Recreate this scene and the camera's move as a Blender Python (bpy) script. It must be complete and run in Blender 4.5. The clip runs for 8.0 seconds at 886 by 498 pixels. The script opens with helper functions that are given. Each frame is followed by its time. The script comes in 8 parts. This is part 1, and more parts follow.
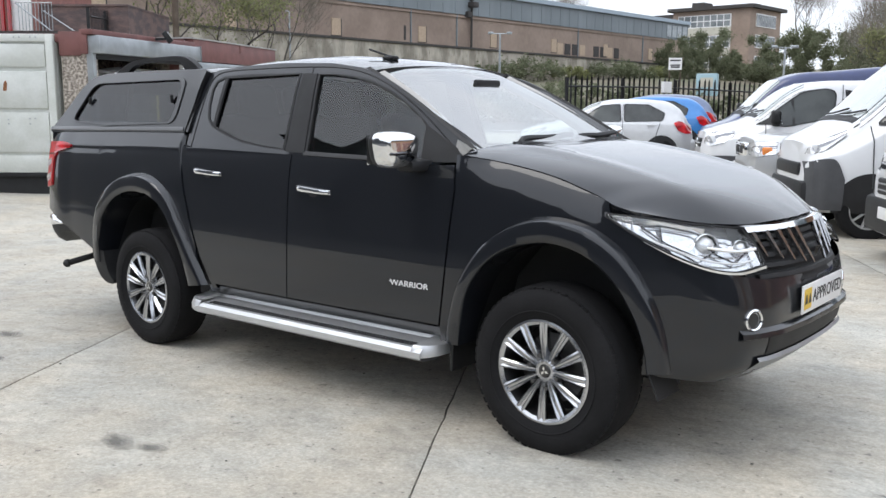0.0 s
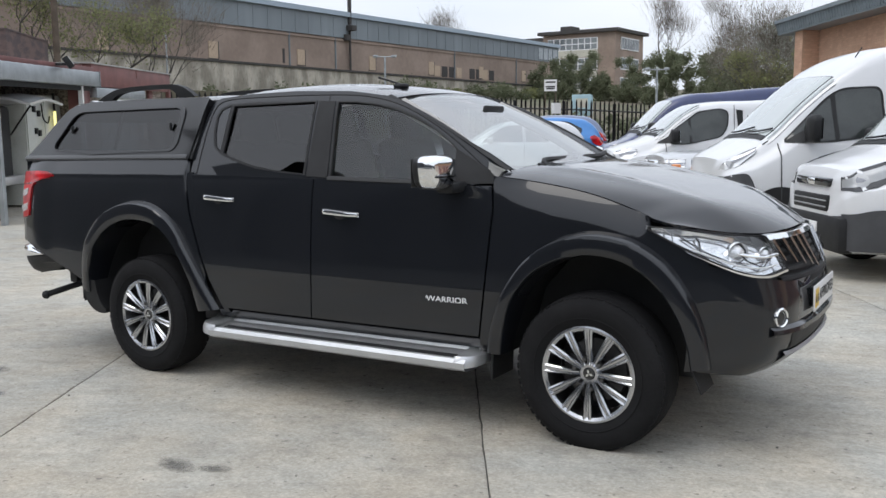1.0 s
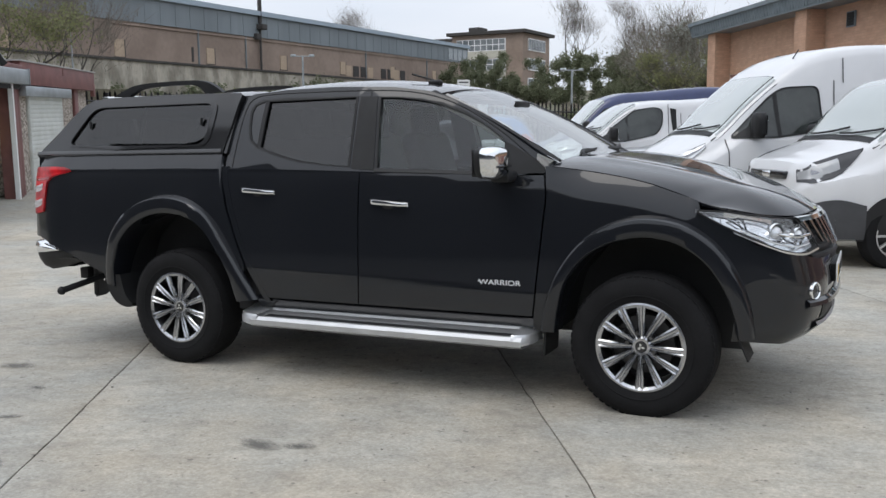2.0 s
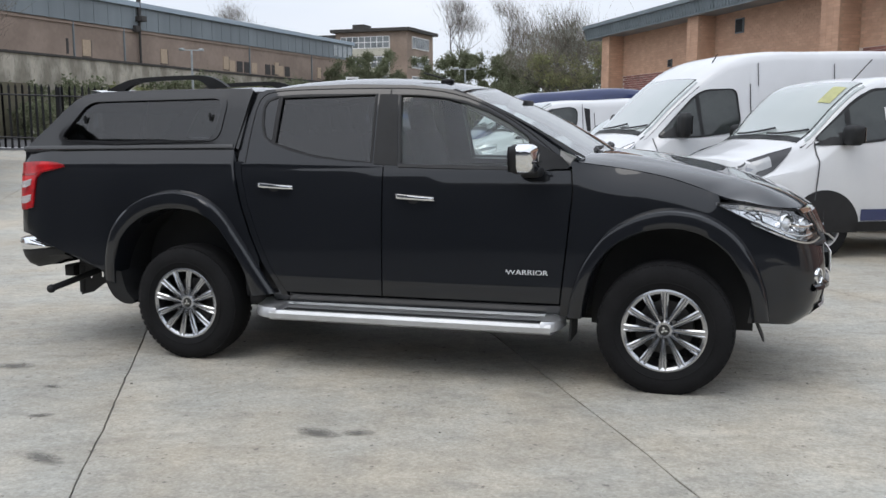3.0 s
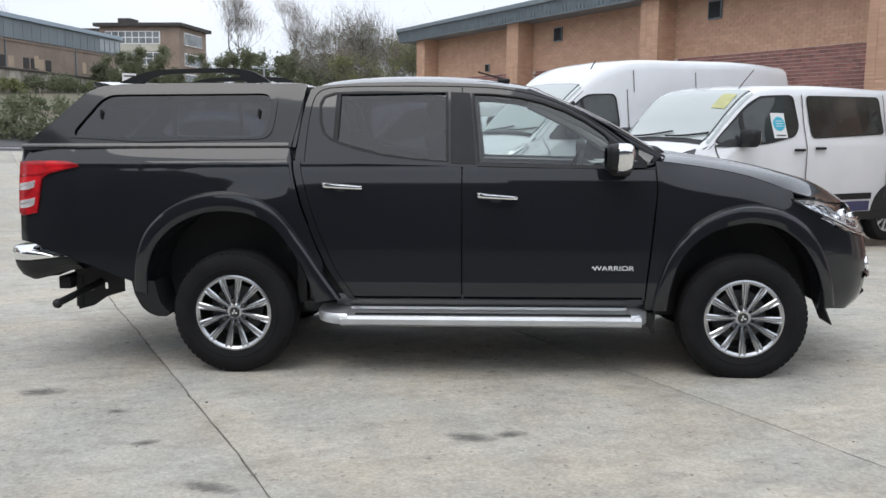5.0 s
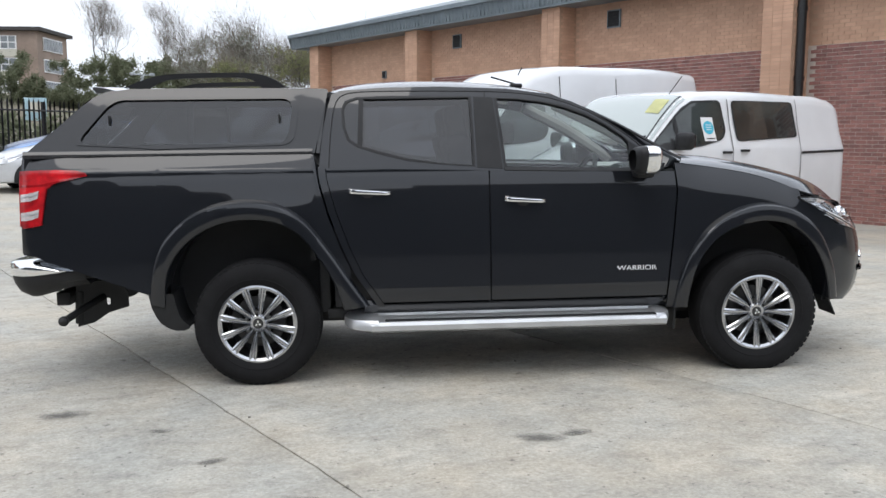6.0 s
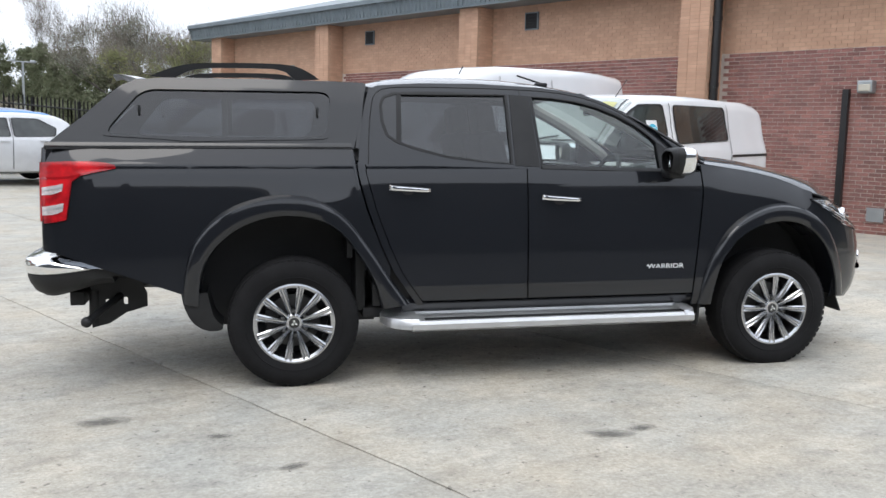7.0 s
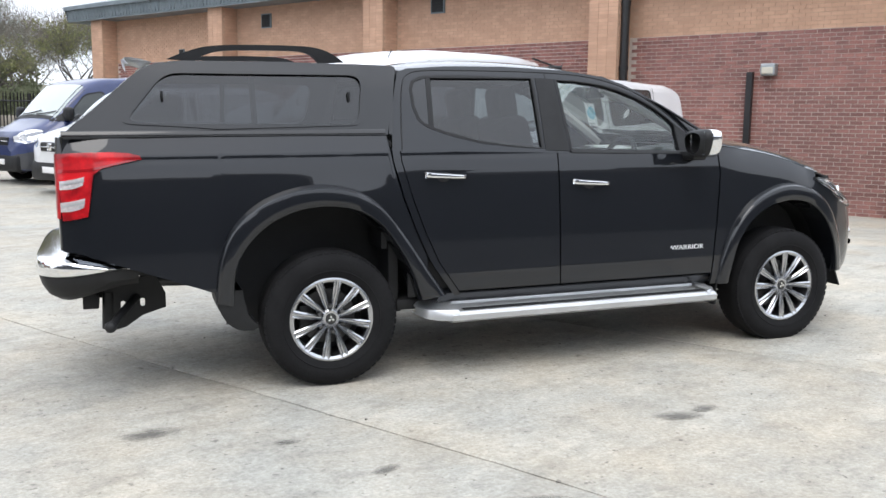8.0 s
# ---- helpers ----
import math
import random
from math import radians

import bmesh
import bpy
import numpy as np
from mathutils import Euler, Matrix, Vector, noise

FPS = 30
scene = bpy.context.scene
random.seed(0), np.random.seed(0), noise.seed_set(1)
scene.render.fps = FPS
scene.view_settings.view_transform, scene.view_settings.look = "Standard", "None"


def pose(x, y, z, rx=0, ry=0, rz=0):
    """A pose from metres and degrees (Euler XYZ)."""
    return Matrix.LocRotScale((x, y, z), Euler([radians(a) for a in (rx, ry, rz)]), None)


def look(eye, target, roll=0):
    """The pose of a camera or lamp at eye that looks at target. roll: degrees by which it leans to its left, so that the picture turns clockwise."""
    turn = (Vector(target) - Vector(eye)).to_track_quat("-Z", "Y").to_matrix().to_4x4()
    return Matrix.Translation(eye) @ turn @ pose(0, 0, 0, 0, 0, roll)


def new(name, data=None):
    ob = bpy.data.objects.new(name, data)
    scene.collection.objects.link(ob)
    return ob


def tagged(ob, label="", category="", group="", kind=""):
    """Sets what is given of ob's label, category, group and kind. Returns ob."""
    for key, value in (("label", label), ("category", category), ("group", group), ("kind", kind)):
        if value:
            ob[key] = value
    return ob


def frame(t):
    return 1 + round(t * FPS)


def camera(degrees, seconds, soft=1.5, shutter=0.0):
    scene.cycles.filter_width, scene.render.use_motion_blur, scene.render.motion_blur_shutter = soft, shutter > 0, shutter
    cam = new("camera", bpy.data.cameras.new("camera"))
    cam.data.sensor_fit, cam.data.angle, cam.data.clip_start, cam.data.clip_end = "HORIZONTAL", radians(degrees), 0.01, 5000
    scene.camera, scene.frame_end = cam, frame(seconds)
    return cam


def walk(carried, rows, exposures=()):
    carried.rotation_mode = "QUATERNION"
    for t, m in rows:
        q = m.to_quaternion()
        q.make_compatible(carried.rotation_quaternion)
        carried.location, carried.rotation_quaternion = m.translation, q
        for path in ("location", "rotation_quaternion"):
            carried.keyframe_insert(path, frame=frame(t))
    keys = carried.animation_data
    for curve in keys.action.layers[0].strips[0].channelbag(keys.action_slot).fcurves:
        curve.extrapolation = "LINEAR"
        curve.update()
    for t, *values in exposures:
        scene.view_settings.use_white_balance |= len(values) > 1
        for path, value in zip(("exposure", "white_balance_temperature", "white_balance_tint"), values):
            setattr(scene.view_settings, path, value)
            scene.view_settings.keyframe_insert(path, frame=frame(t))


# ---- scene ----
cam = camera(52.5, 8.0)
PATH = [
    (0, (5.022, -3.979, 1.523), (3.763, -2.457, 1.206), 0.3),
    (0.5, (4.784, -4.278, 1.533), (3.63, -2.671, 1.242), 0.4),
    (1, (4.548, -4.635, 1.54), (3.506, -2.949, 1.27), -0.4),
    (1.5, (4.29, -4.932, 1.52), (3.325, -3.2, 1.264), -0.8),
    (2, (4.02, -5.246, 1.511), (3.158, -3.462, 1.24), -0.5),
    (3.5, (2.924, -5.88, 1.513), (2.421, -3.963, 1.245), 0.0),
    (4, (2.476, -5.959, 1.497), (2.077, -4.017, 1.233), -0.0),
    (4.5, (2.02, -6.043, 1.492), (1.754, -4.08, 1.218), 0.6),
    (6, (0.658, -6.054, 1.467), (0.816, -4.077, 1.213), 0.2),
    (6.5, (0.209, -5.97, 1.458), (0.492, -4.004, 1.221), 0.8),
    (7, (-0.249, -5.89, 1.45), (0.171, -3.951, 1.195), 1.4),
    (7.5, (-0.666, -5.707, 1.444), (-0.112, -3.805, 1.165), 1.5),
    (8, (-1.089, -5.501, 1.433), (-0.403, -3.644, 1.15), 0.8),
]
walk(cam, [(t, look(eye, target, roll)) for t, eye, target, roll in PATH],
     exposures=[(0.0, 0.5), (0.5, 0.34), (1.0, 0.13), (1.5, 0.0), (2.0, -0.01), (3.5, 0.09), (4.5, 0.14), (6.0, 0.34), (6.5, 0.39), (7.0, 0.49), (7.5, 0.62), (8.0, 0.72)])


# ---- world and light ----
world = bpy.data.worlds.new("overcast_sky")
scene.world = world
world.use_nodes = True
wn, wl = world.node_tree.nodes, world.node_tree.links
sky = wn.new("ShaderNodeTexSky")
sky.sky_type, sky.sun_disc = "NISHITA", False
sky.sun_elevation, sky.sun_rotation = radians(58), radians(209)
sky.dust_density = 4.0
SKY_STRENGTH, CLOUD = 0.1, 9.4
w_coord, w_map, w_noise, w_ramp, w_mix = (wn.new("ShaderNodeTexCoord"), wn.new("ShaderNodeMapping"), wn.new("ShaderNodeTexNoise"),
                                          wn.new("ShaderNodeValToRGB"), wn.new("ShaderNodeMix"))
w_map.inputs["Scale"].default_value = (1.0, 1.0, 3.0)
w_noise.inputs["Scale"].default_value, w_noise.inputs["Detail"].default_value = 2.2, 6.0
w_ramp.color_ramp.elements[0].position, w_ramp.color_ramp.elements[1].position = 0.3, 0.72
w_ramp.color_ramp.elements[0].color = (CLOUD * 0.80, CLOUD * 0.870, CLOUD * 0.985, 1)
w_ramp.color_ramp.elements[1].color = (CLOUD * 0.95, CLOUD * 0.995, CLOUD * 1.085, 1)
w_mix.data_type, w_mix.inputs[0].default_value = "RGBA", 0.9
wl.new(w_coord.outputs["Generated"], w_map.inputs["Vector"])
wl.new(w_map.outputs["Vector"], w_noise.inputs["Vector"])
wl.new(w_noise.outputs["Fac"], w_ramp.inputs["Fac"])
wl.new(sky.outputs["Color"], w_mix.inputs[6])
wl.new(w_ramp.outputs["Color"], w_mix.inputs[7])
# an overcast sky is brighter overhead than at the horizon
w_sep, w_rise, w_mul = wn.new("ShaderNodeSeparateXYZ"), wn.new("ShaderNodeMapRange"), wn.new("ShaderNodeMix")
w_rise.inputs[3].default_value, w_rise.inputs[4].default_value = 1.0, 1.6
w_mul.data_type, w_mul.blend_type, w_mul.inputs[0].default_value = "RGBA", "MULTIPLY", 1.0
wl.new(w_coord.outputs["Generated"], w_sep.inputs[0])
wl.new(w_sep.outputs["Z"], w_rise.inputs[0])
wl.new(w_mix.outputs[2], w_mul.inputs[6])
wl.new(w_rise.outputs[0], w_mul.inputs[7])
wl.new(w_mul.outputs[2], wn["Background"].inputs["Color"])
wn["Background"].inputs["Strength"].default_value = SKY_STRENGTH
sun = new("sun", bpy.data.lights.new("sun", "SUN"))
sun.data.energy, sun.data.angle, sun.data.color = 0.72, radians(35), (1.0, 0.965, 0.92)
sun.matrix_world = look((-12, -22, 40), (0, 0, 0))



# ---- materials ----
def material(name, base, rough=0.5, metal=0.0, vary=0.0, scale=8.0, fine=120.0, bump=0.0, coat=0.0, coat_rough=0.03, second=None, spec=0.5, island=0.0, obj=0.0, stretch=(1, 1, 1), low=0.42, high=0.62, rvary=0.0):
    """A surface with variation at two scales, between base and second."""
    m = bpy.data.materials.new(name)
    m.use_nodes = True
    n, l = m.node_tree.nodes, m.node_tree.links
    b = n["Principled BSDF"]
    b.inputs["Base Color"].default_value = (*base, 1)
    b.inputs["Roughness"].default_value, b.inputs["Metallic"].default_value = rough, metal
    b.inputs["Specular IOR Level"].default_value = spec
    b.inputs["Coat Weight"].default_value, b.inputs["Coat Roughness"].default_value = coat, coat_rough
    if vary or bump or second or rvary:
        co, mp = n.new("ShaderNodeTexCoord"), n.new("ShaderNodeMapping")
        mp.inputs["Scale"].default_value = stretch
        l.new(co.outputs["Object"], mp.inputs["Vector"])
        n1, n2 = n.new("ShaderNodeTexNoise"), n.new("ShaderNodeTexNoise")
        n1.inputs["Scale"].default_value, n1.inputs["Detail"].default_value = scale, 8
        n2.inputs["Scale"].default_value, n2.inputs["Detail"].default_value = fine, 4
        l.new(mp.outputs["Vector"], n1.inputs["Vector"])
        l.new(mp.outputs["Vector"], n2.inputs["Vector"])
        ramp = n.new("ShaderNodeValToRGB")
        ramp.color_ramp.elements[0].position, ramp.color_ramp.elements[1].position = low, high
        c2 = second or tuple(c * (1 - vary) for c in base)
        ramp.color_ramp.elements[0].color, ramp.color_ramp.elements[1].color = (*c2, 1), (*base, 1)
        l.new(n1.outputs["Fac"], ramp.inputs["Fac"])
        mul = n.new("ShaderNodeMix")
        mul.data_type, mul.blend_type = "RGBA", "MULTIPLY"
        mul.inputs[0].default_value = 1.0
        grey = n.new("ShaderNodeMapRange")
        grey.inputs[3].default_value, grey.inputs[4].default_value = 1 - vary * 0.8, 1 + vary * 0.8
        l.new(n2.outputs["Fac"], grey.inputs[0])
        l.new(ramp.outputs["Color"], mul.inputs[6])
        l.new(grey.outputs[0], mul.inputs[7])
        last = mul.outputs[2]
        for amount, node, socket in ((island, "ShaderNodeNewGeometry", "Random Per Island"), (obj, "ShaderNodeObjectInfo", "Random")):
            if amount:
                src, rng, m2 = n.new(node), n.new("ShaderNodeMapRange"), n.new("ShaderNodeMix")
                rng.inputs[3].default_value, rng.inputs[4].default_value = 1 - amount, 1 + amount
                m2.data_type, m2.blend_type = "RGBA", "MULTIPLY"
                m2.inputs[0].default_value = 1.0
                l.new(src.outputs[socket], rng.inputs[0])
                l.new(last, m2.inputs[6])
                l.new(rng.outputs[0], m2.inputs[7])
                last = m2.outputs[2]
        l.new(last, b.inputs["Base Color"])
        if rvary:
            rr = n.new("ShaderNodeMapRange")
            rr.inputs[3].default_value, rr.inputs[4].default_value = rough, rough + rvary
            l.new(n1.outputs["Fac"], rr.inputs[0])
            l.new(rr.outputs[0], b.inputs["Roughness"])
        if bump:
            bp = n.new("ShaderNodeBump")
            bp.inputs["Strength"].default_value, bp.inputs["Distance"].default_value = bump, 0.01
            l.new(n2.outputs["Fac"], bp.inputs["Height"])
            l.new(bp.outputs["Normal"], b.inputs["Normal"])
    return m


def glass(name, tint, gloss=0.012, f0=0.085):
    """A thin pane: tinted see-through with a mirror gloss that grows at grazing angles."""
    m = bpy.data.materials.new(name)
    m.use_nodes = True
    n, l = m.node_tree.nodes, m.node_tree.links
    n.remove(n["Principled BSDF"])
    tr, gl, mix, lw = n.new("ShaderNodeBsdfTransparent"), n.new("ShaderNodeBsdfGlossy"), n.new("ShaderNodeMixShader"), n.new("ShaderNodeLayerWeight")
    tr.inputs["Color"].default_value = (*tint, 1)
    gl.inputs["Roughness"].default_value = gloss
    lw.inputs["Blend"].default_value = 0.5
    pw, ma = n.new("ShaderNodeMath"), n.new("ShaderNodeMath")
    pw.operation, ma.operation = "POWER", "MULTIPLY_ADD"
    pw.inputs[1].default_value = 5.0
    ma.inputs[1].default_value, ma.inputs[2].default_value = 1 - f0, f0
    l.new(lw.outputs["Facing"], pw.inputs[0])
    l.new(pw.outputs[0], ma.inputs[0])
    l.new(ma.outputs[0], mix.inputs[0])
    l.new(tr.outputs[0], mix.inputs[1])
    l.new(gl.outputs[0], mix.inputs[2])
    l.new(mix.outputs[0], n["Material Output"].inputs["Surface"])
    return m


def leafy(name, one, two):
    """Thin leaves that let some light through, each its own shade."""
    m = bpy.data.materials.new(name)
    m.use_nodes = True
    n, l = m.node_tree.nodes, m.node_tree.links
    n.remove(n["Principled BSDF"])
    geo, ramp, di, tr, mix = n.new("ShaderNodeNewGeometry"), n.new("ShaderNodeValToRGB"), n.new("ShaderNodeBsdfDiffuse"), n.new("ShaderNodeBsdfTranslucent"), n.new("ShaderNodeMixShader")
    ramp.color_ramp.elements[0].color, ramp.color_ramp.elements[1].color = (*one, 1), (*two, 1)
    l.new(geo.outputs["Random Per Island"], ramp.inputs["Fac"])
    l.new(ramp.outputs["Color"], di.inputs["Color"])
    l.new(ramp.outputs["Color"], tr.inputs["Color"])
    mix.inputs[0].default_value = 0.45
    l.new(di.outputs[0], mix.inputs[1])
    l.new(tr.outputs[0], mix.inputs[2])
    l.new(mix.outputs[0], n["Material Output"].inputs["Surface"])
    return m


def concrete(name):
    """Worn yard concrete: pale patches, brushed streaks, mottling, pits and grain."""
    m = bpy.data.materials.new(name)
    m.use_nodes = True
    n, l = m.node_tree.nodes, m.node_tree.links
    b = n["Principled BSDF"]
    b.inputs["Roughness"].default_value = 0.82
    co = n.new("ShaderNodeTexCoord")

    def layer(scale, lo, hi, dark, light, turn=0.0, stretch=(1, 1, 1), detail=6, rough=0.6):
        mp, no, rm = n.new("ShaderNodeMapping"), n.new("ShaderNodeTexNoise"), n.new("ShaderNodeMapRange")
        mp.inputs["Rotation"].default_value, mp.inputs["Scale"].default_value = (0, 0, turn), stretch
        no.inputs["Scale"].default_value, no.inputs["Detail"].default_value, no.inputs["Roughness"].default_value = scale, detail, rough
        rm.inputs[1].default_value, rm.inputs[2].default_value, rm.inputs[3].default_value, rm.inputs[4].default_value = lo, hi, dark, light
        l.new(co.outputs["Object"], mp.inputs["Vector"])
        l.new(mp.outputs["Vector"], no.inputs["Vector"])
        l.new(no.outputs["Fac"], rm.inputs[0])
        return rm.outputs[0], no.outputs["Fac"]

    def times(a, c):
        mm = n.new("ShaderNodeMath")
        mm.operation = "MULTIPLY"
        l.new(a, mm.inputs[0])
        l.new(c, mm.inputs[1])
        return mm.outputs[0]

    patches, _ = layer(0.32, 0.35, 0.65, 0.86, 1.08)
    streaks, _ = layer(0.9, 0.35, 0.65, 0.965, 1.03, radians(31), (1.0, 3.5, 1.0))
    mottle, _ = layer(2.6, 0.30, 0.62, 0.86, 1.05, detail=10, rough=0.75)
    drags, _ = layer(3.8, 0.34, 0.58, 0.93, 1.02, radians(24), (0.85, 1.7, 1.0), 10, 0.78)
    rough_spots, _ = layer(16, 0.34, 0.60, 0.84, 1.07, detail=8, rough=0.8)
    flecks, _ = layer(120, 0.60, 0.72, 1.0, 1.22, detail=2)
    scuffs, _ = layer(3.4, 0.34, 0.46, 0.86, 1.0, radians(-20), (1.0, 2.0, 1.0), 8)
    grain, grain_raw = layer(55, 0.25, 0.75, 0.76, 1.20, detail=5)
    pits, _ = layer(21, 0.27, 0.34, 0.55, 1.0, detail=2)
    # pale scratches dragged across the slabs
    turned, thin, scratch, pale = n.new("ShaderNodeMapping"), n.new("ShaderNodeMapping"), n.new("ShaderNodeTexNoise"), n.new("ShaderNodeMapRange")
    turned.inputs["Rotation"].default_value, thin.inputs["Scale"].default_value = (0, 0, radians(-31)), (0.8, 8.0, 1.0)
    scratch.inputs["Scale"].default_value, scratch.inputs["Detail"].default_value = 1.6, 7
    pale.inputs[1].default_value, pale.inputs[2].default_value, pale.inputs[3].default_value, pale.inputs[4].default_value = 0.42, 0.68, 0.97, 1.055
    l.new(co.outputs["Object"], turned.inputs["Vector"])
    l.new(turned.outputs["Vector"], thin.inputs["Vector"])
    l.new(thin.outputs["Vector"], scratch.inputs["Vector"])
    l.new(scratch.outputs["Fac"], pale.inputs[0])
    scratches = pale.outputs[0]
    info, ir = n.new("ShaderNodeObjectInfo"), n.new("ShaderNodeMapRange")
    ir.inputs[3].default_value, ir.inputs[4].default_value = 0.95, 1.04
    l.new(info.outputs["Random"], ir.inputs[0])
    total = ir.outputs[0]
    for o in (patches, streaks, mottle, drags, rough_spots, scuffs, grain, pits, flecks, scratches):
        total = times(total, o)
    tint, warm = n.new("ShaderNodeMix"), layer(1.1, 0.36, 0.66, 0.0, 1.0, detail=8)[0]
    tint.data_type = "RGBA"
    tint.inputs[6].default_value, tint.inputs[7].default_value = (0.398, 0.390, 0.350, 1), (0.440, 0.397, 0.322, 1)
    l.new(warm, tint.inputs[0])
    mul = n.new("ShaderNodeMix")
    mul.data_type, mul.blend_type = "RGBA", "MULTIPLY"
    mul.inputs[0].default_value = 1.0
    l.new(tint.outputs[2], mul.inputs[6])
    l.new(total, mul.inputs[7])
    l.new(mul.outputs[2], b.inputs["Base Color"])
    bp = n.new("ShaderNodeBump")
    bp.inputs["Strength"].default_value, bp.inputs["Distance"].default_value = 0.6, 0.006
    l.new(grain_raw, bp.inputs["Height"])
    l.new(bp.outputs["Normal"], b.inputs["Normal"])
    return m


def lamp_glow(name, colour, strength):
    m = material(name, colour, 0.4)
    b = m.node_tree.nodes["Principled BSDF"]
    b.inputs["Emission Color"].default_value, b.inputs["Emission Strength"].default_value = (*colour, 1), strength
    return m


PAINT = material("black_car_paint", (0.0095, 0.0108, 0.0138), 0.35, 0.0, coat=1.0, coat_rough=0.015, spec=0.08)
PAINT.node_tree.nodes["Principled BSDF"].inputs["Coat IOR"].default_value = 1.54
CANOPY = material("black_gelcoat", (0.010, 0.0105, 0.0118), 0.4, 0.0, coat=1.0, coat_rough=0.05, spec=0.2, vary=0.05)
# dark plastic, also used to paint the shade inside wheels and arches
DARK = material("dark_plastic_and_shade", (0.016, 0.0165, 0.018), 0.7, vary=0.2)
PLASTIC = material("black_textured_plastic", (0.017, 0.0175, 0.0188), 0.55, spec=0.35, vary=0.25, bump=0.08, fine=300)
RUBBER = material("tyre_rubber", (0.0125, 0.0125, 0.0135), 0.85, vary=0.35, scale=6, bump=0.15, fine=90, second=(0.009, 0.009, 0.0098), spec=0.22)
CHROME = material("chrome", (0.86, 0.87, 0.88), 0.06, 1.0)
ALLOY = material("polished_grey_alloy", (0.53, 0.54, 0.56), 0.24, 1.0, vary=0.06)
# darker copy of the alloy, with the barrel's shade put into its colour
ALLOY_DARK = material("shadowed_alloy_barrel", (0.22, 0.225, 0.23), 0.4, 1.0, vary=0.15)
STEEL = material("brake_steel", (0.16, 0.16, 0.16), 0.5, 0.9, vary=0.3)
SILVER = material("silver_painted_aluminium", (0.62, 0.63, 0.64), 0.38, 0.75, vary=0.08, fine=200)
SKID = material("satin_silver_plastic", (0.42, 0.43, 0.44), 0.42, 0.5, vary=0.08)
WHITE = material("white_van_paint", (0.71, 0.72, 0.735), 0.3, coat=0.6, vary=0.05, scale=1.5)
SILVERCAR = material("silver_car_paint", (0.56, 0.57, 0.58), 0.3, 0.55, coat=0.7, vary=0.05)
WHITECAR = material("pale_silver_paint", (0.60, 0.61, 0.625), 0.3, 0.2, coat=0.7, vary=0.05)
BLUECAR = material("bright_blue_paint", (0.05, 0.22, 0.55), 0.3, 0.2, coat=0.7, vary=0.05)
NAVY = material("navy_blue_paint", (0.026, 0.040, 0.125), 0.3, 0.1, coat=0.7, vary=0.08)
STEELBLUE = material("grey_blue_paint", (0.16, 0.20, 0.30), 0.3, 0.4, coat=0.7, vary=0.05)
RED = material("red_lamp_plastic", (0.60, 0.010, 0.016), 0.3, coat=0.5, coat_rough=0.02, spec=0.25, vary=0.25, scale=9, fine=160, second=(0.24, 0.004, 0.008))
TAIL_CLEAR = material("clear_tail_lamp_section", (0.80, 0.74, 0.74), 0.22, 0.35, vary=0.2, scale=60)
VANGREY = material("grey_bumper_plastic", (0.062, 0.064, 0.07), 0.6, vary=0.12)
GLASS_SIDE = material("dark_van_side_glass", (0.016, 0.019, 0.019), 0.03, coat=0.3, coat_rough=0.01, spec=0.5, vary=0.5, scale=1.4, second=(0.045, 0.052, 0.05))
DARKBRICK = material("weathered_dark_brick", (0.17, 0.115, 0.105), 0.95, vary=0.35, scale=1.5, fine=9, bump=0.3, second=(0.10, 0.078, 0.078), stretch=(1, 1, 2.5))
RED_DEEP = material("deep_red_lamp_plastic", (0.30, 0.006, 0.01), 0.12, coat=1.0)
CLEAR_LAMP = material("clear_lamp_reflector", (0.80, 0.81, 0.82), 0.22, 0.45, coat=1.0)
SMOKE = material("smoked_chrome", (0.30, 0.30, 0.31), 0.12, 1.0)
GRILLE_FIN = material("dark_smoked_chrome", (0.40, 0.40, 0.41), 0.16, 1.0)
REARWALL = material("unseen_dark_grey_wall", (0.075, 0.08, 0.088), 0.7, vary=0.2, scale=0.6)
AMBER = material("amber_lamp", (0.8, 0.25, 0.05), 0.15, coat=1.0)
SEAT = material("dark_grey_seat_fabric", (0.028, 0.028, 0.031), 0.85, vary=0.3, bump=0.1)
TRIM_PALE = material("pale_grey_headlining", (0.42, 0.41, 0.39), 0.85, vary=0.1)
DASH = material("dark_grey_dashboard", (0.03, 0.031, 0.033), 0.6, vary=0.15)
GLASS_CLEAR = glass("clear_car_glass", (0.82, 0.89, 0.865), 0.012, 0.45)
GLASS_FRONT = glass("green_tinted_car_glass", (0.74, 0.80, 0.78))
GLASS_DARK = glass("privacy_car_glass", (0.17, 0.18, 0.195))
LENS = glass("lamp_lens", (0.96, 0.97, 0.98), 0.012, 0.05)
HEAD_INNER = material("bright_lamp_bowl", (0.80, 0.81, 0.82), 0.16, 0.85, vary=0.2, scale=22)
BLACKGLASS = material("opaque_dark_glass", (0.012, 0.013, 0.015), 0.05, coat=0.5)
# opaque grey panes with the reflected sky put into their colour
FAR_PANE = material("painted_sky_pane", (0.10, 0.115, 0.125), 0.08, vary=0.3, scale=0.4, second=(0.22, 0.24, 0.25))
PLATE_WHITE = material("white_number_plate", (0.80, 0.80, 0.80), 0.35, vary=0.04)
PLATE_YELLOW = material("yellow_square_print", (0.75, 0.50, 0.04), 0.4)
PRINT = material("dark_print", (0.03, 0.03, 0.03), 0.5)
DECAL = material("silver_decal", (0.85, 0.86, 0.87), 0.45)
CONCRETE = concrete("worn_yard_concrete")
JOINT = material("dirty_joint_filler", (0.20, 0.19, 0.17), 0.9, vary=0.4, scale=12)
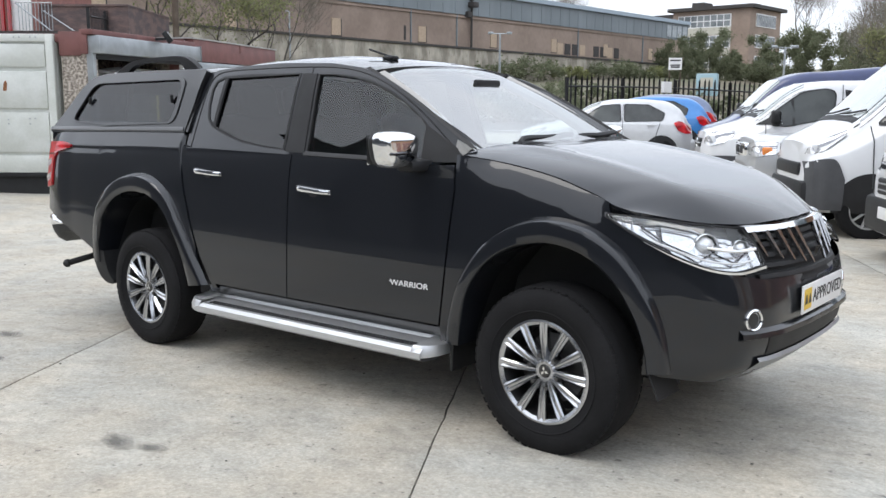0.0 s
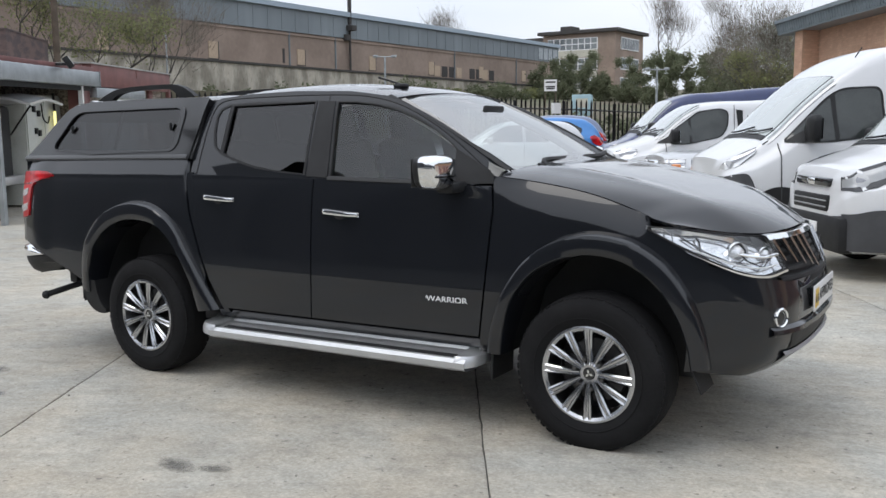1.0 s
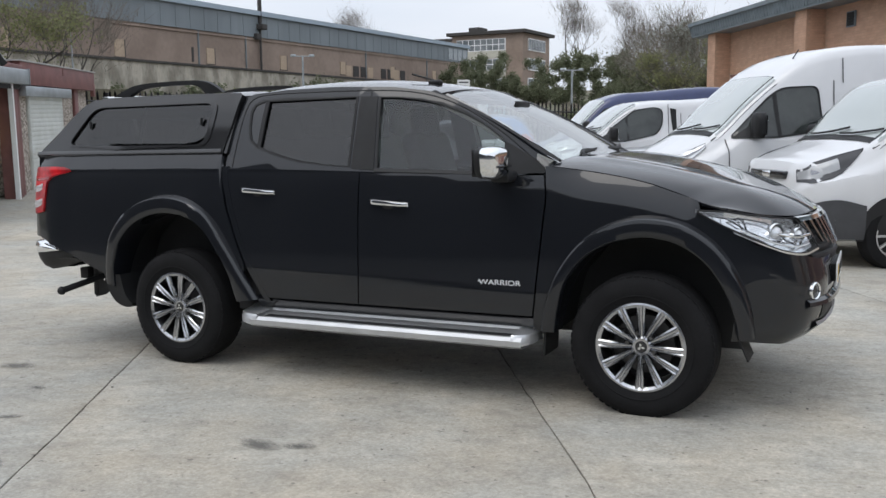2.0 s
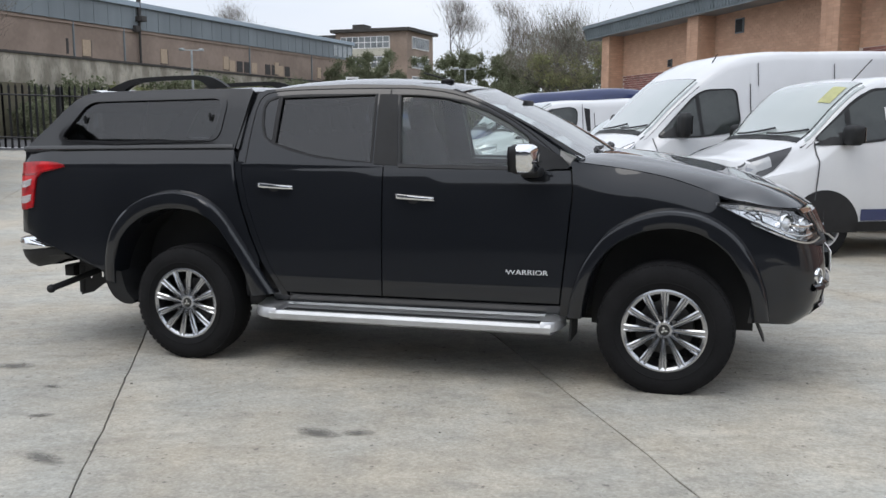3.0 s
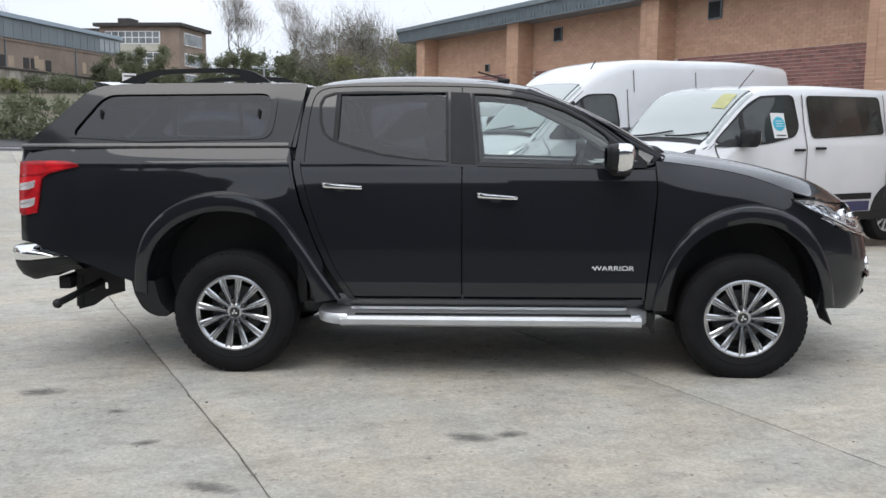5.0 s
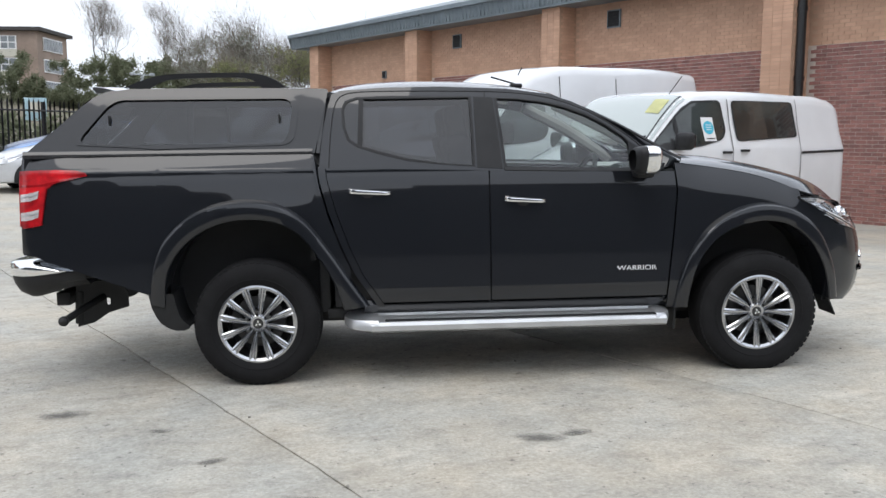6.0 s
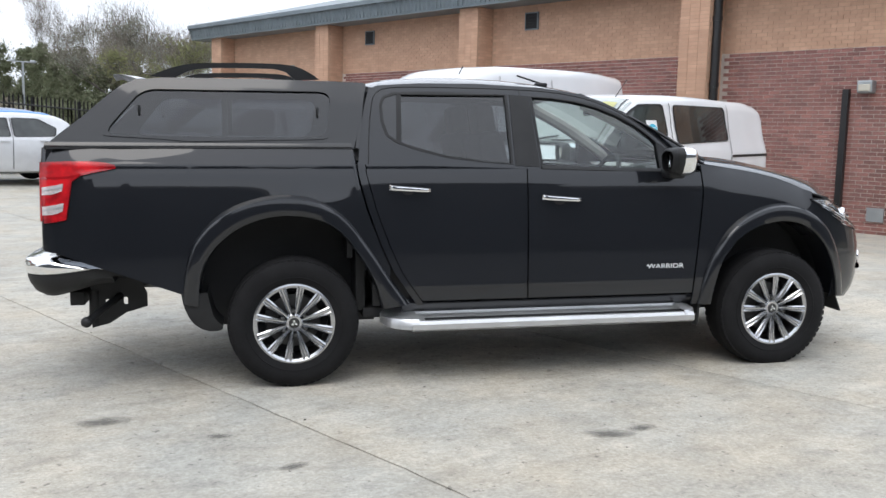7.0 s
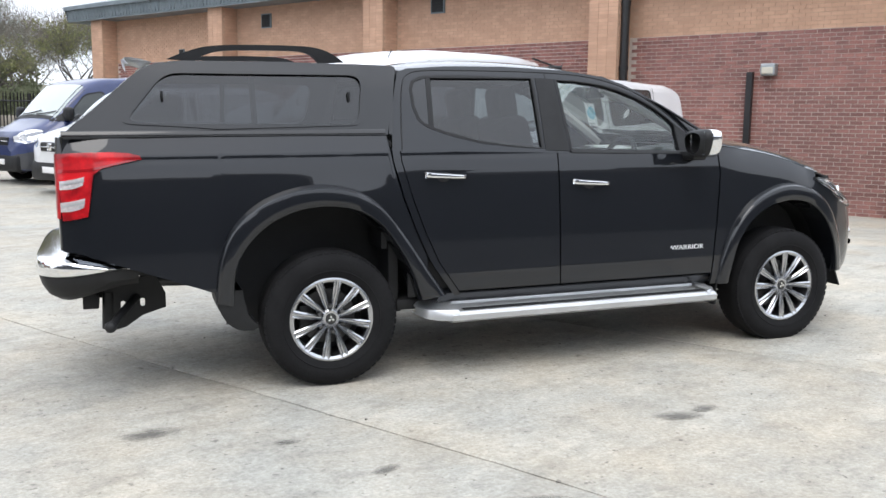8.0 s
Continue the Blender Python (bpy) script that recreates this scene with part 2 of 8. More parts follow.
EARTH = material("rough_ground", (0.10, 0.105, 0.06), 0.95, vary=0.35, scale=0.15, fine=4, second=(0.14, 0.12, 0.085))
ASPHALT = material("asphalt", (0.075, 0.075, 0.078), 0.9, vary=0.25, scale=1.2, fine=90, bump=0.2)
KERB = material("pale_kerb_concrete", (0.38, 0.37, 0.35), 0.9, vary=0.2, scale=3)
BUFF = material("buff_brick", (0.595, 0.375, 0.262), 0.9, vary=0.12, scale=3, fine=60, bump=0.3, island=0.07, obj=0.07, second=(0.535, 0.335, 0.232))
BUFF_PLAIN = material("buff_brickwork", (0.65, 0.42, 0.265), 0.9, vary=0.14, scale=1.2, fine=14, bump=0.2, second=(0.57, 0.36, 0.225))
REDBRICK = material("red_brick", (0.275, 0.128, 0.110), 0.88, vary=0.25, scale=5, fine=70, bump=0.4, island=0.24, obj=0.24, second=(0.215, 0.105, 0.092))
MORTAR = material("pale_mortar", (0.60, 0.535, 0.485), 0.95, vary=0.15, scale=8, bump=0.2)
MORTAR_BUFF = material("buff_mortar", (0.50, 0.335, 0.235), 0.95, vary=0.1, scale=8)
FASCIA = material("grey_profiled_metal", (0.20, 0.24, 0.265), 0.45, 0.3, vary=0.12, scale=2)
PIPE = material("black_rainwater_pipe", (0.016, 0.016, 0.017), 0.4, vary=0.2)
FARBRICK = material("brown_far_brick", (0.335, 0.258, 0.210), 0.95, vary=0.2, scale=0.3, fine=2.5, second=(0.27, 0.207, 0.168))
CLAD = material("blue_grey_cladding", (0.225, 0.255, 0.275), 0.6, vary=0.16, scale=0.2, fine=1.2, stretch=(1, 1, 0.1))
ROOFEDGE = material("pale_blue_gutter", (0.36, 0.43, 0.50), 0.5, vary=0.1)
BOARD = material("tan_boarding", (0.52, 0.40, 0.29), 0.9, vary=0.15)
STONE = material("old_stone_wall", (0.50, 0.455, 0.385), 0.95, vary=0.3, scale=0.9, fine=6, bump=0.4, second=(0.27, 0.245, 0.20), stretch=(1, 1, 0.45))
CREAM = material("cream_panel", (0.55, 0.53, 0.45), 0.8, vary=0.1, scale=0.5)
ROOFDARK = material("dark_roof", (0.06, 0.055, 0.052), 0.8, vary=0.2)
FENCE = material("black_painted_steel", (0.016, 0.016, 0.018), 0.5, 0.2, vary=0.25)
BARK = material("bark", (0.12, 0.108, 0.096), 0.95, vary=0.35, scale=3, fine=20, bump=0.5)
TWIG = material("pale_bare_twigs", (0.215, 0.185, 0.155), 0.95, vary=0.35, scale=3)
LEAF = leafy("young_leaves", (0.29, 0.30, 0.145), (0.19, 0.205, 0.115))
LEAF_DARK = leafy("dark_shrub_leaves", (0.150, 0.172, 0.105), (0.20, 0.208, 0.140))
LEAF_GREY = leafy("grey_spring_twigs", (0.36, 0.375, 0.32), (0.27, 0.28, 0.235))
LEAF_BROWN = leafy("budding_twigs", (0.30, 0.27, 0.22), (0.23, 0.205, 0.17))
CONTAINER = material("pale_grey_container_steel", (0.66, 0.68, 0.65), 0.55, 0.1, vary=0.1, scale=2.2, fine=30, second=(0.58, 0.60, 0.56))
RUST = material("rust_patch", (0.28, 0.12, 0.05), 0.9, vary=0.3, scale=30)
BROWNBOARD = material("red_brown_fascia_board", (0.20, 0.085, 0.078), 0.6, vary=0.2, scale=3)
PEBBLE = material("pebbledash", (0.58, 0.52, 0.45), 0.95, vary=0.5, scale=22, fine=60, bump=1.0, second=(0.20, 0.17, 0.145))
GALV = material("galvanised_steel", (0.42, 0.45, 0.47), 0.45, 0.6, vary=0.2, scale=3)
TUBE = lamp_glow("lit_yellow_tube", (0.95, 0.88, 0.35), 1.1)
WOOD = material("weathered_pole_wood", (0.13, 0.10, 0.075), 0.9, vary=0.3, scale=3)
STICKER = material("cyan_sticker", (0.05, 0.42, 0.58), 0.5)
YELLOW = material("pale_yellow_card", (0.50, 0.50, 0.22), 0.5, vary=0.15, scale=9)


# ---- helpers for shapes ----
def part(name, bm, mat, parent=None, label="", smooth=True):
    """Links a bmesh as one mesh object under a thing or a part."""
    me = bpy.data.meshes.new(name)
    bm.normal_update()
    bm.to_mesh(me)
    bm.free()
    me.materials.append(mat)
    if smooth:
        me.polygons.foreach_set("use_smooth", [True] * len(me.polygons))
        me.set_sharp_from_angle(angle=radians(38))
    ob = new(name, me)
    ob.parent = parent
    if label:
        tagged(ob, label)
    return ob


def outward(ob, centre):
    """Turn every face of a pane away from a place inside."""
    c = Vector(centre)
    bm = bmesh.new()
    bm.from_mesh(ob.data)
    for f in bm.faces:
        if f.normal.dot(f.calc_center_median() - c) < 0:
            f.normal_flip()
    bm.to_mesh(ob.data)
    bm.free()
    return ob


def facing(bm, centre):
    """Turn a whole sheet so that most of it faces away from a place."""
    c = Vector(centre)
    bm.normal_update()
    if sum(f.normal.dot(f.calc_center_median() - c) * f.calc_area() for f in bm.faces) < 0:
        bmesh.ops.reverse_faces(bm, faces=bm.faces[:])
    return bm


def thing(name, label, category, m=None, group="", kind=""):
    ob = new(name)
    ob.empty_display_size = 0.1
    if m is not None:
        ob.matrix_basis = m
    return tagged(ob, label, category, group, kind)


def box(bm, lo, hi, bevel=0.0, m=None, segments=2):
    """Adds a bevelled box from corner lo to corner hi."""
    lo, hi = Vector(lo), Vector(hi)
    mat = Matrix.Translation((lo + hi) / 2) @ Matrix.Diagonal((*(hi - lo), 1))
    made = bmesh.ops.create_cube(bm, size=1, matrix=(m @ mat) if m else mat)["verts"]
    if bevel:
        edges = list({e for v in made for e in v.link_edges})
        bmesh.ops.bevel(bm, geom=edges, offset=bevel, segments=segments, affect="EDGES", profile=0.5)
    return bm


def boxes(*items, bevel=0.0):
    bm = bmesh.new()
    for lo, hi in items:
        box(bm, lo, hi, bevel)
    return bm


def cat(points, n):
    """n points along a smooth curve through the given points, evenly spaced by chord."""
    p = np.array(points, float)
    if len(p) == 2:
        return p[0] + (p[1] - p[0]) * np.linspace(0, 1, n)[:, None]
    d = np.r_[0, np.cumsum(np.maximum(np.linalg.norm(np.diff(p, axis=0), axis=1), 1e-6))]
    tan = np.empty_like(p)
    tan[1:-1] = (p[2:] - p[:-2]) / (d[2:] - d[:-2])[:, None]
    tan[0], tan[-1] = (p[1] - p[0]) / (d[1] - d[0]), (p[-1] - p[-2]) / (d[-1] - d[-2])
    s = np.linspace(0, d[-1], n)
    i = np.clip(np.searchsorted(d, s, side="right") - 1, 0, len(p) - 2)
    h = (d[i + 1] - d[i])[:, None]
    u = (s - d[i])[:, None] / h
    return ((2 * u**3 - 3 * u**2 + 1) * p[i] + (u**3 - 2 * u**2 + u) * h * tan[i] + (-2 * u**3 + 3 * u**2) * p[i + 1] + (u**3 - u**2) * h * tan[i + 1])


def curve1(pairs):
    """A smooth function through pairs of (x, value)."""
    xs, ys = np.array([a for a, _ in pairs], float), np.array([b for _, b in pairs], float)
    slope = np.gradient(ys, xs)

    def f(x):
        x = np.clip(x, xs[0], xs[-1])
        i = np.clip(np.searchsorted(xs, x, side="right") - 1, 0, len(xs) - 2)
        h = xs[i + 1] - xs[i]
        u = (x - xs[i]) / h
        return ((2 * u**3 - 3 * u**2 + 1) * ys[i] + (u**3 - 2 * u**2 + u) * h * slope[i] + (-2 * u**3 + 3 * u**2) * ys[i + 1] + (u**3 - u**2) * h * slope[i + 1])
    return f


def line1(pairs):
    xs, ys = [a for a, _ in pairs], [b for _, b in pairs]
    return lambda x: np.interp(x, xs, ys)


def loft(curves, nu, nv):
    rows = np.array([cat(c, nu) for c in curves])
    return np.stack([cat(rows[:, i], nv) for i in range(nu)], axis=1)


def back(bm, thick, middle, even=False):
    """Gives a surface a back, set inwards (towards the middle), and a rim between the two."""
    bm.normal_update()
    faces = bm.faces[:]
    mean = sum((f.normal * f.calc_area() for f in faces), Vector())
    centre = sum((v.co for v in bm.verts), Vector()) / len(bm.verts)
    sign = -1 if mean.dot(centre - middle) < 0 else 1
    rim = [e for e in bm.edges if len(e.link_faces) == 1]
    flat = mean.normalized()
    twin = {v: bm.verts.new(v.co - (flat if even else v.normal) * sign * thick) for v in bm.verts[:]}
    for f in faces:
        bm.faces.new([twin[v] for v in f.verts][::-1])
    for e in rim:
        a, b = e.verts
        bm.faces.new((a, b, twin[b], twin[a]))
    bmesh.ops.recalc_face_normals(bm, faces=bm.faces[:])


def sheet(grid, thick=0.0, bm=None, close=False):
    """A surface from a grid of points (rows, columns, 3); thick gives it a back, inwards of its normals."""
    bm = bm or bmesh.new()
    vs = [[bm.verts.new(p) for p in row] for row in grid]
    faces = []
    for a, b in zip(vs, vs[1:]):
        for j in range(len(a) - (0 if close else 1)):
            k = (j + 1) % len(a)
            faces.append(bm.faces.new((a[j], a[k], b[k], b[j])))
    if thick:
        back(bm, thick, Vector((1.3, 0, 0.8)))
    return bm


def mirrored(bm):
    """The same shape on the other side of the vehicle."""
    other = bm.copy()
    bmesh.ops.scale(other, vec=(1, -1, 1), verts=other.verts)
    bmesh.ops.reverse_faces(other, faces=other.faces)
    return other


def both(name, bm, mat, parent, label="", smooth=True):
    """A part and its twin on the other side."""
    twin = mirrored(bm)
    return part(name, bm, mat, parent, label, smooth), part(name, twin, mat, parent, label, smooth)


def plate(outer, holes, place, thick=0.02, dense=0.05):
    """A flat outline with holes, bent by place(x, z) -> point, with a back at thick along -normal."""
    bm = bmesh.new()
    edges = []
    for loop in (outer, *holes):
        pts = []
        for a, b in zip(loop, loop[1:] + loop[:1]):
            n = max(1, int(math.dist(a, b) / dense))
            pts += [(a[0] + (b[0] - a[0]) * i / n, a[1] + (b[1] - a[1]) * i / n) for i in range(n)]
        vs = [bm.verts.new((x, 0, z)) for x, z in pts]
        edges += [bm.edges.new((vs[i], vs[(i + 1) % len(vs)])) for i in range(len(vs))]
    bmesh.ops.triangle_fill(bm, use_beauty=True, edges=edges, normal=(0, -1, 0))
    for v in bm.verts:
        v.co = Vector(place(v.co.x, v.co.z))
    bm.normal_update()
    if thick:
        back(bm, thick, Vector((1.3, 0, 0.8)), True)
    return bm


def rounded(points, r=0.03, n=4):
    """A polygon with its corners rounded."""
    out = []
    k = len(points)
    for i in range(k):
        p0, p1, p2 = (Vector(points[j % k]) for j in (i - 1, i, i + 1))
        a, b = p1 + (p0 - p1).normalized() * min(r, (p0 - p1).length * 0.45), p1 + (p2 - p1).normalized() * min(r, (p2 - p1).length * 0.45)
        for j in range(n + 1):
            u = j / n
            out.append(tuple(a * (1 - u) ** 2 + p1 * 2 * u * (1 - u) + b * u * u))
    return out


def tube(points, radius, sides=8, bm=None, taper=1.0, cap=True):
    """A round bar along the points."""
    bm = bm or bmesh.new()
    pts = [Vector(p) for p in points]
    rings = []
    for i, p in enumerate(pts):
        d = (pts[min(i + 1, len(pts) - 1)] - pts[max(i - 1, 0)]).normalized()
        side = d.cross(Vector((0, 0, 1)))
        side = side.normalized() if side.length > 0.05 else d.cross(Vector((0, 1, 0))).normalized()
        up = side.cross(d)
        r = radius * (1 + (taper - 1) * i / max(1, len(pts) - 1))
        rings.append([bm.verts.new(p + (side * math.cos(a) + up * math.sin(a)) * r) for a in (2 * math.pi * k / sides for k in range(sides))])
    for a, b in zip(rings, rings[1:]):
        for k in range(sides):
            bm.faces.new((a[k], a[(k + 1) % sides], b[(k + 1) % sides], b[k]))
    if cap:
        bm.faces.new(rings[0][::-1])
        bm.faces.new(rings[-1])
    return bm


def lathe(profile, steps=48, bm=None, axis="Y"):
    """Turns a profile of (radius, along) round the y axis."""
    bm = bm or bmesh.new()
    rings = [[bm.verts.new((r * math.cos(a), y, r * math.sin(a))) for r, y in profile] for a in (2 * math.pi * k / steps for k in range(steps))]
    for k in range(steps):
        a, b = rings[k], rings[(k + 1) % steps]
        for j in range(len(profile) - 1):
            bm.faces.new((a[j], a[j + 1], b[j + 1], b[j]))
    return bm


def smooth01(x, a, b):
    u = min(1.0, max(0.0, (x - a) / (b - a)))
    return u * u * (3 - 2 * u)


def height(x, y):
    """The lie of the land: level by the building, a little ramp in the middle of the yard, rising to the street."""
    s = 0.83 * x + 0.56 * y
    z = 0.016 * x * (1 - smooth01(abs(s - 1.0), 3.5, 11)) * (1 - smooth01(abs(y), 6, 16)) - 0.18 * smooth01(s, 5, 13)
    z += 0.042 * min(60, max(0, -x - 4)) * smooth01(y, 3, 12) + 0.02 * max(0, min(y, 30) - 12) + 0.045 * max(0, min(y, 170) - 30)
    return z


# ---- the ground ----
def ground_sheet():
    """One sheet to the horizon, finer near the middle."""
    ticks = [-1500, -900, -500, -300, -200, -150, -110, -80, -60, -45, -34] + list(np.arange(-26, 50, 4)) + [54, 64, 80, 100, 130, 170, 230, 320, 500, 900, 1500]
    pts = [[(x, y, height(x, y) - 0.06) for x in ticks] for y in ticks]
    return tagged(part("ground", sheet(pts), EARTH), "rough grass and earth reaching to the horizon", "ground", kind="structure")


ground_sheet()
A_DIR, B_DIR = Vector((0.515, -0.857)), Vector((0.857, 0.515))
yard = tagged(part("yard_bed", sheet([[(x, y, height(x, y) - 0.012) for x in np.arange(-20, 17, 1.0)] for y in np.arange(-26, 28.1, 1.0)]), JOINT), "dirt-filled bed of the concrete yard", "yard", kind="structure")
B_CUTS = [-19.5, -15.6, -12.0, -8.3, -4.6, -0.79, 1.645, 4.97, 8.3, 11.6, 14.6]
A_CUTS = [-27.5, -20.0, -13.2, -7.12, 4.6, 12.0, 20.0]


def edge_wobble(u, seed):
    return 0.018 * noise.noise((u * 0.9, seed * 3.7, 0)) + 0.009 * noise.noise((u * 6.0, seed * 1.3, 5))


def slab(b0, b1, a0, a1, i):
    """A concrete slab with slightly uneven, rounded edges."""
    na, nb = max(3, int((a1 - a0) / 0.10)), max(3, int((b1 - b0) / 0.4))
    rows = []
    for u in np.linspace(a0, a1, na + 1):
        chip = lambda q: 0.0035 + 0.006 * max(0.0, noise.noise((u * 5.0, q * 2.9, 9))) + 0.004 * max(0.0, noise.noise((u * 19.0, q * 1.7, 3)))
        lo, hi = b0 + chip(b0) + edge_wobble(u, b0), b1 - chip(b1 + 40) + edge_wobble(u, b1)
        bs = [lo, lo, lo + 0.007, *np.linspace(lo + 0.3, hi - 0.3, nb), hi - 0.007, hi, hi]
        drop = [0.018, 0.003, 0.0] + [0.0] * nb + [0.0, 0.003, 0.018]
        rows.append([(*(A_DIR * (u + 0.006 if u == a0 else u - 0.006 if u == a1 else u) + B_DIR * b), d) for b, d in zip(bs, drop)])
    first, last = [(x, y, 0.035) for x, y, _ in rows[0]], [(x, y, 0.035) for x, y, _ in rows[-1]]
    grid = [[(x, y, height(x, y) - d) for x, y, d in row] for row in (first, *rows, last)]
    return part("concrete_slab", sheet(grid), CONCRETE, yard)


count = 0
for b0, b1 in zip(B_CUTS, B_CUTS[1:]):
    for a0, a1 in zip(A_CUTS, A_CUTS[1:]):
        slab(b0, b1, a0, a1, count)
        count += 1


# ---- the pickup truck ----
plan = curve1([(-1.36, 0.76), (-1.31, 0.805), (-1.2, 0.84), (-0.9, 0.855), (-0.4, 0.86), (0.4, 0.86), (1.4, 0.862), (2.4, 0.858), (2.9, 0.85), (3.2, 0.835), (3.45, 0.79), (3.6, 0.725), (3.72, 0.63), (3.8, 0.5), (3.86, 0.3), (3.885, 0.0)])
flank = curve1([(0.36, -0.025), (0.41, -0.004), (0.46, 0.005), (0.52, 0.005), (0.62, 0.001), (0.80, -0.007), (0.95, -0.018), (1.08, -0.031), (1.16, -0.043), (1.21, -0.053), (1.236, -0.0595), (1.250, -0.0605), (1.27, -0.0685), (1.36, -0.108)])
bed_gap = line1([(0.40, 0.735), (0.45, 0.69), (0.64, 0.56), (0.80, 0.488), (1.0, 0.415), (1.2, 0.362), (1.34, 0.352), (1.55, 0.395), (1.73, 0.43)])
wing_top = curve1([(2.48, 1.262), (2.66, 1.238), (3.0, 1.175), (3.28, 1.085), (3.45, 1.05), (3.62, 1.015), (3.74, 0.985), (3.84, 0.965)])
bonnet_mid = curve1([(2.5, 1.315), (2.7, 1.298), (3.0, 1.25), (3.3, 1.18), (3.55, 1.105), (3.72, 1.04), (3.83, 0.985)])


def skin(x, z):
    """Half the truck's width at a place of its side."""
    haunch = 0.011 * math.exp(-(((x - 0.12) / 0.22) ** 2) - ((z - 1.02) / 0.08) ** 2)
    return float(plan(x) + flank(z) + haunch)


def on_side(x, z, out=0.0):
    return (x, -(skin(x, z) + out), z)


truck = thing("pickup_truck", "glossy black double-cab pickup truck with a canopy and chrome trim", "pickup truck", pose(0, 0, 0, 0, -0.917, 0))

FRONT_ARCH = [(2.47, 0.40), (2.50, 0.55), (2.57, 0.73), (2.72, 0.91), (2.95, 1.01), (3.17, 0.995), (3.34, 0.90), (3.45, 0.75), (3.515, 0.58), (3.54, 0.42)]
FRONT_LIP = [(2.555, 0.40), (2.57, 0.50), (2.625, 0.68), (2.755, 0.825), (2.97, 0.905), (3.16, 0.885), (3.305, 0.79), (3.40, 0.65), (3.445, 0.52), (3.46, 0.42)]
REAR_ARCH = [(-0.60, 0.50), (-0.585, 0.68), (-0.52, 0.86), (-0.36, 1.01), (-0.13, 1.085), (0.09, 1.075), (0.27, 0.985), (0.42, 0.80), (0.54, 0.62), (0.65, 0.46)]
REAR_LIP = [(-0.515, 0.48), (-0.50, 0.64), (-0.44, 0.78), (-0.30, 0.905), (-0.11, 0.97), (0.10, 0.96), (0.25, 0.885), (0.37, 0.735), (0.45, 0.59), (0.50, 0.44)]


def arch_mid(arch, lip):
    a, b = cat([(x, 0, z) for x, z in arch], 60), cat([(x, 0, z) for x, z in lip], 60)
    m = a * 0.5 + b * 0.5
    return m[:, 0], m[:, 2]


belt = line1([(0.3, 1.262), (0.6, 1.255), (1.37, 1.236), (2.3, 1.212), (2.6, 1.215)])
front_edge = line1([(0.4, 2.425), (0.47, 2.43), (0.8, 2.465), (1.1, 2.495), (1.3, 2.475)])


def door_top(x):
    return float(belt(x))


def make_door(left, right, name, label):
    grid = []
    for v in [*np.linspace(1, 0.90, 14), *np.linspace(0.88, 0, 30)]:
        row = []
        for u in np.linspace(0, 1, 28):
            x, z = 1.4, 0.475
            for _ in range(4):
                z = 0.475 + v * (door_top(x) - 0.475)
                x = float(left(z) + 0.004 + u * (right(z) - left(z) - 0.008))
            row.append(on_side(x, z))
        grid.append(row)
    return both(name, sheet(grid, 0.02), PAINT, truck, label)


rear_left = lambda z: bed_gap(z) + 0.055
split = lambda z: 1.368 + 0 * z
rear_doors = make_door(rear_left, split, "rear_door", "")
front_doors = make_door(split, front_edge, "front_door", "")

# cab corner strip between the load bed and the rear door
grid = [[on_side(float(bed_gap(z)) + 0.012 + u * 0.042, z, -0.004) for u in np.linspace(0, 1, 5)] for z in np.linspace(1.27, 0.45, 30)]
both("cab_corner", sheet(grid, 0.02), PAINT, truck)

# front wing, leaning in towards the bonnet
wing_in = lambda x, z: 0.18 * max(0.0, z - float(wing_top(x)) + 0.16) ** 2 / 0.16 * smooth01(x, 2.48, 2.75)
mx, mz = arch_mid(FRONT_ARCH, FRONT_LIP)
wing_low = lambda x: float(np.interp(x, mx, mz)) if 2.53 < x < 3.49 else 0.40
hl_low = line1([(3.27, 1.030), (3.40, 0.965), (3.52, 0.908), (3.56, 0.89)])
xs = list(np.linspace(2.47, 2.53, 4)) + list(np.linspace(2.532, 3.52, 70))
wing_up = lambda x: float(wing_top(x)) if x < 3.27 else float(hl_low(x))
grid = []
for v in np.linspace(1, 0, 30):
    row = []
    for x in xs:
        z = wing_low(x) + (wing_up(x) - wing_low(x)) * v
        fe = float(front_edge(z)) + 0.006
        row.append(on_side(fe + (x - 2.47) / 0.06 * (2.53 - fe) if x <= 2.53 else x, z, -wing_in(x, z) * (1 - smooth01(x, 3.2, 3.3))))
    grid.append(row)
both("front_wing", sheet(grid, 0.015), PAINT, truck)


# bonnet
def bonnet_edge(x):
    return skin(x, float(wing_top(x))) - 0.006 - wing_in(x, float(wing_top(x))) * (1 - smooth01(x, 3.2, 3.3))


bonnet_front = curve1([(0, 3.755), (0.25, 3.742), (0.42, 3.712), (0.58, 3.655), (0.76, 3.545), (0.9, 3.46), (1.0, 3.40)])
bonnet_lip = curve1([(0, 1.000), (0.3, 0.998), (0.56, 0.992), (0.78, 1.012), (1.0, 1.052)])
rows = []
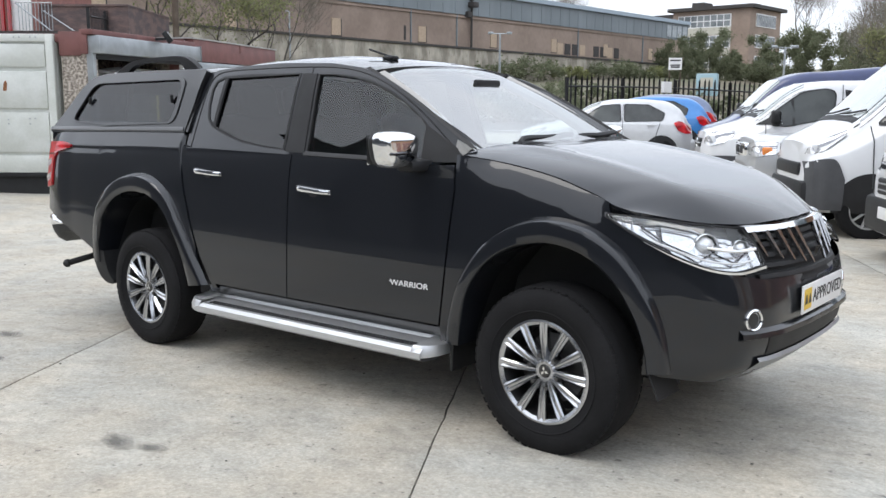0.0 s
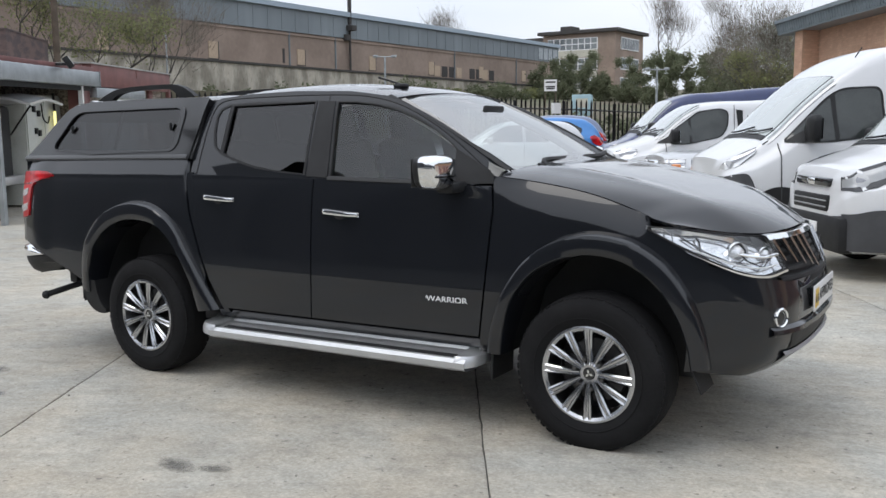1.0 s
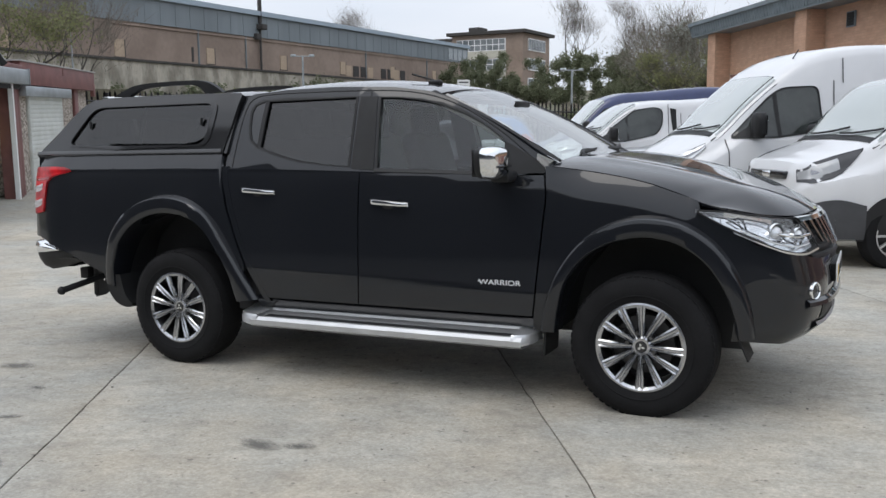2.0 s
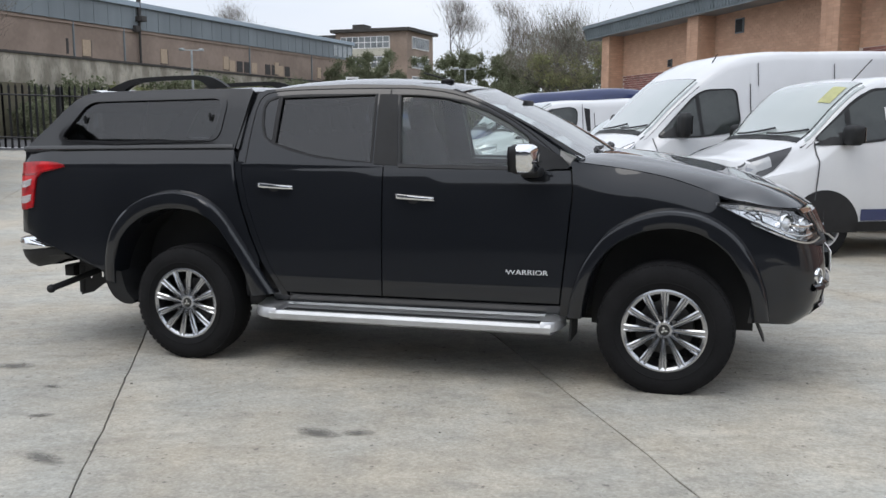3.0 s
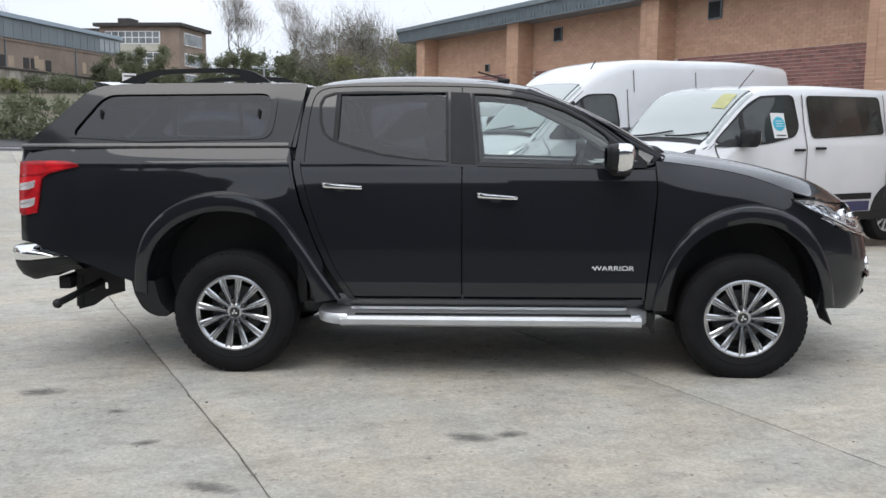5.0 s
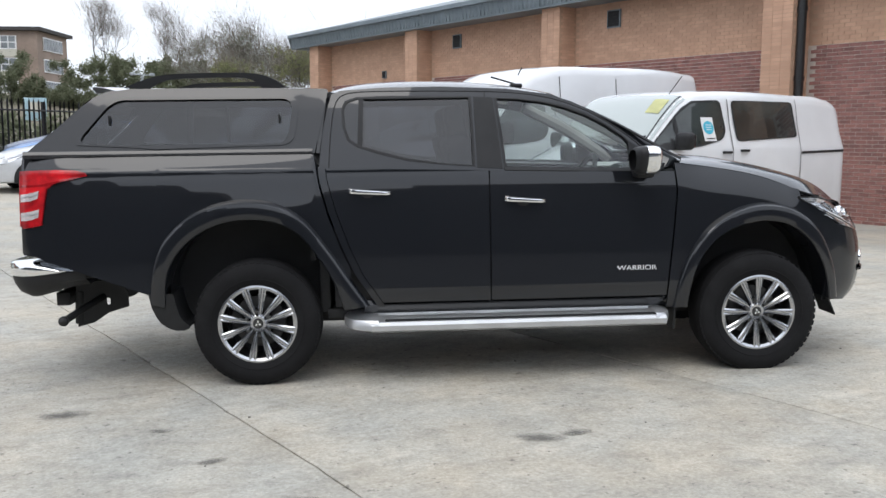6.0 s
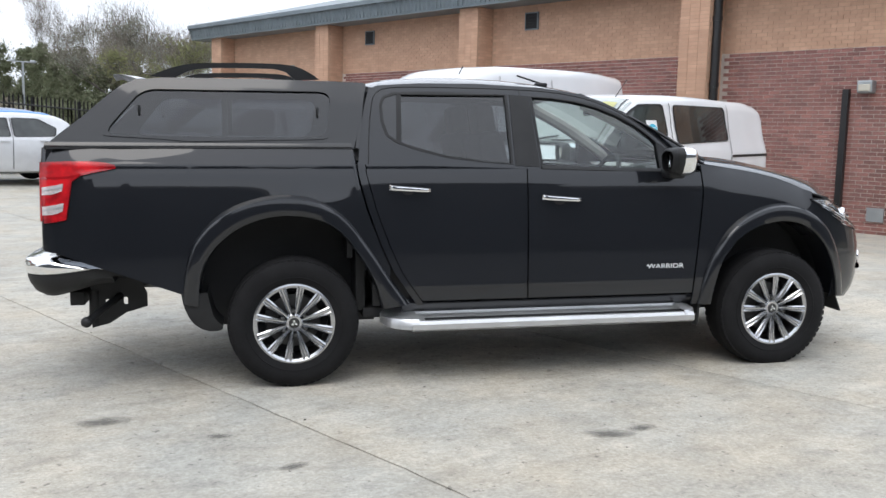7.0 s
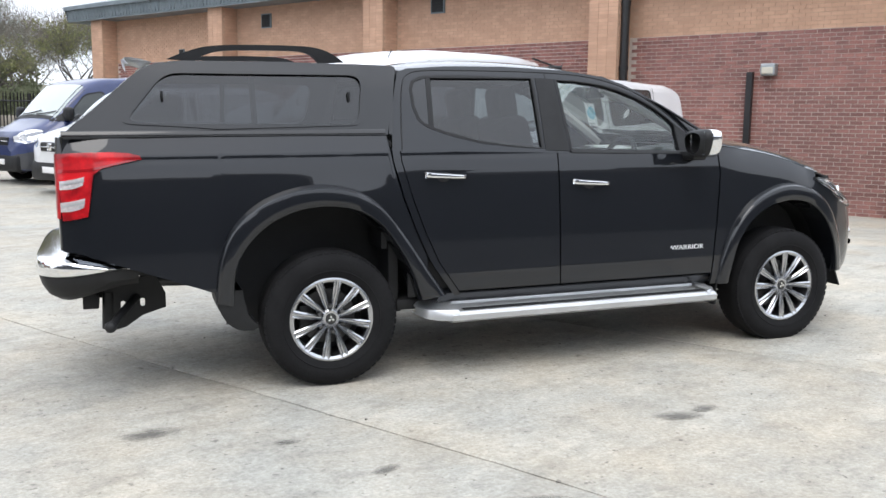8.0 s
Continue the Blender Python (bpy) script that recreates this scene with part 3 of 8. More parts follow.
for u in [*np.linspace(0, 0.78, 34), *np.linspace(0.80, 1, 16)]:
    x1 = 2.52 + 0.88 * u
    ye, ze = bonnet_edge(x1), float(wing_top(x1)) + 0.004
    row = []
    for s in [math.copysign(1 - (1 - abs(q)) ** 1.35, q) for q in np.linspace(-1, 1, 57)]:
        q = abs(s)
        x0 = 2.52 + 0.10 * (1 - q)
        xf = float(bonnet_front(q))
        x = x0 + (xf - x0) * u
        z = ze + (float(bonnet_mid(x)) - ze) * (1 - q ** 4.2)
        z += 0.010 * math.exp(-(((q - 0.66) / 0.08) ** 2)) * smooth01(x, 2.5, 2.8) * (1 - u * u)
        roll = max(0.0, (x - xf + 0.26) / 0.26)
        tip = ze + (float(bonnet_mid(xf)) - ze) * (1 - q ** 4.2)
        z -= (tip - min(tip, float(bonnet_lip(q)))) * roll ** 2.2
        row.append((x, s * ye, z))
    rows.append(row)
part("bonnet", sheet(rows, 0.015), PAINT, truck)

# load bed side, tailgate and its rear panel
mx2, mz2 = arch_mid(REAR_ARCH, REAR_LIP)
bed_foot = line1([(-1.36, 0.80), (-1.24, 0.785), (-0.56, 0.535)])
bed_low = lambda x: float(np.interp(x, mx2, mz2)) if x > -0.556 else float(bed_foot(x))
zs_gap = np.linspace(0.45, 1.34, 60)
xs = list(np.linspace(-1.31, -0.60, 22)) + list(np.linspace(-0.585, 0.545, 80))
top_at = lambda x: 1.345 if x < 0.352 else float(np.interp(x, bed_gap(zs_gap)[::-1], zs_gap[::-1]))
grid = [[on_side(x, min(bed_low(x), top_at(x)) + max(0.0, top_at(x) - bed_low(x)) * v) for x in xs] for v in [*np.linspace(1, 0.74, 30), *np.linspace(0.72, 0, 22)]]
both("load_bed_side", sheet(grid, 0.02), PAINT, truck)
tail_x = lambda y, z: -1.312 - 0.012 * (1 - (y / 0.8) ** 2) + 0.09 * max(0, abs(y) - 0.66) / 0.14 * 0.6 - 0.02 * math.sin((z - 0.8) * 5)
grid = [[(tail_x(y, z), y, z) for y in np.linspace(-0.745, 0.745, 40)] for z in np.linspace(0.78, 1.345, 16)]
corner = [[(-1.308 - 0.018 * math.sin(a), -(skin(-1.31, z) - 0.045 * (1 - math.cos(a))), z) for a in np.linspace(0, 1.57, 9)] for z in np.linspace(1.345, 0.80, 16)]
both("bed_corner", facing(sheet(corner), (-0.8, 0, 1.0)), PAINT, truck)
tailgate = part("tailgate", sheet(grid, 0.04), PAINT, truck)
part("tailgate_handle", boxes(((-1.37, -0.12, 1.12), (-1.325, 0.12, 1.18)), bevel=0.012), CHROME, tailgate, "chrome tailgate handle")
part("bed_floor", boxes(((-1.28, -0.48, 0.74), (0.33, 0.48, 0.78)), ((0.31, -0.76, 0.72), (0.34, 0.76, 1.33))), DARK, truck)

# arch flares
for arch, lip in ((FRONT_ARCH, FRONT_LIP), (REAR_ARCH, REAR_LIP)):
    o, i = cat([(x, 0, z) for x, z in arch], 56), cat([(x, 0, z) for x, z in lip], 56)
    curves = []
    for w, out in ((-0.03, -0.006), (0.0, 0.003), (0.04, 0.016), (0.09, 0.027), (0.16, 0.034), (0.30, 0.038), (0.6, 0.041), (0.88, 0.042), (0.96, 0.036), (1.0, 0.022), (1.02, -0.01), (1.03, -0.06), (1.04, -0.16)):
        p = o + (i - o) * w
        curves.append([on_side(x, z, out * (0.35 + 0.65 * smooth01(k, -8, 10)) + max(0.0, min(1.0, w * 8)) * (w < 1.01) * 0.8 * (skin(x, 0.72) - skin(x, z))) for k, (x, _, z) in enumerate(p)])
    both("arch_flare", facing(sheet(curves, 0.0), (sum(p[0] for p in lip) / len(lip), 0.5, 0.4)), PAINT, truck)
    # liner inside the arch
    liner = []
    for y in (-0.77, -0.72, -0.55, -0.42):
        liner.append([(x + (x - sum(q[0] for q in lip) / len(lip)) * 0.0, y, z + 0.004) for x, z in lip])
    both("arch_liner", sheet([cat(c, 40) for c in liner]), DARK, truck)

    both("wheelhouse", plate([(x, z + 0.004) for x, z in lip] + [(lip[-1][0], 0.30), (lip[0][0], 0.30)], [], lambda x, z: (x, -0.50, z), 0.0), DARK, truck)

# sill under the doors and the dark body tub behind the panels
grid = [[(x, -(0.845 - d), z) for x in np.linspace(0.62, 2.47, 12)] for z, d in ((0.48, 0.03), (0.455, 0.018), (0.42, 0.03), (0.385, 0.07), (0.37, 0.14))]
both("sill", facing(sheet(grid), (1.5, 0.5, 0.6)), PAINT, truck)
for lo, hi in (((0.40, -0.74, 0.36), (2.50, 0.74, 0.42)), ((2.46, -0.70, 0.40), (2.52, 0.70, 1.20)), ((2.5, -0.45, 0.45), (3.62, 0.45, 0.95)), ((0.36, -0.72, 0.40), (0.42, 0.72, 1.26)),
               ((0.45, -0.80, 0.44), (2.45, -0.775, 1.19)), ((0.45, 0.775, 0.44), (2.45, 0.80, 1.19))):
    part("inner_panel", boxes((lo, hi), bevel=0.01), DARK, truck)
chassis = bmesh.new()
for s in (-1, 1):
    box(chassis, (-0.40, s * 0.40 - 0.05, 0.42), (3.55, s * 0.40 + 0.05, 0.56), 0.01)
    box(chassis, (-1.28, s * 0.42 - 0.05, 0.60), (-0.35, s * 0.42 + 0.05, 0.72), 0.01)
box(chassis, (-0.07, -0.62, 0.30), (0.07, 0.62, 0.42), 0.03)
box(chassis, (-0.16, -0.16, 0.22), (0.18, 0.16, 0.50), 0.06)
box(chassis, (2.92, -0.62, 0.30), (3.08, 0.62, 0.42), 0.03)
box(chassis, (0.75, 0.05, 0.30), (1.9, 0.42, 0.44), 0.05)
box(chassis, (2.3, -0.3, 0.27), (3.4, 0.3, 0.5), 0.06)
part("chassis", chassis, DARK, truck)


# greenhouse
def side_glass_plane(x, z, out=0.0):
    y = 0.797 - 0.345 * (z - 1.22) - 0.05 * max(0, z - 1.55) ** 2 * 10
    y -= 0.078 * (max(0.0, x - 1.8) / 0.6) ** 2 + 0.008 * (max(0.0, 0.85 - x) / 0.45) ** 2
    return (x, -(y + out), z)


REAR_WIN = [(0.515, 1.60), (0.535, 1.645), (0.60, 1.668), (0.80, 1.672), (1.275, 1.668), (1.285, 1.262), (1.10, 1.275), (0.90, 1.300), (0.72, 1.345), (0.60, 1.385), (0.545, 1.425), (0.520, 1.50)]
FRONT_WIN = [(1.425, 1.660), (1.55, 1.655), (1.70, 1.638), (1.84, 1.608), (1.98, 1.555), (2.10, 1.490), (2.20, 1.420), (2.235, 1.385), (2.245, 1.225), (1.465, 1.248)]
CAB_OUT = [(0.375, 1.258), (0.7, 1.25), (1.37, 1.232), (2.3, 1.208), (2.56, 1.248), (2.545, 1.278), (2.41, 1.365), (2.20, 1.475), (2.03, 1.572), (1.88, 1.638), (1.74, 1.682), (1.5, 1.715), (1.1, 1.732),
           (0.75, 1.728), (0.51, 1.712), (0.452, 1.69), (0.425, 1.60), (0.392, 1.45)]
both("cab_side_frame", plate(CAB_OUT, [REAR_WIN, FRONT_WIN], side_glass_plane, 0.05, 0.03), PAINT, truck)


def inset(loop, d):
    c = Vector((sum(p[0] for p in loop) / len(loop), sum(p[1] for p in loop) / len(loop)))
    return [tuple(Vector(p) + (Vector(p) - c).normalized() * d) for p in loop]


for loop, mat, name in ((REAR_WIN, GLASS_DARK, "rear_side_window"), (FRONT_WIN, GLASS_FRONT, "front_side_window")):
    pane = both(name, plate(inset(loop, 0.02), [], lambda x, z: side_glass_plane(x, z, -0.012), 0, 0.06), mat, truck)
    for p in pane:
        p.visible_shadow = False
        outward(p, (1.2, 0, 1.2))
    both("window_seal", plate(inset(loop, 0.006), [inset(loop, -0.011)], lambda x, z: side_glass_plane(x, z, 0.003), 0.012, 0.04), PLASTIC, truck)
both("quarter_panel", plate(inset([(0.515, 1.60), (0.535, 1.645), (0.60, 1.668), (0.625, 1.668), (0.612, 1.378), (0.60, 1.385), (0.545, 1.425), (0.520, 1.50)], 0.004), [], lambda x, z: side_glass_plane(x, z, -0.002), 0.01, 0.04), BLACKGLASS, truck, "black quarter panel")
both("quarter_bar", plate([(0.612, 1.665), (0.640, 1.668), (0.628, 1.375), (0.600, 1.385)], [], lambda x, z: side_glass_plane(x, z, 0.002), 0.012), PLASTIC, truck)
both("pillar_trim", plate([(1.295, 1.668), (1.412, 1.662), (1.452, 1.245), (1.30, 1.252)], [], lambda x, z: side_glass_plane(x, z, 0.004), 0.008), PLASTIC, truck, "gloss black pillar trim")
both("belt_moulding", sheet([[side_glass_plane(x, float(belt(x)) + dz, o) for x in np.linspace(1.46, 2.26, 30)] for dz, o in ((0.022, 0.004), (0.016, 0.014), (0.002, 0.016), (-0.006, 0.004))]), PLASTIC, truck)
both("door_gap", sheet([[side_glass_plane(1.36 + dx, z, 0.0015) for dx in (0, 0.007)] for z in np.linspace(1.24, 1.70, 10)]), DARK, truck)

shut = cat([(0.432, 0, 1.262), (0.440, 0, 1.40), (0.462, 0, 1.58), (0.492, 0, 1.665), (0.56, 0, 1.697), (0.85, 0, 1.706), (1.36, 0, 1.700), (1.62, 0, 1.682), (1.82, 0, 1.640), (2.00, 0, 1.568), (2.20, 0, 1.445), (2.385, 0, 1.300)], 70)
both("door_gap", tube([side_glass_plane(x, z, 0.0005) for x, _, z in shut], 0.0035, 5), DARK, truck)
# roof
roof_edge = line1([(0.42, 1.665), (0.455, 1.69), (0.52, 1.712), (0.75, 1.728), (1.1, 1.732), (1.5, 1.715), (1.74, 1.682), (1.80, 1.664)])
roof_mid = curve1([(0.42, 1.725), (0.55, 1.758), (0.8, 1.782), (1.1, 1.786), (1.4, 1.772), (1.6, 1.745), (1.8, 1.700)])
rows = []
for x in np.linspace(0.425, 1.79, 40):
    ze = float(roof_edge(x)) - 0.006
    ye, zc = -side_glass_plane(x, ze)[1] - 0.004, float(roof_mid(x))
    row = []
    for s in np.linspace(-1, 1, 41):
        groove = -0.008 * math.exp(-(((abs(s) - 0.5) / 0.05) ** 2)) * smooth01(x, 0.5, 0.7) * smooth01(-x, -1.65, -1.4)
        row.append((x + 0.05 * (1 - s * s) * smooth01(x, 1.4, 1.79), s * ye, ze + (zc - ze) * (1 - abs(s) ** 2.8) + groove))
    rows.append(row)
part("roof", sheet(rows, 0.025), PAINT, truck)
part("headlining", sheet([[(x, y, z - 0.05) for x, y, z in row[3:-3:2]] for row in rows[2:-2:3]]), TRIM_PALE, truck, "pale grey headlining")
# cab rear wall with its window
part("cab_rear_wall", plate([(-0.74, 1.24), (0.74, 1.24), (0.60, 1.68), (0, 1.72), (-0.60, 1.68)], [rounded([(-0.62, 1.30), (0.62, 1.30), (0.52, 1.62), (-0.52, 1.62)], 0.06)],
                            lambda x, z: (0.425 + 0.03 * (z - 1.25), x, z), 0.03), PAINT, truck)
part("cab_rear_window", plate(rounded([(-0.64, 1.28), (0.64, 1.28), (0.54, 1.64), (-0.54, 1.64)], 0.06), [], lambda x, z: (0.44 + 0.03 * (z - 1.25), x, z), 0), GLASS_DARK, truck)
# windscreen
top_c = [(1.765, -0.575, 1.667), (1.81, -0.36, 1.692), (1.835, 0, 1.702), (1.81, 0.36, 1.692), (1.765, 0.575, 1.667)]
mid_c = [(2.12, -0.645, 1.500), (2.21, -0.38, 1.512), (2.25, 0, 1.516), (2.21, 0.38, 1.512), (2.12, 0.645, 1.500)]
low_c = [(2.545, -0.708, 1.266), (2.64, -0.42, 1.262), (2.69, 0, 1.258), (2.64, 0.42, 1.262), (2.545, 0.708, 1.266)]
part("windscreen", sheet(loft([top_c, mid_c, low_c], 30, 20)), GLASS_CLEAR, truck, "clear windscreen reflecting the sky").visible_shadow = False
outward([o for o in truck.children if o.name.startswith("windscreen")][0], (1.2, 0, 0.9))
part("windscreen_frit", sheet(loft([[(x - 0.004, y, z + 0.004) for x, y, z in top_c], [(x + 0.055, y * 1.008, z - 0.026) for x, y, z in top_c]], 30, 3)), BLACKGLASS, truck)
for s in (-1, 1):
    a = cat([(1.765, s * 0.585, 1.668), (2.12, s * 0.655, 1.503), (2.545, s * 0.718, 1.268)], 18)
    b = cat([(1.74, s * 0.612, 1.676), (2.10, s * 0.682, 1.525), (2.53, s * 0.738, 1.284)], 18)
    part("pillar_cover", sheet([a + (0.004, 0, 0.006), (a + b) / 2 + (0.008, 0, 0.016), b + (0, 0, 0.002)]), PLASTIC, truck)
    c = cat([(1.80, s * 0.55, 1.63), (2.12, s * 0.60, 1.47), (2.47, s * 0.665, 1.25)], 14)
    part("pillar_lining", tube([tuple(p) for p in c], 0.042, 8), TRIM_PALE, truck)
# scuttle and wipers
rows = [[(x + dx, y, z + dz) for x, y, z in cat(low_c, 24)] for dx, dz in ((-0.03, -0.012), (0.02, -0.012), (0.085, -0.012), (0.10, -0.05))]
part("scuttle", sheet(rows), PLASTIC, truck)
for y0, y1, reach in ((-0.42, 0.16, 0.02), (0.10, 0.62, 0.0)):
    wiper = tube(cat([(2.62, y0, 1.268), (2.56, y0 + 0.02, 1.318), (2.555, (y0 + y1) / 2, 1.325), (2.50, y1, 1.335)], 12), 0.015, 6)
    tube(cat([(2.575, y0 - 0.05, 1.302), (2.565, (y0 + y1) / 2, 1.300), (2.51, y1 + 0.05, 1.300)], 8), 0.012, 6, wiper)
    box(wiper, (2.58, y0 - 0.03, 1.255), (2.65, y0 + 0.03, 1.285), 0.01)
    part("wiper", wiper, PLASTIC, truck)
aerial = tube([(1.62, -0.28, 1.755), (1.45, -0.28, 1.805)], 0.006, 6)
box(aerial, (1.57, -0.31, 1.735), (1.65, -0.25, 1.762), 0.012)
part("aerial", aerial, PLASTIC, truck)


# nose: bumper, grille, lamps
nose_plan = curve1([(0, 3.855), (0.15, 3.853), (0.3, 3.843), (0.5, 3.81), (0.63, 3.742), (0.725, 3.62), (0.79, 3.46), (0.82, 3.34)])
nose_lean = curve1([(0.34, -0.17), (0.38, -0.10), (0.42, -0.05), (0.50, -0.012), (0.60, 0.0), (0.70, -0.004), (0.78, -0.02), (0.86, -0.045), (1.0, -0.10)])


def nose(y, z, out=0.0):
    """The front face of the bumper at a place across the truck."""
    x, lean = float(nose_plan(abs(y))), float(nose_lean(z))
    k = smooth01(-abs(y), -0.80, -0.55) * 0.75 + 0.25
    return (x + (lean + out) * k, y * (1 + (lean * 0.25 + out) * (1 - k)), z)


def plan_ys(n, end=0.80):
    return np.array([math.sin(a) for a in np.linspace(-math.pi / 2, math.pi / 2, n)]) * end


bumper_top = lambda y: float(np.interp(abs(y), [0, 0.46, 0.55, 0.62, 0.70, 0.80], [0.765, 0.785, 0.80, 0.815, 0.842, 0.888]))
bumper_low = lambda y: float(np.interp(abs(y), [0, 0.5, 0.66, 0.8], [0.375, 0.375, 0.38, 0.405]))
side_end = 0.80
ys = sorted(set([round(v, 4) for v in plan_ys(61, side_end)]))


def bumper_point(y, v):
    z = bumper_low(y) + (bumper_top(y) - bumper_low(y)) * v
    p = nose(y, z)
    blend = smooth01(abs(y), 0.70, side_end)
    q = on_side(min(3.58, p[0] + 0.02), z, 0.0)
    q = (q[0], math.copysign(abs(q[1]), y), z)
    return tuple(np.array(p) * (1 - blend) + np.array(q) * blend)


front_bumper = part("front_bumper", facing(sheet([[bumper_point(y, v) for y in ys] for v in np.linspace(1, 0, 24)], 0.0), (2.5, 0, 0.7)), PAINT, truck)
# skid plate and dark lower lip
part("skid_plate", sheet([[nose(y, z, o) for y in np.linspace(-0.52, 0.52, 30)] for z, o in ((0.475, 0.008), (0.46, 0.022), (0.40, 0.0), (0.36, -0.02), (0.35, -0.08))]), SKID, front_bumper, "satin silver skid plate")
part("lower_intake", sheet([[nose(y, z, 0.004) for y in np.linspace(-0.47, 0.47, 30)] for z in (0.56, 0.50, 0.482)]), PLASTIC, front_bumper)
part("bumper_ledge", sheet([[nose(y, z, o) for y in np.linspace(-0.62, 0.62, 40)] for z, o in ((0.60, 0.002), (0.585, 0.022), (0.565, 0.026), (0.555, 0.004))]), PAINT, front_bumper)
# fog lamps
for s in (-1, 1):
    p = Vector(nose(s * 0.560, 0.636, -0.010))
    turn = Matrix.Translation(p) @ Euler((0, 0, radians(66 if s < 0 else 114))).to_matrix().to_4x4()
    ring = lathe([(0.040, -0.002), (0.041, -0.016), (0.047, -0.022), (0.054, -0.016), (0.056, 0.014)], 28)
    turn = turn @ Matrix.Scale(0.84, 4)
    ring.transform(turn)
    fog = part("fog_lamp", ring, CHROME, front_bumper, "chrome-ringed fog lamp")
    turn = turn @ Matrix.Scale(1.0, 4)
    bowl = lathe([(0.0005, -0.006), (0.022, -0.005), (0.036, -0.010)], 28)
    bowl.transform(turn)
    part("reflector", bowl, SKID, fog)
# number plate with an approval print
px0 = nose(0, 0.66)[0] + 0.012
front_plate = part("show_plate", boxes(((px0, -0.26, 0.615), (px0 + 0.008, 0.26, 0.735)), bevel=0.003), PLATE_WHITE, front_bumper, "white show plate with a yellow square")
part("yellow_square", boxes(((px0 + 0.008, -0.245, 0.632), (px0 + 0.0095, -0.155, 0.718))), PLATE_YELLOW, front_plate)
part("plate_bracket", boxes(((px0 - 0.06, -0.2, 0.63), (px0 + 0.001, 0.2, 0.72))), PLASTIC, front_bumper)


def lettering(text, size, mat, parent, m, name, extrude=0.0006):
    cu = bpy.data.curves.new(name, "FONT")
    cu.body, cu.size, cu.extrude, cu.align_x, cu.align_y = text, size, extrude, "CENTER", "CENTER"
    tmp = bpy.data.objects.new(name, cu)
    me = bpy.data.meshes.new_from_object(tmp)
    bpy.data.objects.remove(tmp)
    bpy.data.curves.remove(cu)
    me.materials.append(mat)
    me.transform(m)
    ob = new(name, me)
    ob.parent = parent
    return ob


lettering("APPROVED", 0.078, PRINT, front_plate, pose(px0 + 0.0095, 0.055, 0.675, 90, 0, 90), "lettering")
for dy in (-0.022, 0.022):
    part("print_mark", plate([(-0.20 + dy - 0.018, 0.654), (-0.20 + dy + 0.018, 0.654), (-0.20 + dy + 0.005, 0.694), (-0.20 + dy - 0.005, 0.694)], [], lambda y, z: (px0 + 0.0105, y, z), 0), PRINT, front_plate)
# grille
gx = lambda y, z: float(np.interp(abs(y), [0, 0.15, 0.3, 0.45, 0.55], [3.812, 3.806, 3.782, 3.728, 3.68])) - 0.5 * (z - 0.89)
part("grille_back", sheet([[(gx(y, z) - 0.03, y, z) for y in np.linspace(-0.50, 0.50, 24)] for z in np.linspace(0.75, 0.985, 6)]), DARK, truck)
grille = part("grille", sheet([[(gx(y, z) + o, y, z) for y in np.linspace(-0.45, 0.45, 30)] for z, o in ((0.988, -0.01), (0.984, 0.010), (0.964, 0.014), (0.956, -0.01))]), CHROME, truck, "chrome-edged black grille")
for z in (0.79, 0.83, 0.87, 0.91, 0.94):
    part("grille_bar", sheet([[(gx(y, z + dz) + o - 0.012, y, z + dz) for y in np.linspace(-0.46, 0.46, 24)] for dz, o in ((0.012, -0.01), (0.008, 0.006), (-0.008, 0.006), (-0.012, -0.01))]), PLASTIC, grille)
for s in (-1, 1):
    for k, y in enumerate((0.09, 0.165, 0.24, 0.315, 0.39)):
        pts = [(gx(s * (y + 0.30 * (z - 0.87)), z) + 0.004, s * (y + 0.30 * (z - 0.87)), z) for z in np.linspace(0.81 + k * 0.014, 0.962, 6)]
        part("grille_fin", tube(pts, 0.006, 6, taper=2.4), GRILLE_FIN, grille, "smoked chrome grille fin")
emblem = bmesh.new()
for a in (90, 210, 330):
    c = Vector((math.cos(radians(a)), math.sin(radians(a)))) * 0.042
    d, e = Vector((math.cos(radians(a)), math.sin(radians(a)))), Vector((-math.sin(radians(a)), math.cos(radians(a))))
    vs = [emblem.verts.new((gx(0, 0.88) + 0.03, p.x, 0.875 + p.y)) for p in (c - d * 0.04, c + e * 0.023, c + d * 0.04, c - e * 0.023)]
    emblem.faces.new(vs)
bmesh.ops.solidify(emblem, geom=emblem.faces[:], thickness=0.015)
part("badge", emblem, CHROME, grille, "chrome badge of plain lozenges", smooth=False)
# headlights
HL_TOP = [(3.262, -0.806, 1.043), (3.385, -0.775, 1.036), (3.50, -0.665, 1.012), (3.575, -0.565, 0.995), (3.63, -0.49, 0.985), (3.672, -0.435, 0.978)]
HL_LOW = [(3.27, -0.810, 1.030), (3.40, -0.812, 0.966), (3.545, -0.780, 0.898), (3.655, -0.700, 0.846), (3.735, -0.595, 0.826), (3.790, -0.470, 0.842)]
mid = [tuple((np.array(a) + np.array(b)) / 2 + np.array((0.018, -0.012, 0)) * min(1, k / 2)) for k, (a, b) in enumerate(zip(HL_TOP, HL_LOW))]
lens_grid = loft([HL_TOP, mid, HL_LOW], 34, 14)
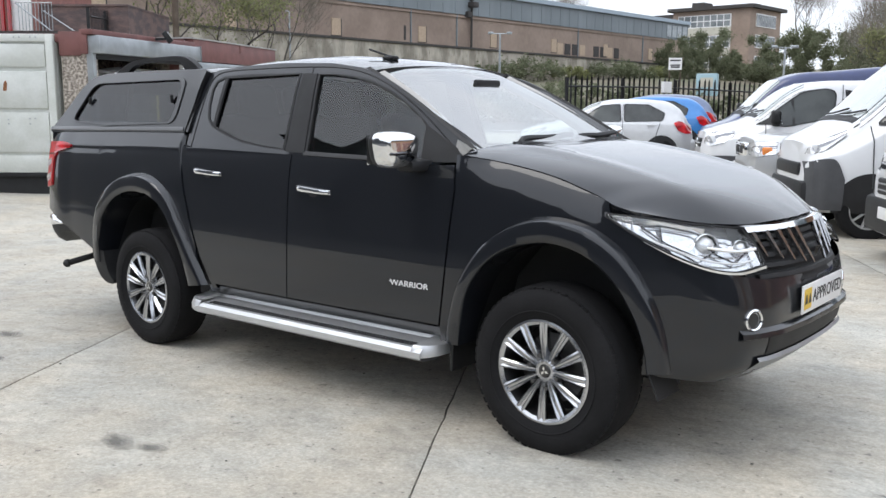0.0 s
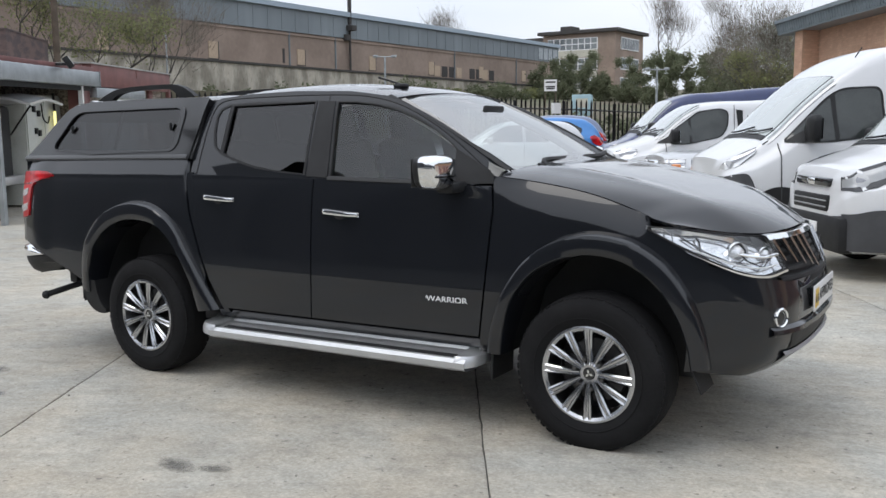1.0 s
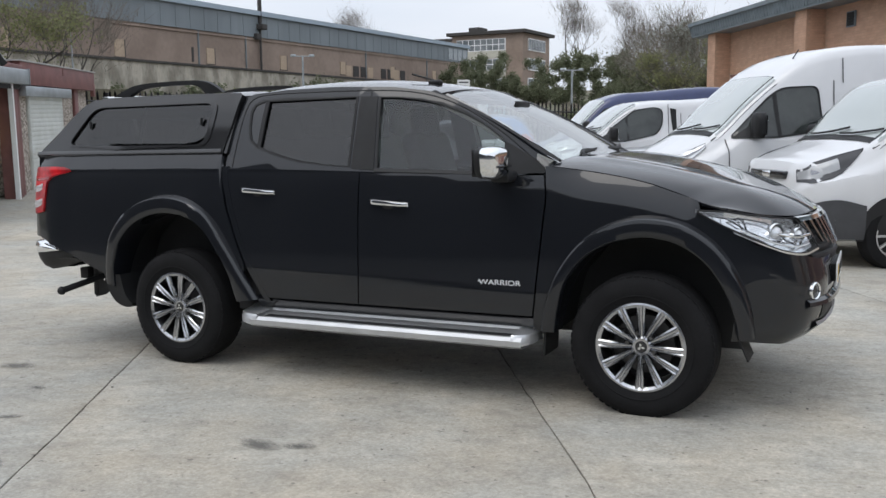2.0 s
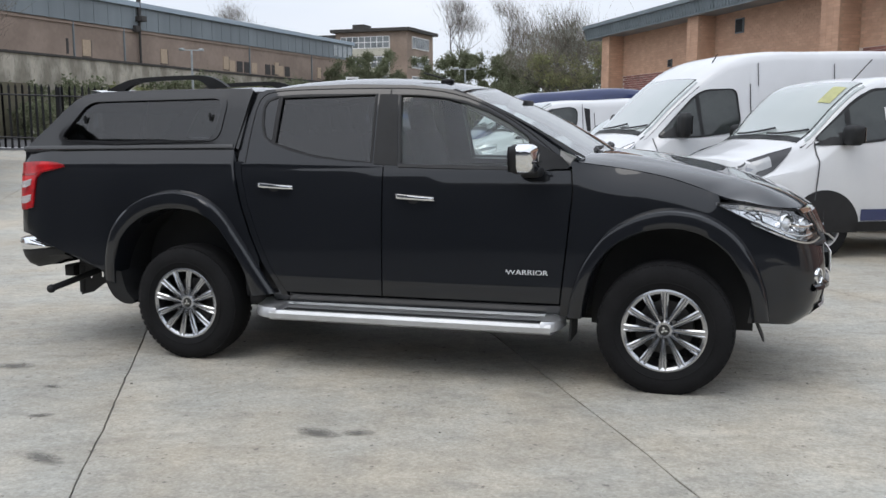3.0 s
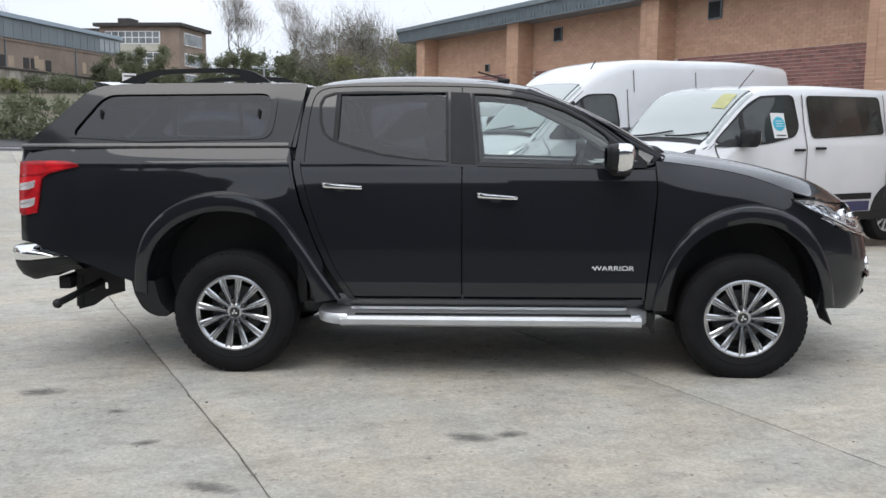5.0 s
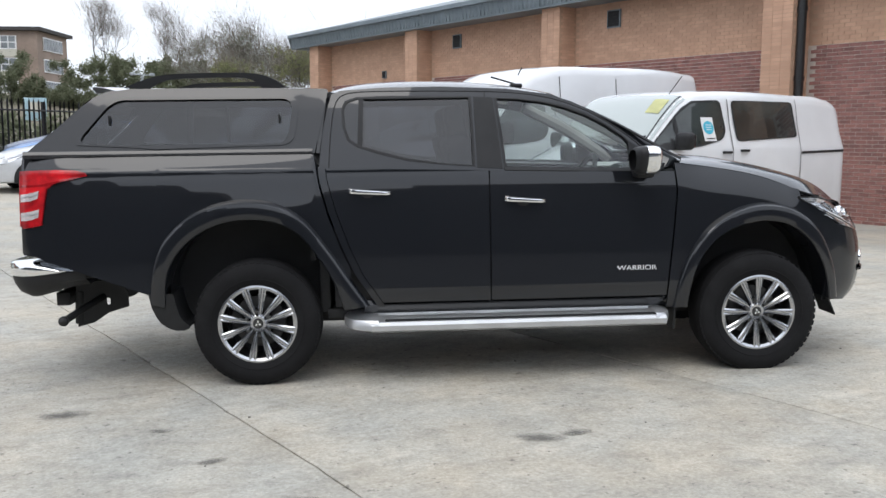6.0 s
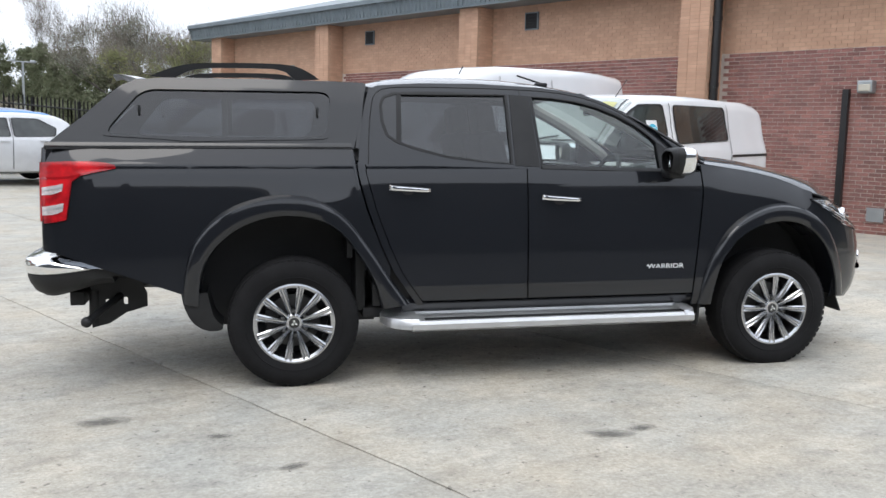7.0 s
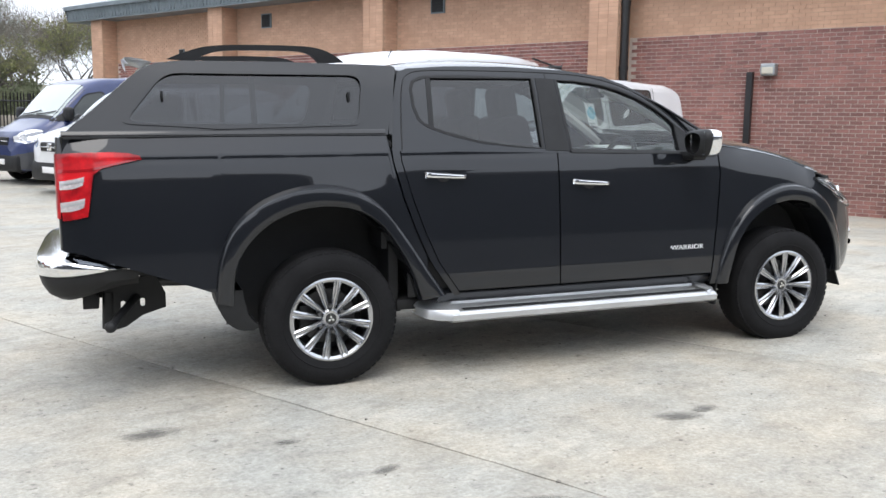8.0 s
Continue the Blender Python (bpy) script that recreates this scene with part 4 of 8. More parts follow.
for s in (-1, 1):
    flip = np.array((1, -s, 1))
    deep = lens_grid * flip + np.array((-0.030, 0.024 * (1 if s < 0 else -1), -0.004))
    lamp = part("headlight", sheet(deep), HEAD_INNER, truck, "clear headlight with a chrome projector")
    lens = part("lens", sheet(lens_grid * flip), LENS, lamp)
    lens.visible_shadow = False
    outward(lens, (3.2, s * 0.4, 0.9))
    rim = lens_grid * flip
    edge = [tuple(p) for p in list(rim[0]) + list(rim[1:, -1]) + list(rim[-1][::-1]) + list(rim[::-1, 0][1:])]
    part("lamp_surround", tube(edge, 0.004, 6), PLASTIC, lamp)
    part("chrome_brow", sheet([[tuple(np.array(p) + np.array((-0.012, 0.008 * (1 if s < 0 else -1), dz))) for p in (lens_grid * flip)[2, :24]] for dz in (0.008, -0.016)]), CHROME, lamp)
    for c, r in (((3.600, s * 0.625, 0.918), 0.050), ((3.690, s * 0.505, 0.905), 0.034)):
        bowl = lathe([(r * 0.9, 0.02), (r * 1.12, -0.012), (r * 1.05, -0.022), (r * 0.95, -0.012)], 24)
        turn = Matrix.Translation(c) @ Euler((0, 0, radians(50 if s < 0 else 130))).to_matrix().to_4x4()
        bowl.transform(turn)
        proj = part("projector", bowl, CHROME, lamp)
        ball = lathe([(0.001, -0.028), (r * 0.5, -0.022), (r * 0.8, -0.008), (r * 0.92, 0.015)], 24)
        ball.transform(turn)
        part("projector_lens", ball, CLEAR_LAMP, proj)
    bed = deep * 0.45 + (lens_grid * flip) * 0.55
    for loop in (((8, 6), (13, 3), (20, 3), (25, 7), (20, 11), (13, 10)), ((22, 4), (28, 4), (31, 8), (27, 11), (23, 9))):
        part("projector_bezel", tube([tuple(bed[v, u]) for u, v in (*loop, loop[0])], 0.0045, 6), BLACKGLASS, lamp)
    for u in (2, 4, 6):
        part("reflector_rib", tube([tuple(bed[v, u]) for v in range(3, 12)], 0.0022, 5), ALLOY_DARK, lamp)
    part("indicator", tube([tuple(p) for p in (deep + np.array((0.035, 0, 0.02)))[9, 20:32]], 0.007, 8), CHROME, lamp)
    part("lamp_divider", tube([tuple(q) for q in (deep * 0.4 + (lens_grid * flip) * 0.6)[3:12, 12]], 0.006, 6), BLACKGLASS, lamp)
    part("running_lamp", tube([tuple(q) for q in (deep * 0.35 + (lens_grid * flip) * 0.65)[11, 10:32]], 0.004, 6), PLATE_WHITE, lamp)
    part("lower_strip", sheet([[tuple(np.array(q) + np.array((0.004, 0, dz))) for q in (lens_grid * flip)[-1, 8:]] for dz in (0.0, -0.011)]), CHROME, lamp)

# wheels
tyre_prof = [(0.222, -0.100), (0.245, -0.118), (0.29, -0.126), (0.325, -0.122), (0.352, -0.108), (0.366, -0.085), (0.371, -0.045), (0.372, 0.0), (0.371, 0.045), (0.366, 0.085), (0.352, 0.108), (0.30, 0.125), (0.245, 0.118), (0.222, 0.10)]


def tread(bm, r, half, count, size):
    for k in range(count):
        for row, (y0, y1) in enumerate(((-half, -half * 0.55), (-half * 0.45, -0.004), (0.004, half * 0.45), (half * 0.55, half))):
            a = 2 * math.pi * (k + 0.5 * (row % 2)) / count
            m = Euler((0, -a, 0)).to_matrix().to_4x4()
            drop = 0.008 if row in (0, 3) else 0.0
            box(bm, (r - 0.012 - drop, y0, -size), (r + 0.001 - drop, y1, size), 0, m)


def road_wheel(parent, c, side, phase):
    """A ten-inch deep alloy wheel with twelve spokes in pairs either side of the nuts, on a chunky tyre; side -1 faces -y."""
    hub = new("wheel")
    hub.parent = parent
    hub.matrix_basis = pose(*c, 0, 0, 0 if side < 0 else 180)
    t = lathe(tyre_prof, 72)
    tyre = part("tyre", t, RUBBER, hub, "black all-terrain tyre")
    blocks = bmesh.new()
    tread(blocks, 0.370, 0.105, 58, 0.014)
    tagged(part("tread", blocks, RUBBER, tyre, smooth=False), kind="stuff")
    part("sidewall_ring", lathe([(0.262, -0.1235), (0.266, -0.1265), (0.270, -0.1245)], 60), RUBBER, tyre)
    part("rim_barrel", lathe([(0.226, -0.104), (0.229, -0.111), (0.219, -0.114), (0.205, -0.106), (0.211, -0.098)], 60), ALLOY, hub)
    part("rim_inside", lathe([(0.211, -0.098), (0.205, -0.080), (0.198, 0.0), (0.205, 0.09), (0.222, 0.10)], 60), ALLOY_DARK, hub)
    part("brake_disc", lathe([(0.02, 0.0), (0.15, 0.0), (0.155, 0.006), (0.155, 0.03), (0.0, 0.03)], 40), STEEL, hub)
    # dark disc that paints the shade behind the spokes
    part("painted_spoke_shade", lathe([(0.0, 0.04), (0.20, 0.045)], 32), DARK, hub)
    part("caliper", boxes(((-0.16, -0.02, -0.07), (-0.09, 0.05, 0.07)), bevel=0.015), STEEL, hub)
    for k in range(12):
        pair, odd = divmod(k, 2)
        a = radians(90 + phase + 60 * pair + (14.3 if odd else -14.3))
        a_in = radians(90 + phase + 60 * pair + (16 if odd else -16))
        spoke = bmesh.new()
        ring = []
        for r, y, hw, hd, ang in ((0.038, -0.070, 0.010, 0.024, a_in), (0.085, -0.084, 0.0150, 0.020, a_in * 0.8 + a * 0.2), (0.14, -0.095, 0.0180, 0.017, a_in * 0.25 + a * 0.75), (0.195, -0.101, 0.0210, 0.014, a), (0.215, -0.102, 0.0225, 0.012, a)):
            d, e = Vector((math.cos(ang), 0, math.sin(ang))), Vector((-math.sin(ang), 0, math.cos(ang)))
            c0 = d * r + Vector((0, y, 0))
            ring.append([spoke.verts.new(c0 + e * u * hw + Vector((0, v * hd, 0))) for u, v in ((-1, 1), (-1, -0.6), (-0.62, -1), (-0.2, -0.35), (0.2, -0.35), (0.62, -1), (1, -0.6), (1, 1))])
        for r0, r1 in zip(ring, ring[1:]):
            for j in range(8):
                spoke.faces.new((r0[j], r0[(j + 1) % 8], r1[(j + 1) % 8], r1[j]))
        part("spoke", spoke, ALLOY, hub)
    part("hub_ring", lathe([(0.030, -0.088), (0.044, -0.090), (0.056, -0.080), (0.060, -0.05)], 32), ALLOY, hub)
    part("hub_cap", lathe([(0.0005, -0.093), (0.026, -0.092), (0.031, -0.086)], 28), BLACKGLASS, hub)
    for a in (90 + phase, 210 + phase, 330 + phase):
        p, q = Vector((math.cos(radians(a)), 0, math.sin(radians(a)))), Vector((-math.sin(radians(a)), 0, math.cos(radians(a))))
        bm = bmesh.new()
        bm.faces.new([bm.verts.new(Vector((0, -0.0945, 0)) + v) for v in (p * 0.001, p * 0.011 + q * 0.006, p * 0.021, p * 0.011 - q * 0.006)])
        part("cap_mark", bm, CHROME, hub)
    for k in range(6):
        a = radians(30 + phase + 60 * k)
        nut = bmesh.new()
        bmesh.ops.create_cone(nut, cap_ends=True, segments=6, radius1=0.0125, radius2=0.0095, depth=0.03, matrix=Matrix.Translation((0.071 * math.cos(a), -0.092, 0.071 * math.sin(a))) @ Euler((radians(90), 0, 0)).to_matrix().to_4x4())
        part("wheel_nut", nut, STEEL, hub, smooth=False)
        boss = lathe([(0.013, -0.076), (0.019, -0.084), (0.023, -0.074), (0.024, -0.04)], 16)
        boss.transform(Matrix.Translation((0.069 * math.cos(a), 0, 0.069 * math.sin(a))))
        part("nut_seat", boss, ALLOY, hub)
    return hub


for x in (0.0, 3.0):
    for s in (-1, 1):
        road_wheel(truck, (x, s * 0.752, 0.366 if x < 1 else 0.353), s, 4 if x < 1 else 13.5)

# side steps
for s in (-1, 1):
    sec = [(0.70, 0.425), (0.78, 0.415), (0.80, 0.385), (0.89, 0.372), (0.945, 0.372), (0.965, 0.355), (0.965, 0.325), (0.945, 0.312), (0.86, 0.305), (0.72, 0.33)]
    xs = [0.66, 0.80, 1.2, 1.6, 2.0, 2.34, 2.40]
    step = part("side_step", sheet([[(x, s * y, z) for y, z in sec] for x in xs]), SILVER, truck, "silver side step with ribbed black treads")
    for y0, y1 in ((0.884, 0.889), (0.905, 0.919)):
        part("tread_strip", boxes(((0.74, min(s * y0, s * y1), 0.366), (2.35, max(s * y0, s * y1), 0.3775 + (0.385 - 0.372) * max(0, (0.89 - y0) / 0.09)))), PLASTIC, step, "black rubber tread strip")
    for end, x0, x1 in ((-1, 0.50, 0.70), (1, 2.34, 2.455)):
        rings = []
        for u in np.linspace(0, 1, 9):
            x = x0 + (x1 - x0) * u
            k = math.sqrt(max(0.0, 1 - (1 - u) ** 2)) if end < 0 else math.sqrt(max(0.0, 1 - u ** 2))
            k = 0.30 + 0.70 * k
            rings.append([(x, s * (0.70 + (y - 0.70) * k), 0.36 + (z - 0.36) * (0.45 + 0.55 * k) + (0.012 if 0.79 < y < 0.95 else 0)) for y, z in sec])
        cap = sheet(rings)
        for row in (cap.verts[:len(sec)], cap.verts[-len(sec):]):
            cap.verts.ensure_lookup_table()
        part("step_end", cap, SILVER, step, "rounded silver end cap")
    for x in (0.9, 1.55, 2.2):
        part("step_bracket", boxes(((x, min(s * 0.5, s * 0.85), 0.335), (x + 0.06, max(s * 0.5, s * 0.85), 0.36))), PLASTIC, step)

# door handles, mirrors, writing
for dobs, hx, hz in ((rear_doors, 0.665, 1.118), (front_doors, 1.575, 1.058)):
    for door, s in zip(dobs, (-1, 1)):
        yy = skin(hx, hz)
        pts = cat([(hx - 0.118, yy + 0.012, hz + 0.010), (hx - 0.10, yy + 0.032, hz + 0.008), (hx, yy + 0.042, hz + 0.002), (hx + 0.09, yy + 0.034, hz - 0.004), (hx + 0.118, yy + 0.012, hz - 0.006)], 16)
        grid = []
        for k, p in enumerate(pts):
            h = 0.0165 - 0.004 * (k / 15)
            grid.append([(p[0], s * (p[1] + o), p[2] + dz * h) for dz, o in ((0.6, -0.014), (1.0, -0.006), (0.7, 0.004), (0, 0.007), (-0.7, 0.004), (-1.0, -0.006), (-0.6, -0.014))])
        handle = part("door_handle", sheet(grid, 0, close=True), CHROME, door, "chrome pull handle")
        cup = bmesh.new()
        bmesh.ops.create_uvsphere(cup, u_segments=20, v_segments=10, radius=1, matrix=Matrix.Translation((hx - 0.01, s * (yy - 0.014), hz - 0.018)) @ Matrix.Diagonal((0.062, 0.02, 0.04, 1)))
        part("handle_cup", cup, DARK, door)
for s, dob in ((-1, front_doors[0]), (1, front_doors[1])):
    shell = bmesh.new()
    bmesh.ops.create_cube(shell, size=1)
    bmesh.ops.subdivide_edges(shell, edges=shell.edges[:], cuts=5, use_grid_fill=True)
    for v in shell.verts:
        p = v.co * 2
        q = Vector((p.x, p.y, p.z))
        n = (abs(q.x) ** 3.4 + abs(q.y) ** 3.4 + abs(q.z) ** 3.4) ** (1 / 3.4)
        q /= n
        q.x = q.x * 0.072 if q.x > 0 else q.x * 0.105
        taper = 0.86 + 0.14 * q.z
        v.co = Vector((2.268 + q.x * (1 - 0.12 * abs(q.y)), s * (0.965 + q.y * 0.135 * taper), 1.286 + q.z * 0.088 * (0.93 + 0.07 * q.y)))
    lower = shell.copy()
    bmesh.ops.bisect_plane(shell, geom=shell.verts[:] + shell.edges[:] + shell.faces[:], plane_co=(2.235, 0, 0), plane_no=(1, 0, 0), clear_inner=True)
    bmesh.ops.bisect_plane(shell, geom=shell.verts[:] + shell.edges[:] + shell.faces[:], plane_co=(0, 0, 1.245), plane_no=(0, 0, 1), clear_inner=False)
    mirror = part("door_mirror", shell, CHROME, dob, "chrome-capped door mirror")
    bmesh.ops.bisect_plane(lower, geom=lower.verts[:] + lower.edges[:] + lower.faces[:], plane_co=(2.238, 0, 0), plane_no=(1, 0, 0), clear_outer=True)
    bmesh.ops.bisect_plane(lower, geom=lower.verts[:] + lower.edges[:] + lower.faces[:], plane_co=(2.178, 0, 0), plane_no=(1, 0, 0), clear_inner=True)
    part("mirror_back", lower, PLASTIC, mirror)
    part("mirror_glass", sheet([[(2.216 - 0.24 * (w - 0.965), s * w, z) for w in (0.858, 0.965, 1.072)] for z in (1.218, 1.286, 1.354)]), CHROME, mirror)
    part("mirror_repeater", boxes(((2.28, min(s * 0.90, s * 1.06), 1.262), (2.340, max(s * 0.90, s * 1.06), 1.274)), bevel=0.004), BLACKGLASS, mirror)
    arm = boxes(((2.22, min(s * 0.77, s * 0.92), 1.180), (2.33, max(s * 0.77, s * 0.92), 1.235)), bevel=0.02)
    part("mirror_arm", arm, PLASTIC, mirror)
    part("mirror_sail", plate([(2.235, 1.39), (2.45, 1.265), (2.45, 1.22), (2.24, 1.22)], [], lambda x, z: (x, s * (-side_glass_plane(x, z, 0.004)[1]), z), 0.012), PLASTIC, mirror)
sx, sz = 2.245, 0.644
word = lettering("WARRIOR", 0.0475, DECAL, front_doors[0], pose(sx, -(skin(sx, sz) + 0.0022), sz, 90, 0, 0) @ Matrix.Diagonal((1.1, 0.82, 1, 1)), "lettering")
for v in word.data.vertices:
    v.co.y += skin(sx, sz) - skin(v.co.x, v.co.z) - 0.001
part("underline", boxes(((sx - 0.124, -(skin(sx, sz) + 0.004), sz + 0.003), (sx - 0.112, -(skin(sx, sz) + 0.0005), sz + 0.007))), DECAL, front_doors[0])

# tail lamps and rear bumper
for s in (-1, 1):
    def side_strip(top, low, out, nu=20, nv=8):
        a, c = cat([(x, 0, z) for x, z in top], nu), cat([(x, 0, z) for x, z in low], nu)
        return sheet([[(x, s * (skin(x, z) + out), z) for x, _, z in a + (c - a) * v] for v in np.linspace(0, 1, nv)], 0.012)

    tail = part("tail_light", side_strip([(-1.315, 1.268), (-1.15, 1.274), (-1.0, 1.270), (-0.938, 1.256)], [(-1.315, 1.165), (-1.17, 1.162), (-1.10, 1.205), (-0.932, 1.238)], 0.012), RED, truck, "red and clear wrap-round tail light")
    part("lower_lens", side_strip([(-1.315, 1.166), (-1.24, 1.168), (-1.155, 1.173)], [(-1.305, 0.945), (-1.25, 0.952), (-1.19, 0.965)], 0.012, 12, 12), RED, tail)
    part("lamp_groove", side_strip([(-1.315, 1.19), (-1.18, 1.196), (-1.05, 1.222), (-0.93, 1.244)], [(-1.315, 1.178), (-1.17, 1.186), (-1.045, 1.214), (-0.93, 1.238)], 0.0155), RED_DEEP, tail)
    for z0, z1 in ((1.095, 1.158), (0.988, 1.055)):
        part("clear_section", side_strip([(-1.312, z1 - 0.022), (-1.25, z1 - 0.012), (-1.198, z1)], [(-1.312, z0), (-1.25, z0 + 0.006), (-1.205, z0 + 0.022)], 0.016, 10, 5), TAIL_CLEAR, tail, "clear reversing lamp")
        part("clear_rib", side_strip([(-1.312, (z0 + z1) / 2 - 0.004), (-1.20, (z0 + z1) / 2 + 0.016)], [(-1.312, (z0 + z1) / 2 - 0.012), (-1.20, (z0 + z1) / 2 + 0.008)], 0.019, 8, 3), SKID, tail)
    wrap = [[(-1.312 - 0.022 * math.sin(a), s * (skin(-1.315, z) - 0.06 * (1 - math.cos(a)) + 0.0115), z) for a in np.linspace(0, 1.6, 6)] for z in np.linspace(1.268, 0.955, 8)]
    part("lamp_wrap", sheet(wrap), RED, tail)
half = cat([(-1.470, 0.0, 0), (-1.468, 0.35, 0), (-1.455, 0.58, 0), (-1.43, 0.70, 0), (-1.36, 0.775, 0), (-1.26, 0.812, 0), (-1.12, 0.826, 0), (-0.97, 0.826, 0)], 40)
path = [(x, -y) for x, y, _ in half[::-1]] + [(x, y) for x, y, _ in half[1:]]
top_rows, low_rows = [], []
for k, (x, y) in enumerate(path):
    a, c = path[max(0, k - 1)], path[min(len(path) - 1, k + 1)]
    n = Vector((c[1] - a[1], a[0] - c[0])).normalized() * -1
    if n.x * (x + 0.4) + n.y * y < 0:
        n = -n
    u = smooth01(x, -1.36, -0.97)
    zt, zb = 0.746 - 0.042 * u, 0.662 + 0.032 * u
    top_rows.append([(x + n.x * o, y + n.y * o, z) for o, z in ((-0.16, zt + 0.004), (-0.03, zt + 0.002), (-0.008, zt - 0.006), (0.0, zt - 0.022 * (1 - 0.6 * u)), (0.002, (zt + zb) / 2), (-0.004, zb + 0.006), (-0.016, zb))])
    zl = 0.535 + 0.07 * u
    low_rows.append([(x + n.x * o, y + n.y * o, z) for o, z in ((-0.012, zb), (-0.012, zb - 0.016), (-0.022, zb - 0.05), (-0.05, zl + 0.03), (-0.10, zl), (-0.26, zl + 0.01))])
rear_bumper = part("rear_bumper", facing(sheet(top_rows), (-0.8, 0, 0.7)), CHROME, truck, "chrome rear bumper with black underside")
part("bumper_underside", facing(sheet(low_rows), (-0.8, 0, 0.7)), PLASTIC, rear_bumper, "black plastic underside")
tow = boxes(((-1.25, -0.50, 0.44), (-1.17, 0.50, 0.52)), ((-1.24, -0.30, 0.46), (-1.10, -0.27, 0.66)), ((-1.24, 0.27, 0.46), (-1.10, 0.30, 0.66)), bevel=0.006)
tube([(-0.98, -0.46, 0.485), (-1.03, -0.58, 0.455), (-1.07, -0.68, 0.430), (-1.11, -0.785, 0.405)], 0.022, 10, tow)
bmesh.ops.create_uvsphere(tow, u_segments=16, v_segments=10, radius=0.030, matrix=Matrix.Translation((-1.115, -0.795, 0.402)))
tube([(-1.12, -0.45, 0.52), (-1.13, -0.45, 0.32)], 0.032, 10, tow)
tow_bar = part("tow_bar", tow, PLASTIC, truck, "black steel tow bar with ball hitch")
slot = lambda x, z: rounded([(x - 0.012, z - 0.022), (x + 0.012, z - 0.022), (x + 0.012, z + 0.022), (x - 0.012, z + 0.022)], 0.01, 2)
both("tow_bracket", plate([(-1.14, 0.56), (-0.88, 0.60), (-0.83, 0.50), (-0.83, 0.42), (-0.95, 0.385), (-1.04, 0.325), (-1.14, 0.30)], [slot(-1.05, 0.445), slot(-0.95, 0.455)], lambda x, z: (x, -0.47, z), 0.012), PLASTIC, tow_bar)
for s in (-1, 1):
    flap = bmesh.new()
    rings = [[(x0, s * y0, z), (x1, s * y0, z), (x1, s * y1, z), (x0, s * y1, z)] for z, x0, x1, y0, y1 in ((0.56, -0.61, -0.47, 0.875, 0.60), (0.48, -0.595, -0.455, 0.872, 0.60), (0.425, -0.572, -0.44, 0.868, 0.60), (0.39, -0.55, -0.415, 0.865, 0.61), (0.368, -0.525, -0.390, 0.862, 0.61), (0.352, -0.50, -0.392, 0.86, 0.61), (0.340, -0.465, -0.415, 0.855, 0.62))]
    sheet(rings, 0, flap, close=True)
    flap.verts.ensure_lookup_table()
    flap.faces.new(flap.verts[-4:])
    part("mud_flap", flap, PLASTIC, truck, "curved black mud flap")
    flap2 = [[(2.50 - 0.01 * v, s * (0.62 + 0.22 * u), 0.46 - 0.20 * v) for u in np.linspace(0, 1, 5)] for v in np.linspace(0, 1, 6)]
    part("mud_flap", sheet(flap2, 0.012), PLASTIC, truck)
    lip = [[(3.47 + 0.045 * v, s * (0.62 + 0.19 * u), 0.42 - 0.105 * v) for u in np.linspace(0, 1, 5)] for v in np.linspace(0, 1, 4)]
    part("air_deflector", sheet(lip, 0.008), PLASTIC, truck)
part("exhaust", tube([(-0.3, 0.45, 0.38), (-1.0, 0.52, 0.40), (-1.28, 0.55, 0.40)], 0.035, 12), STEEL, truck)


# canopy
def canopy_side(x, z, out=0.0):
    y = 0.766 - 0.31 * (z - 1.345) - 0.9 * max(0, z - 1.60) ** 2 - 0.012 * smooth01(-x, 0.9, 1.3)
    return (x, -(y + out), z)


CAN_OUT = [(-1.300, 1.348), (0.352, 1.348), (0.388, 1.50), (0.434, 1.712), (0.418, 1.724), (-0.2, 1.734), (-0.70, 1.731), (-0.84, 1.716), (-0.91, 1.684), (-1.0, 1.610), (-1.115, 1.505), (-1.225, 1.415)]
CAN_WIN = rounded([(-1.005, 1.418), (-0.80, 1.668), (0.238, 1.668), (0.198, 1.405), (-0.60, 1.405)], 0.075, 6)
canopy = new("canopy")
canopy.parent = truck
tagged(canopy, "black gelcoat hardtop canopy over the load bed with roof bars")
both("canopy_side", plate(CAN_OUT, [CAN_WIN], canopy_side, 0.035, 0.03), CANOPY, canopy)
both("window_frame", plate(inset(CAN_WIN, 0.035), [inset(CAN_WIN, -0.004)], lambda x, z: canopy_side(x, z, 0.007), 0.012, 0.03), CANOPY, canopy)
for p in both("canopy_window", plate(inset(CAN_WIN, 0.01), [], lambda x, z: canopy_side(x, z, -0.010), 0, 0.06), GLASS_DARK, canopy, "smoked sliding side window"):
    p.visible_shadow = False
    outward(p, (-0.4, 0, 1.3))
both("window_divider", plate([(-0.375, 1.66), (-0.345, 1.66), (-0.345, 1.41), (-0.375, 1.41)], [], lambda x, z: canopy_side(x, z, -0.014), 0.008), PLASTIC, canopy)
for cx in (-0.82, 0.145):
    both("window_catch", boxes(((cx, canopy_side(cx, 1.55, 0.004)[1] - 0.008, 1.525), (cx + 0.012, canopy_side(cx, 1.55)[1] + 0.006, 1.575)), bevel=0.003), PLASTIC, canopy)
both("canopy_flange", sheet([[canopy_side(x, z, o) for x in np.linspace(-1.295, 0.34, 30)] for z, o in ((1.378, 0.0005), (1.372, 0.005), (1.356, 0.006), (1.351, 0.0))]), CANOPY, canopy)
both("flange_seal", sheet([[(x, -(0.756 + o), z) for x in np.linspace(-1.285, 0.34, 20)] for z, o in ((1.352, 0), (1.338, 0))]), DARK, canopy)
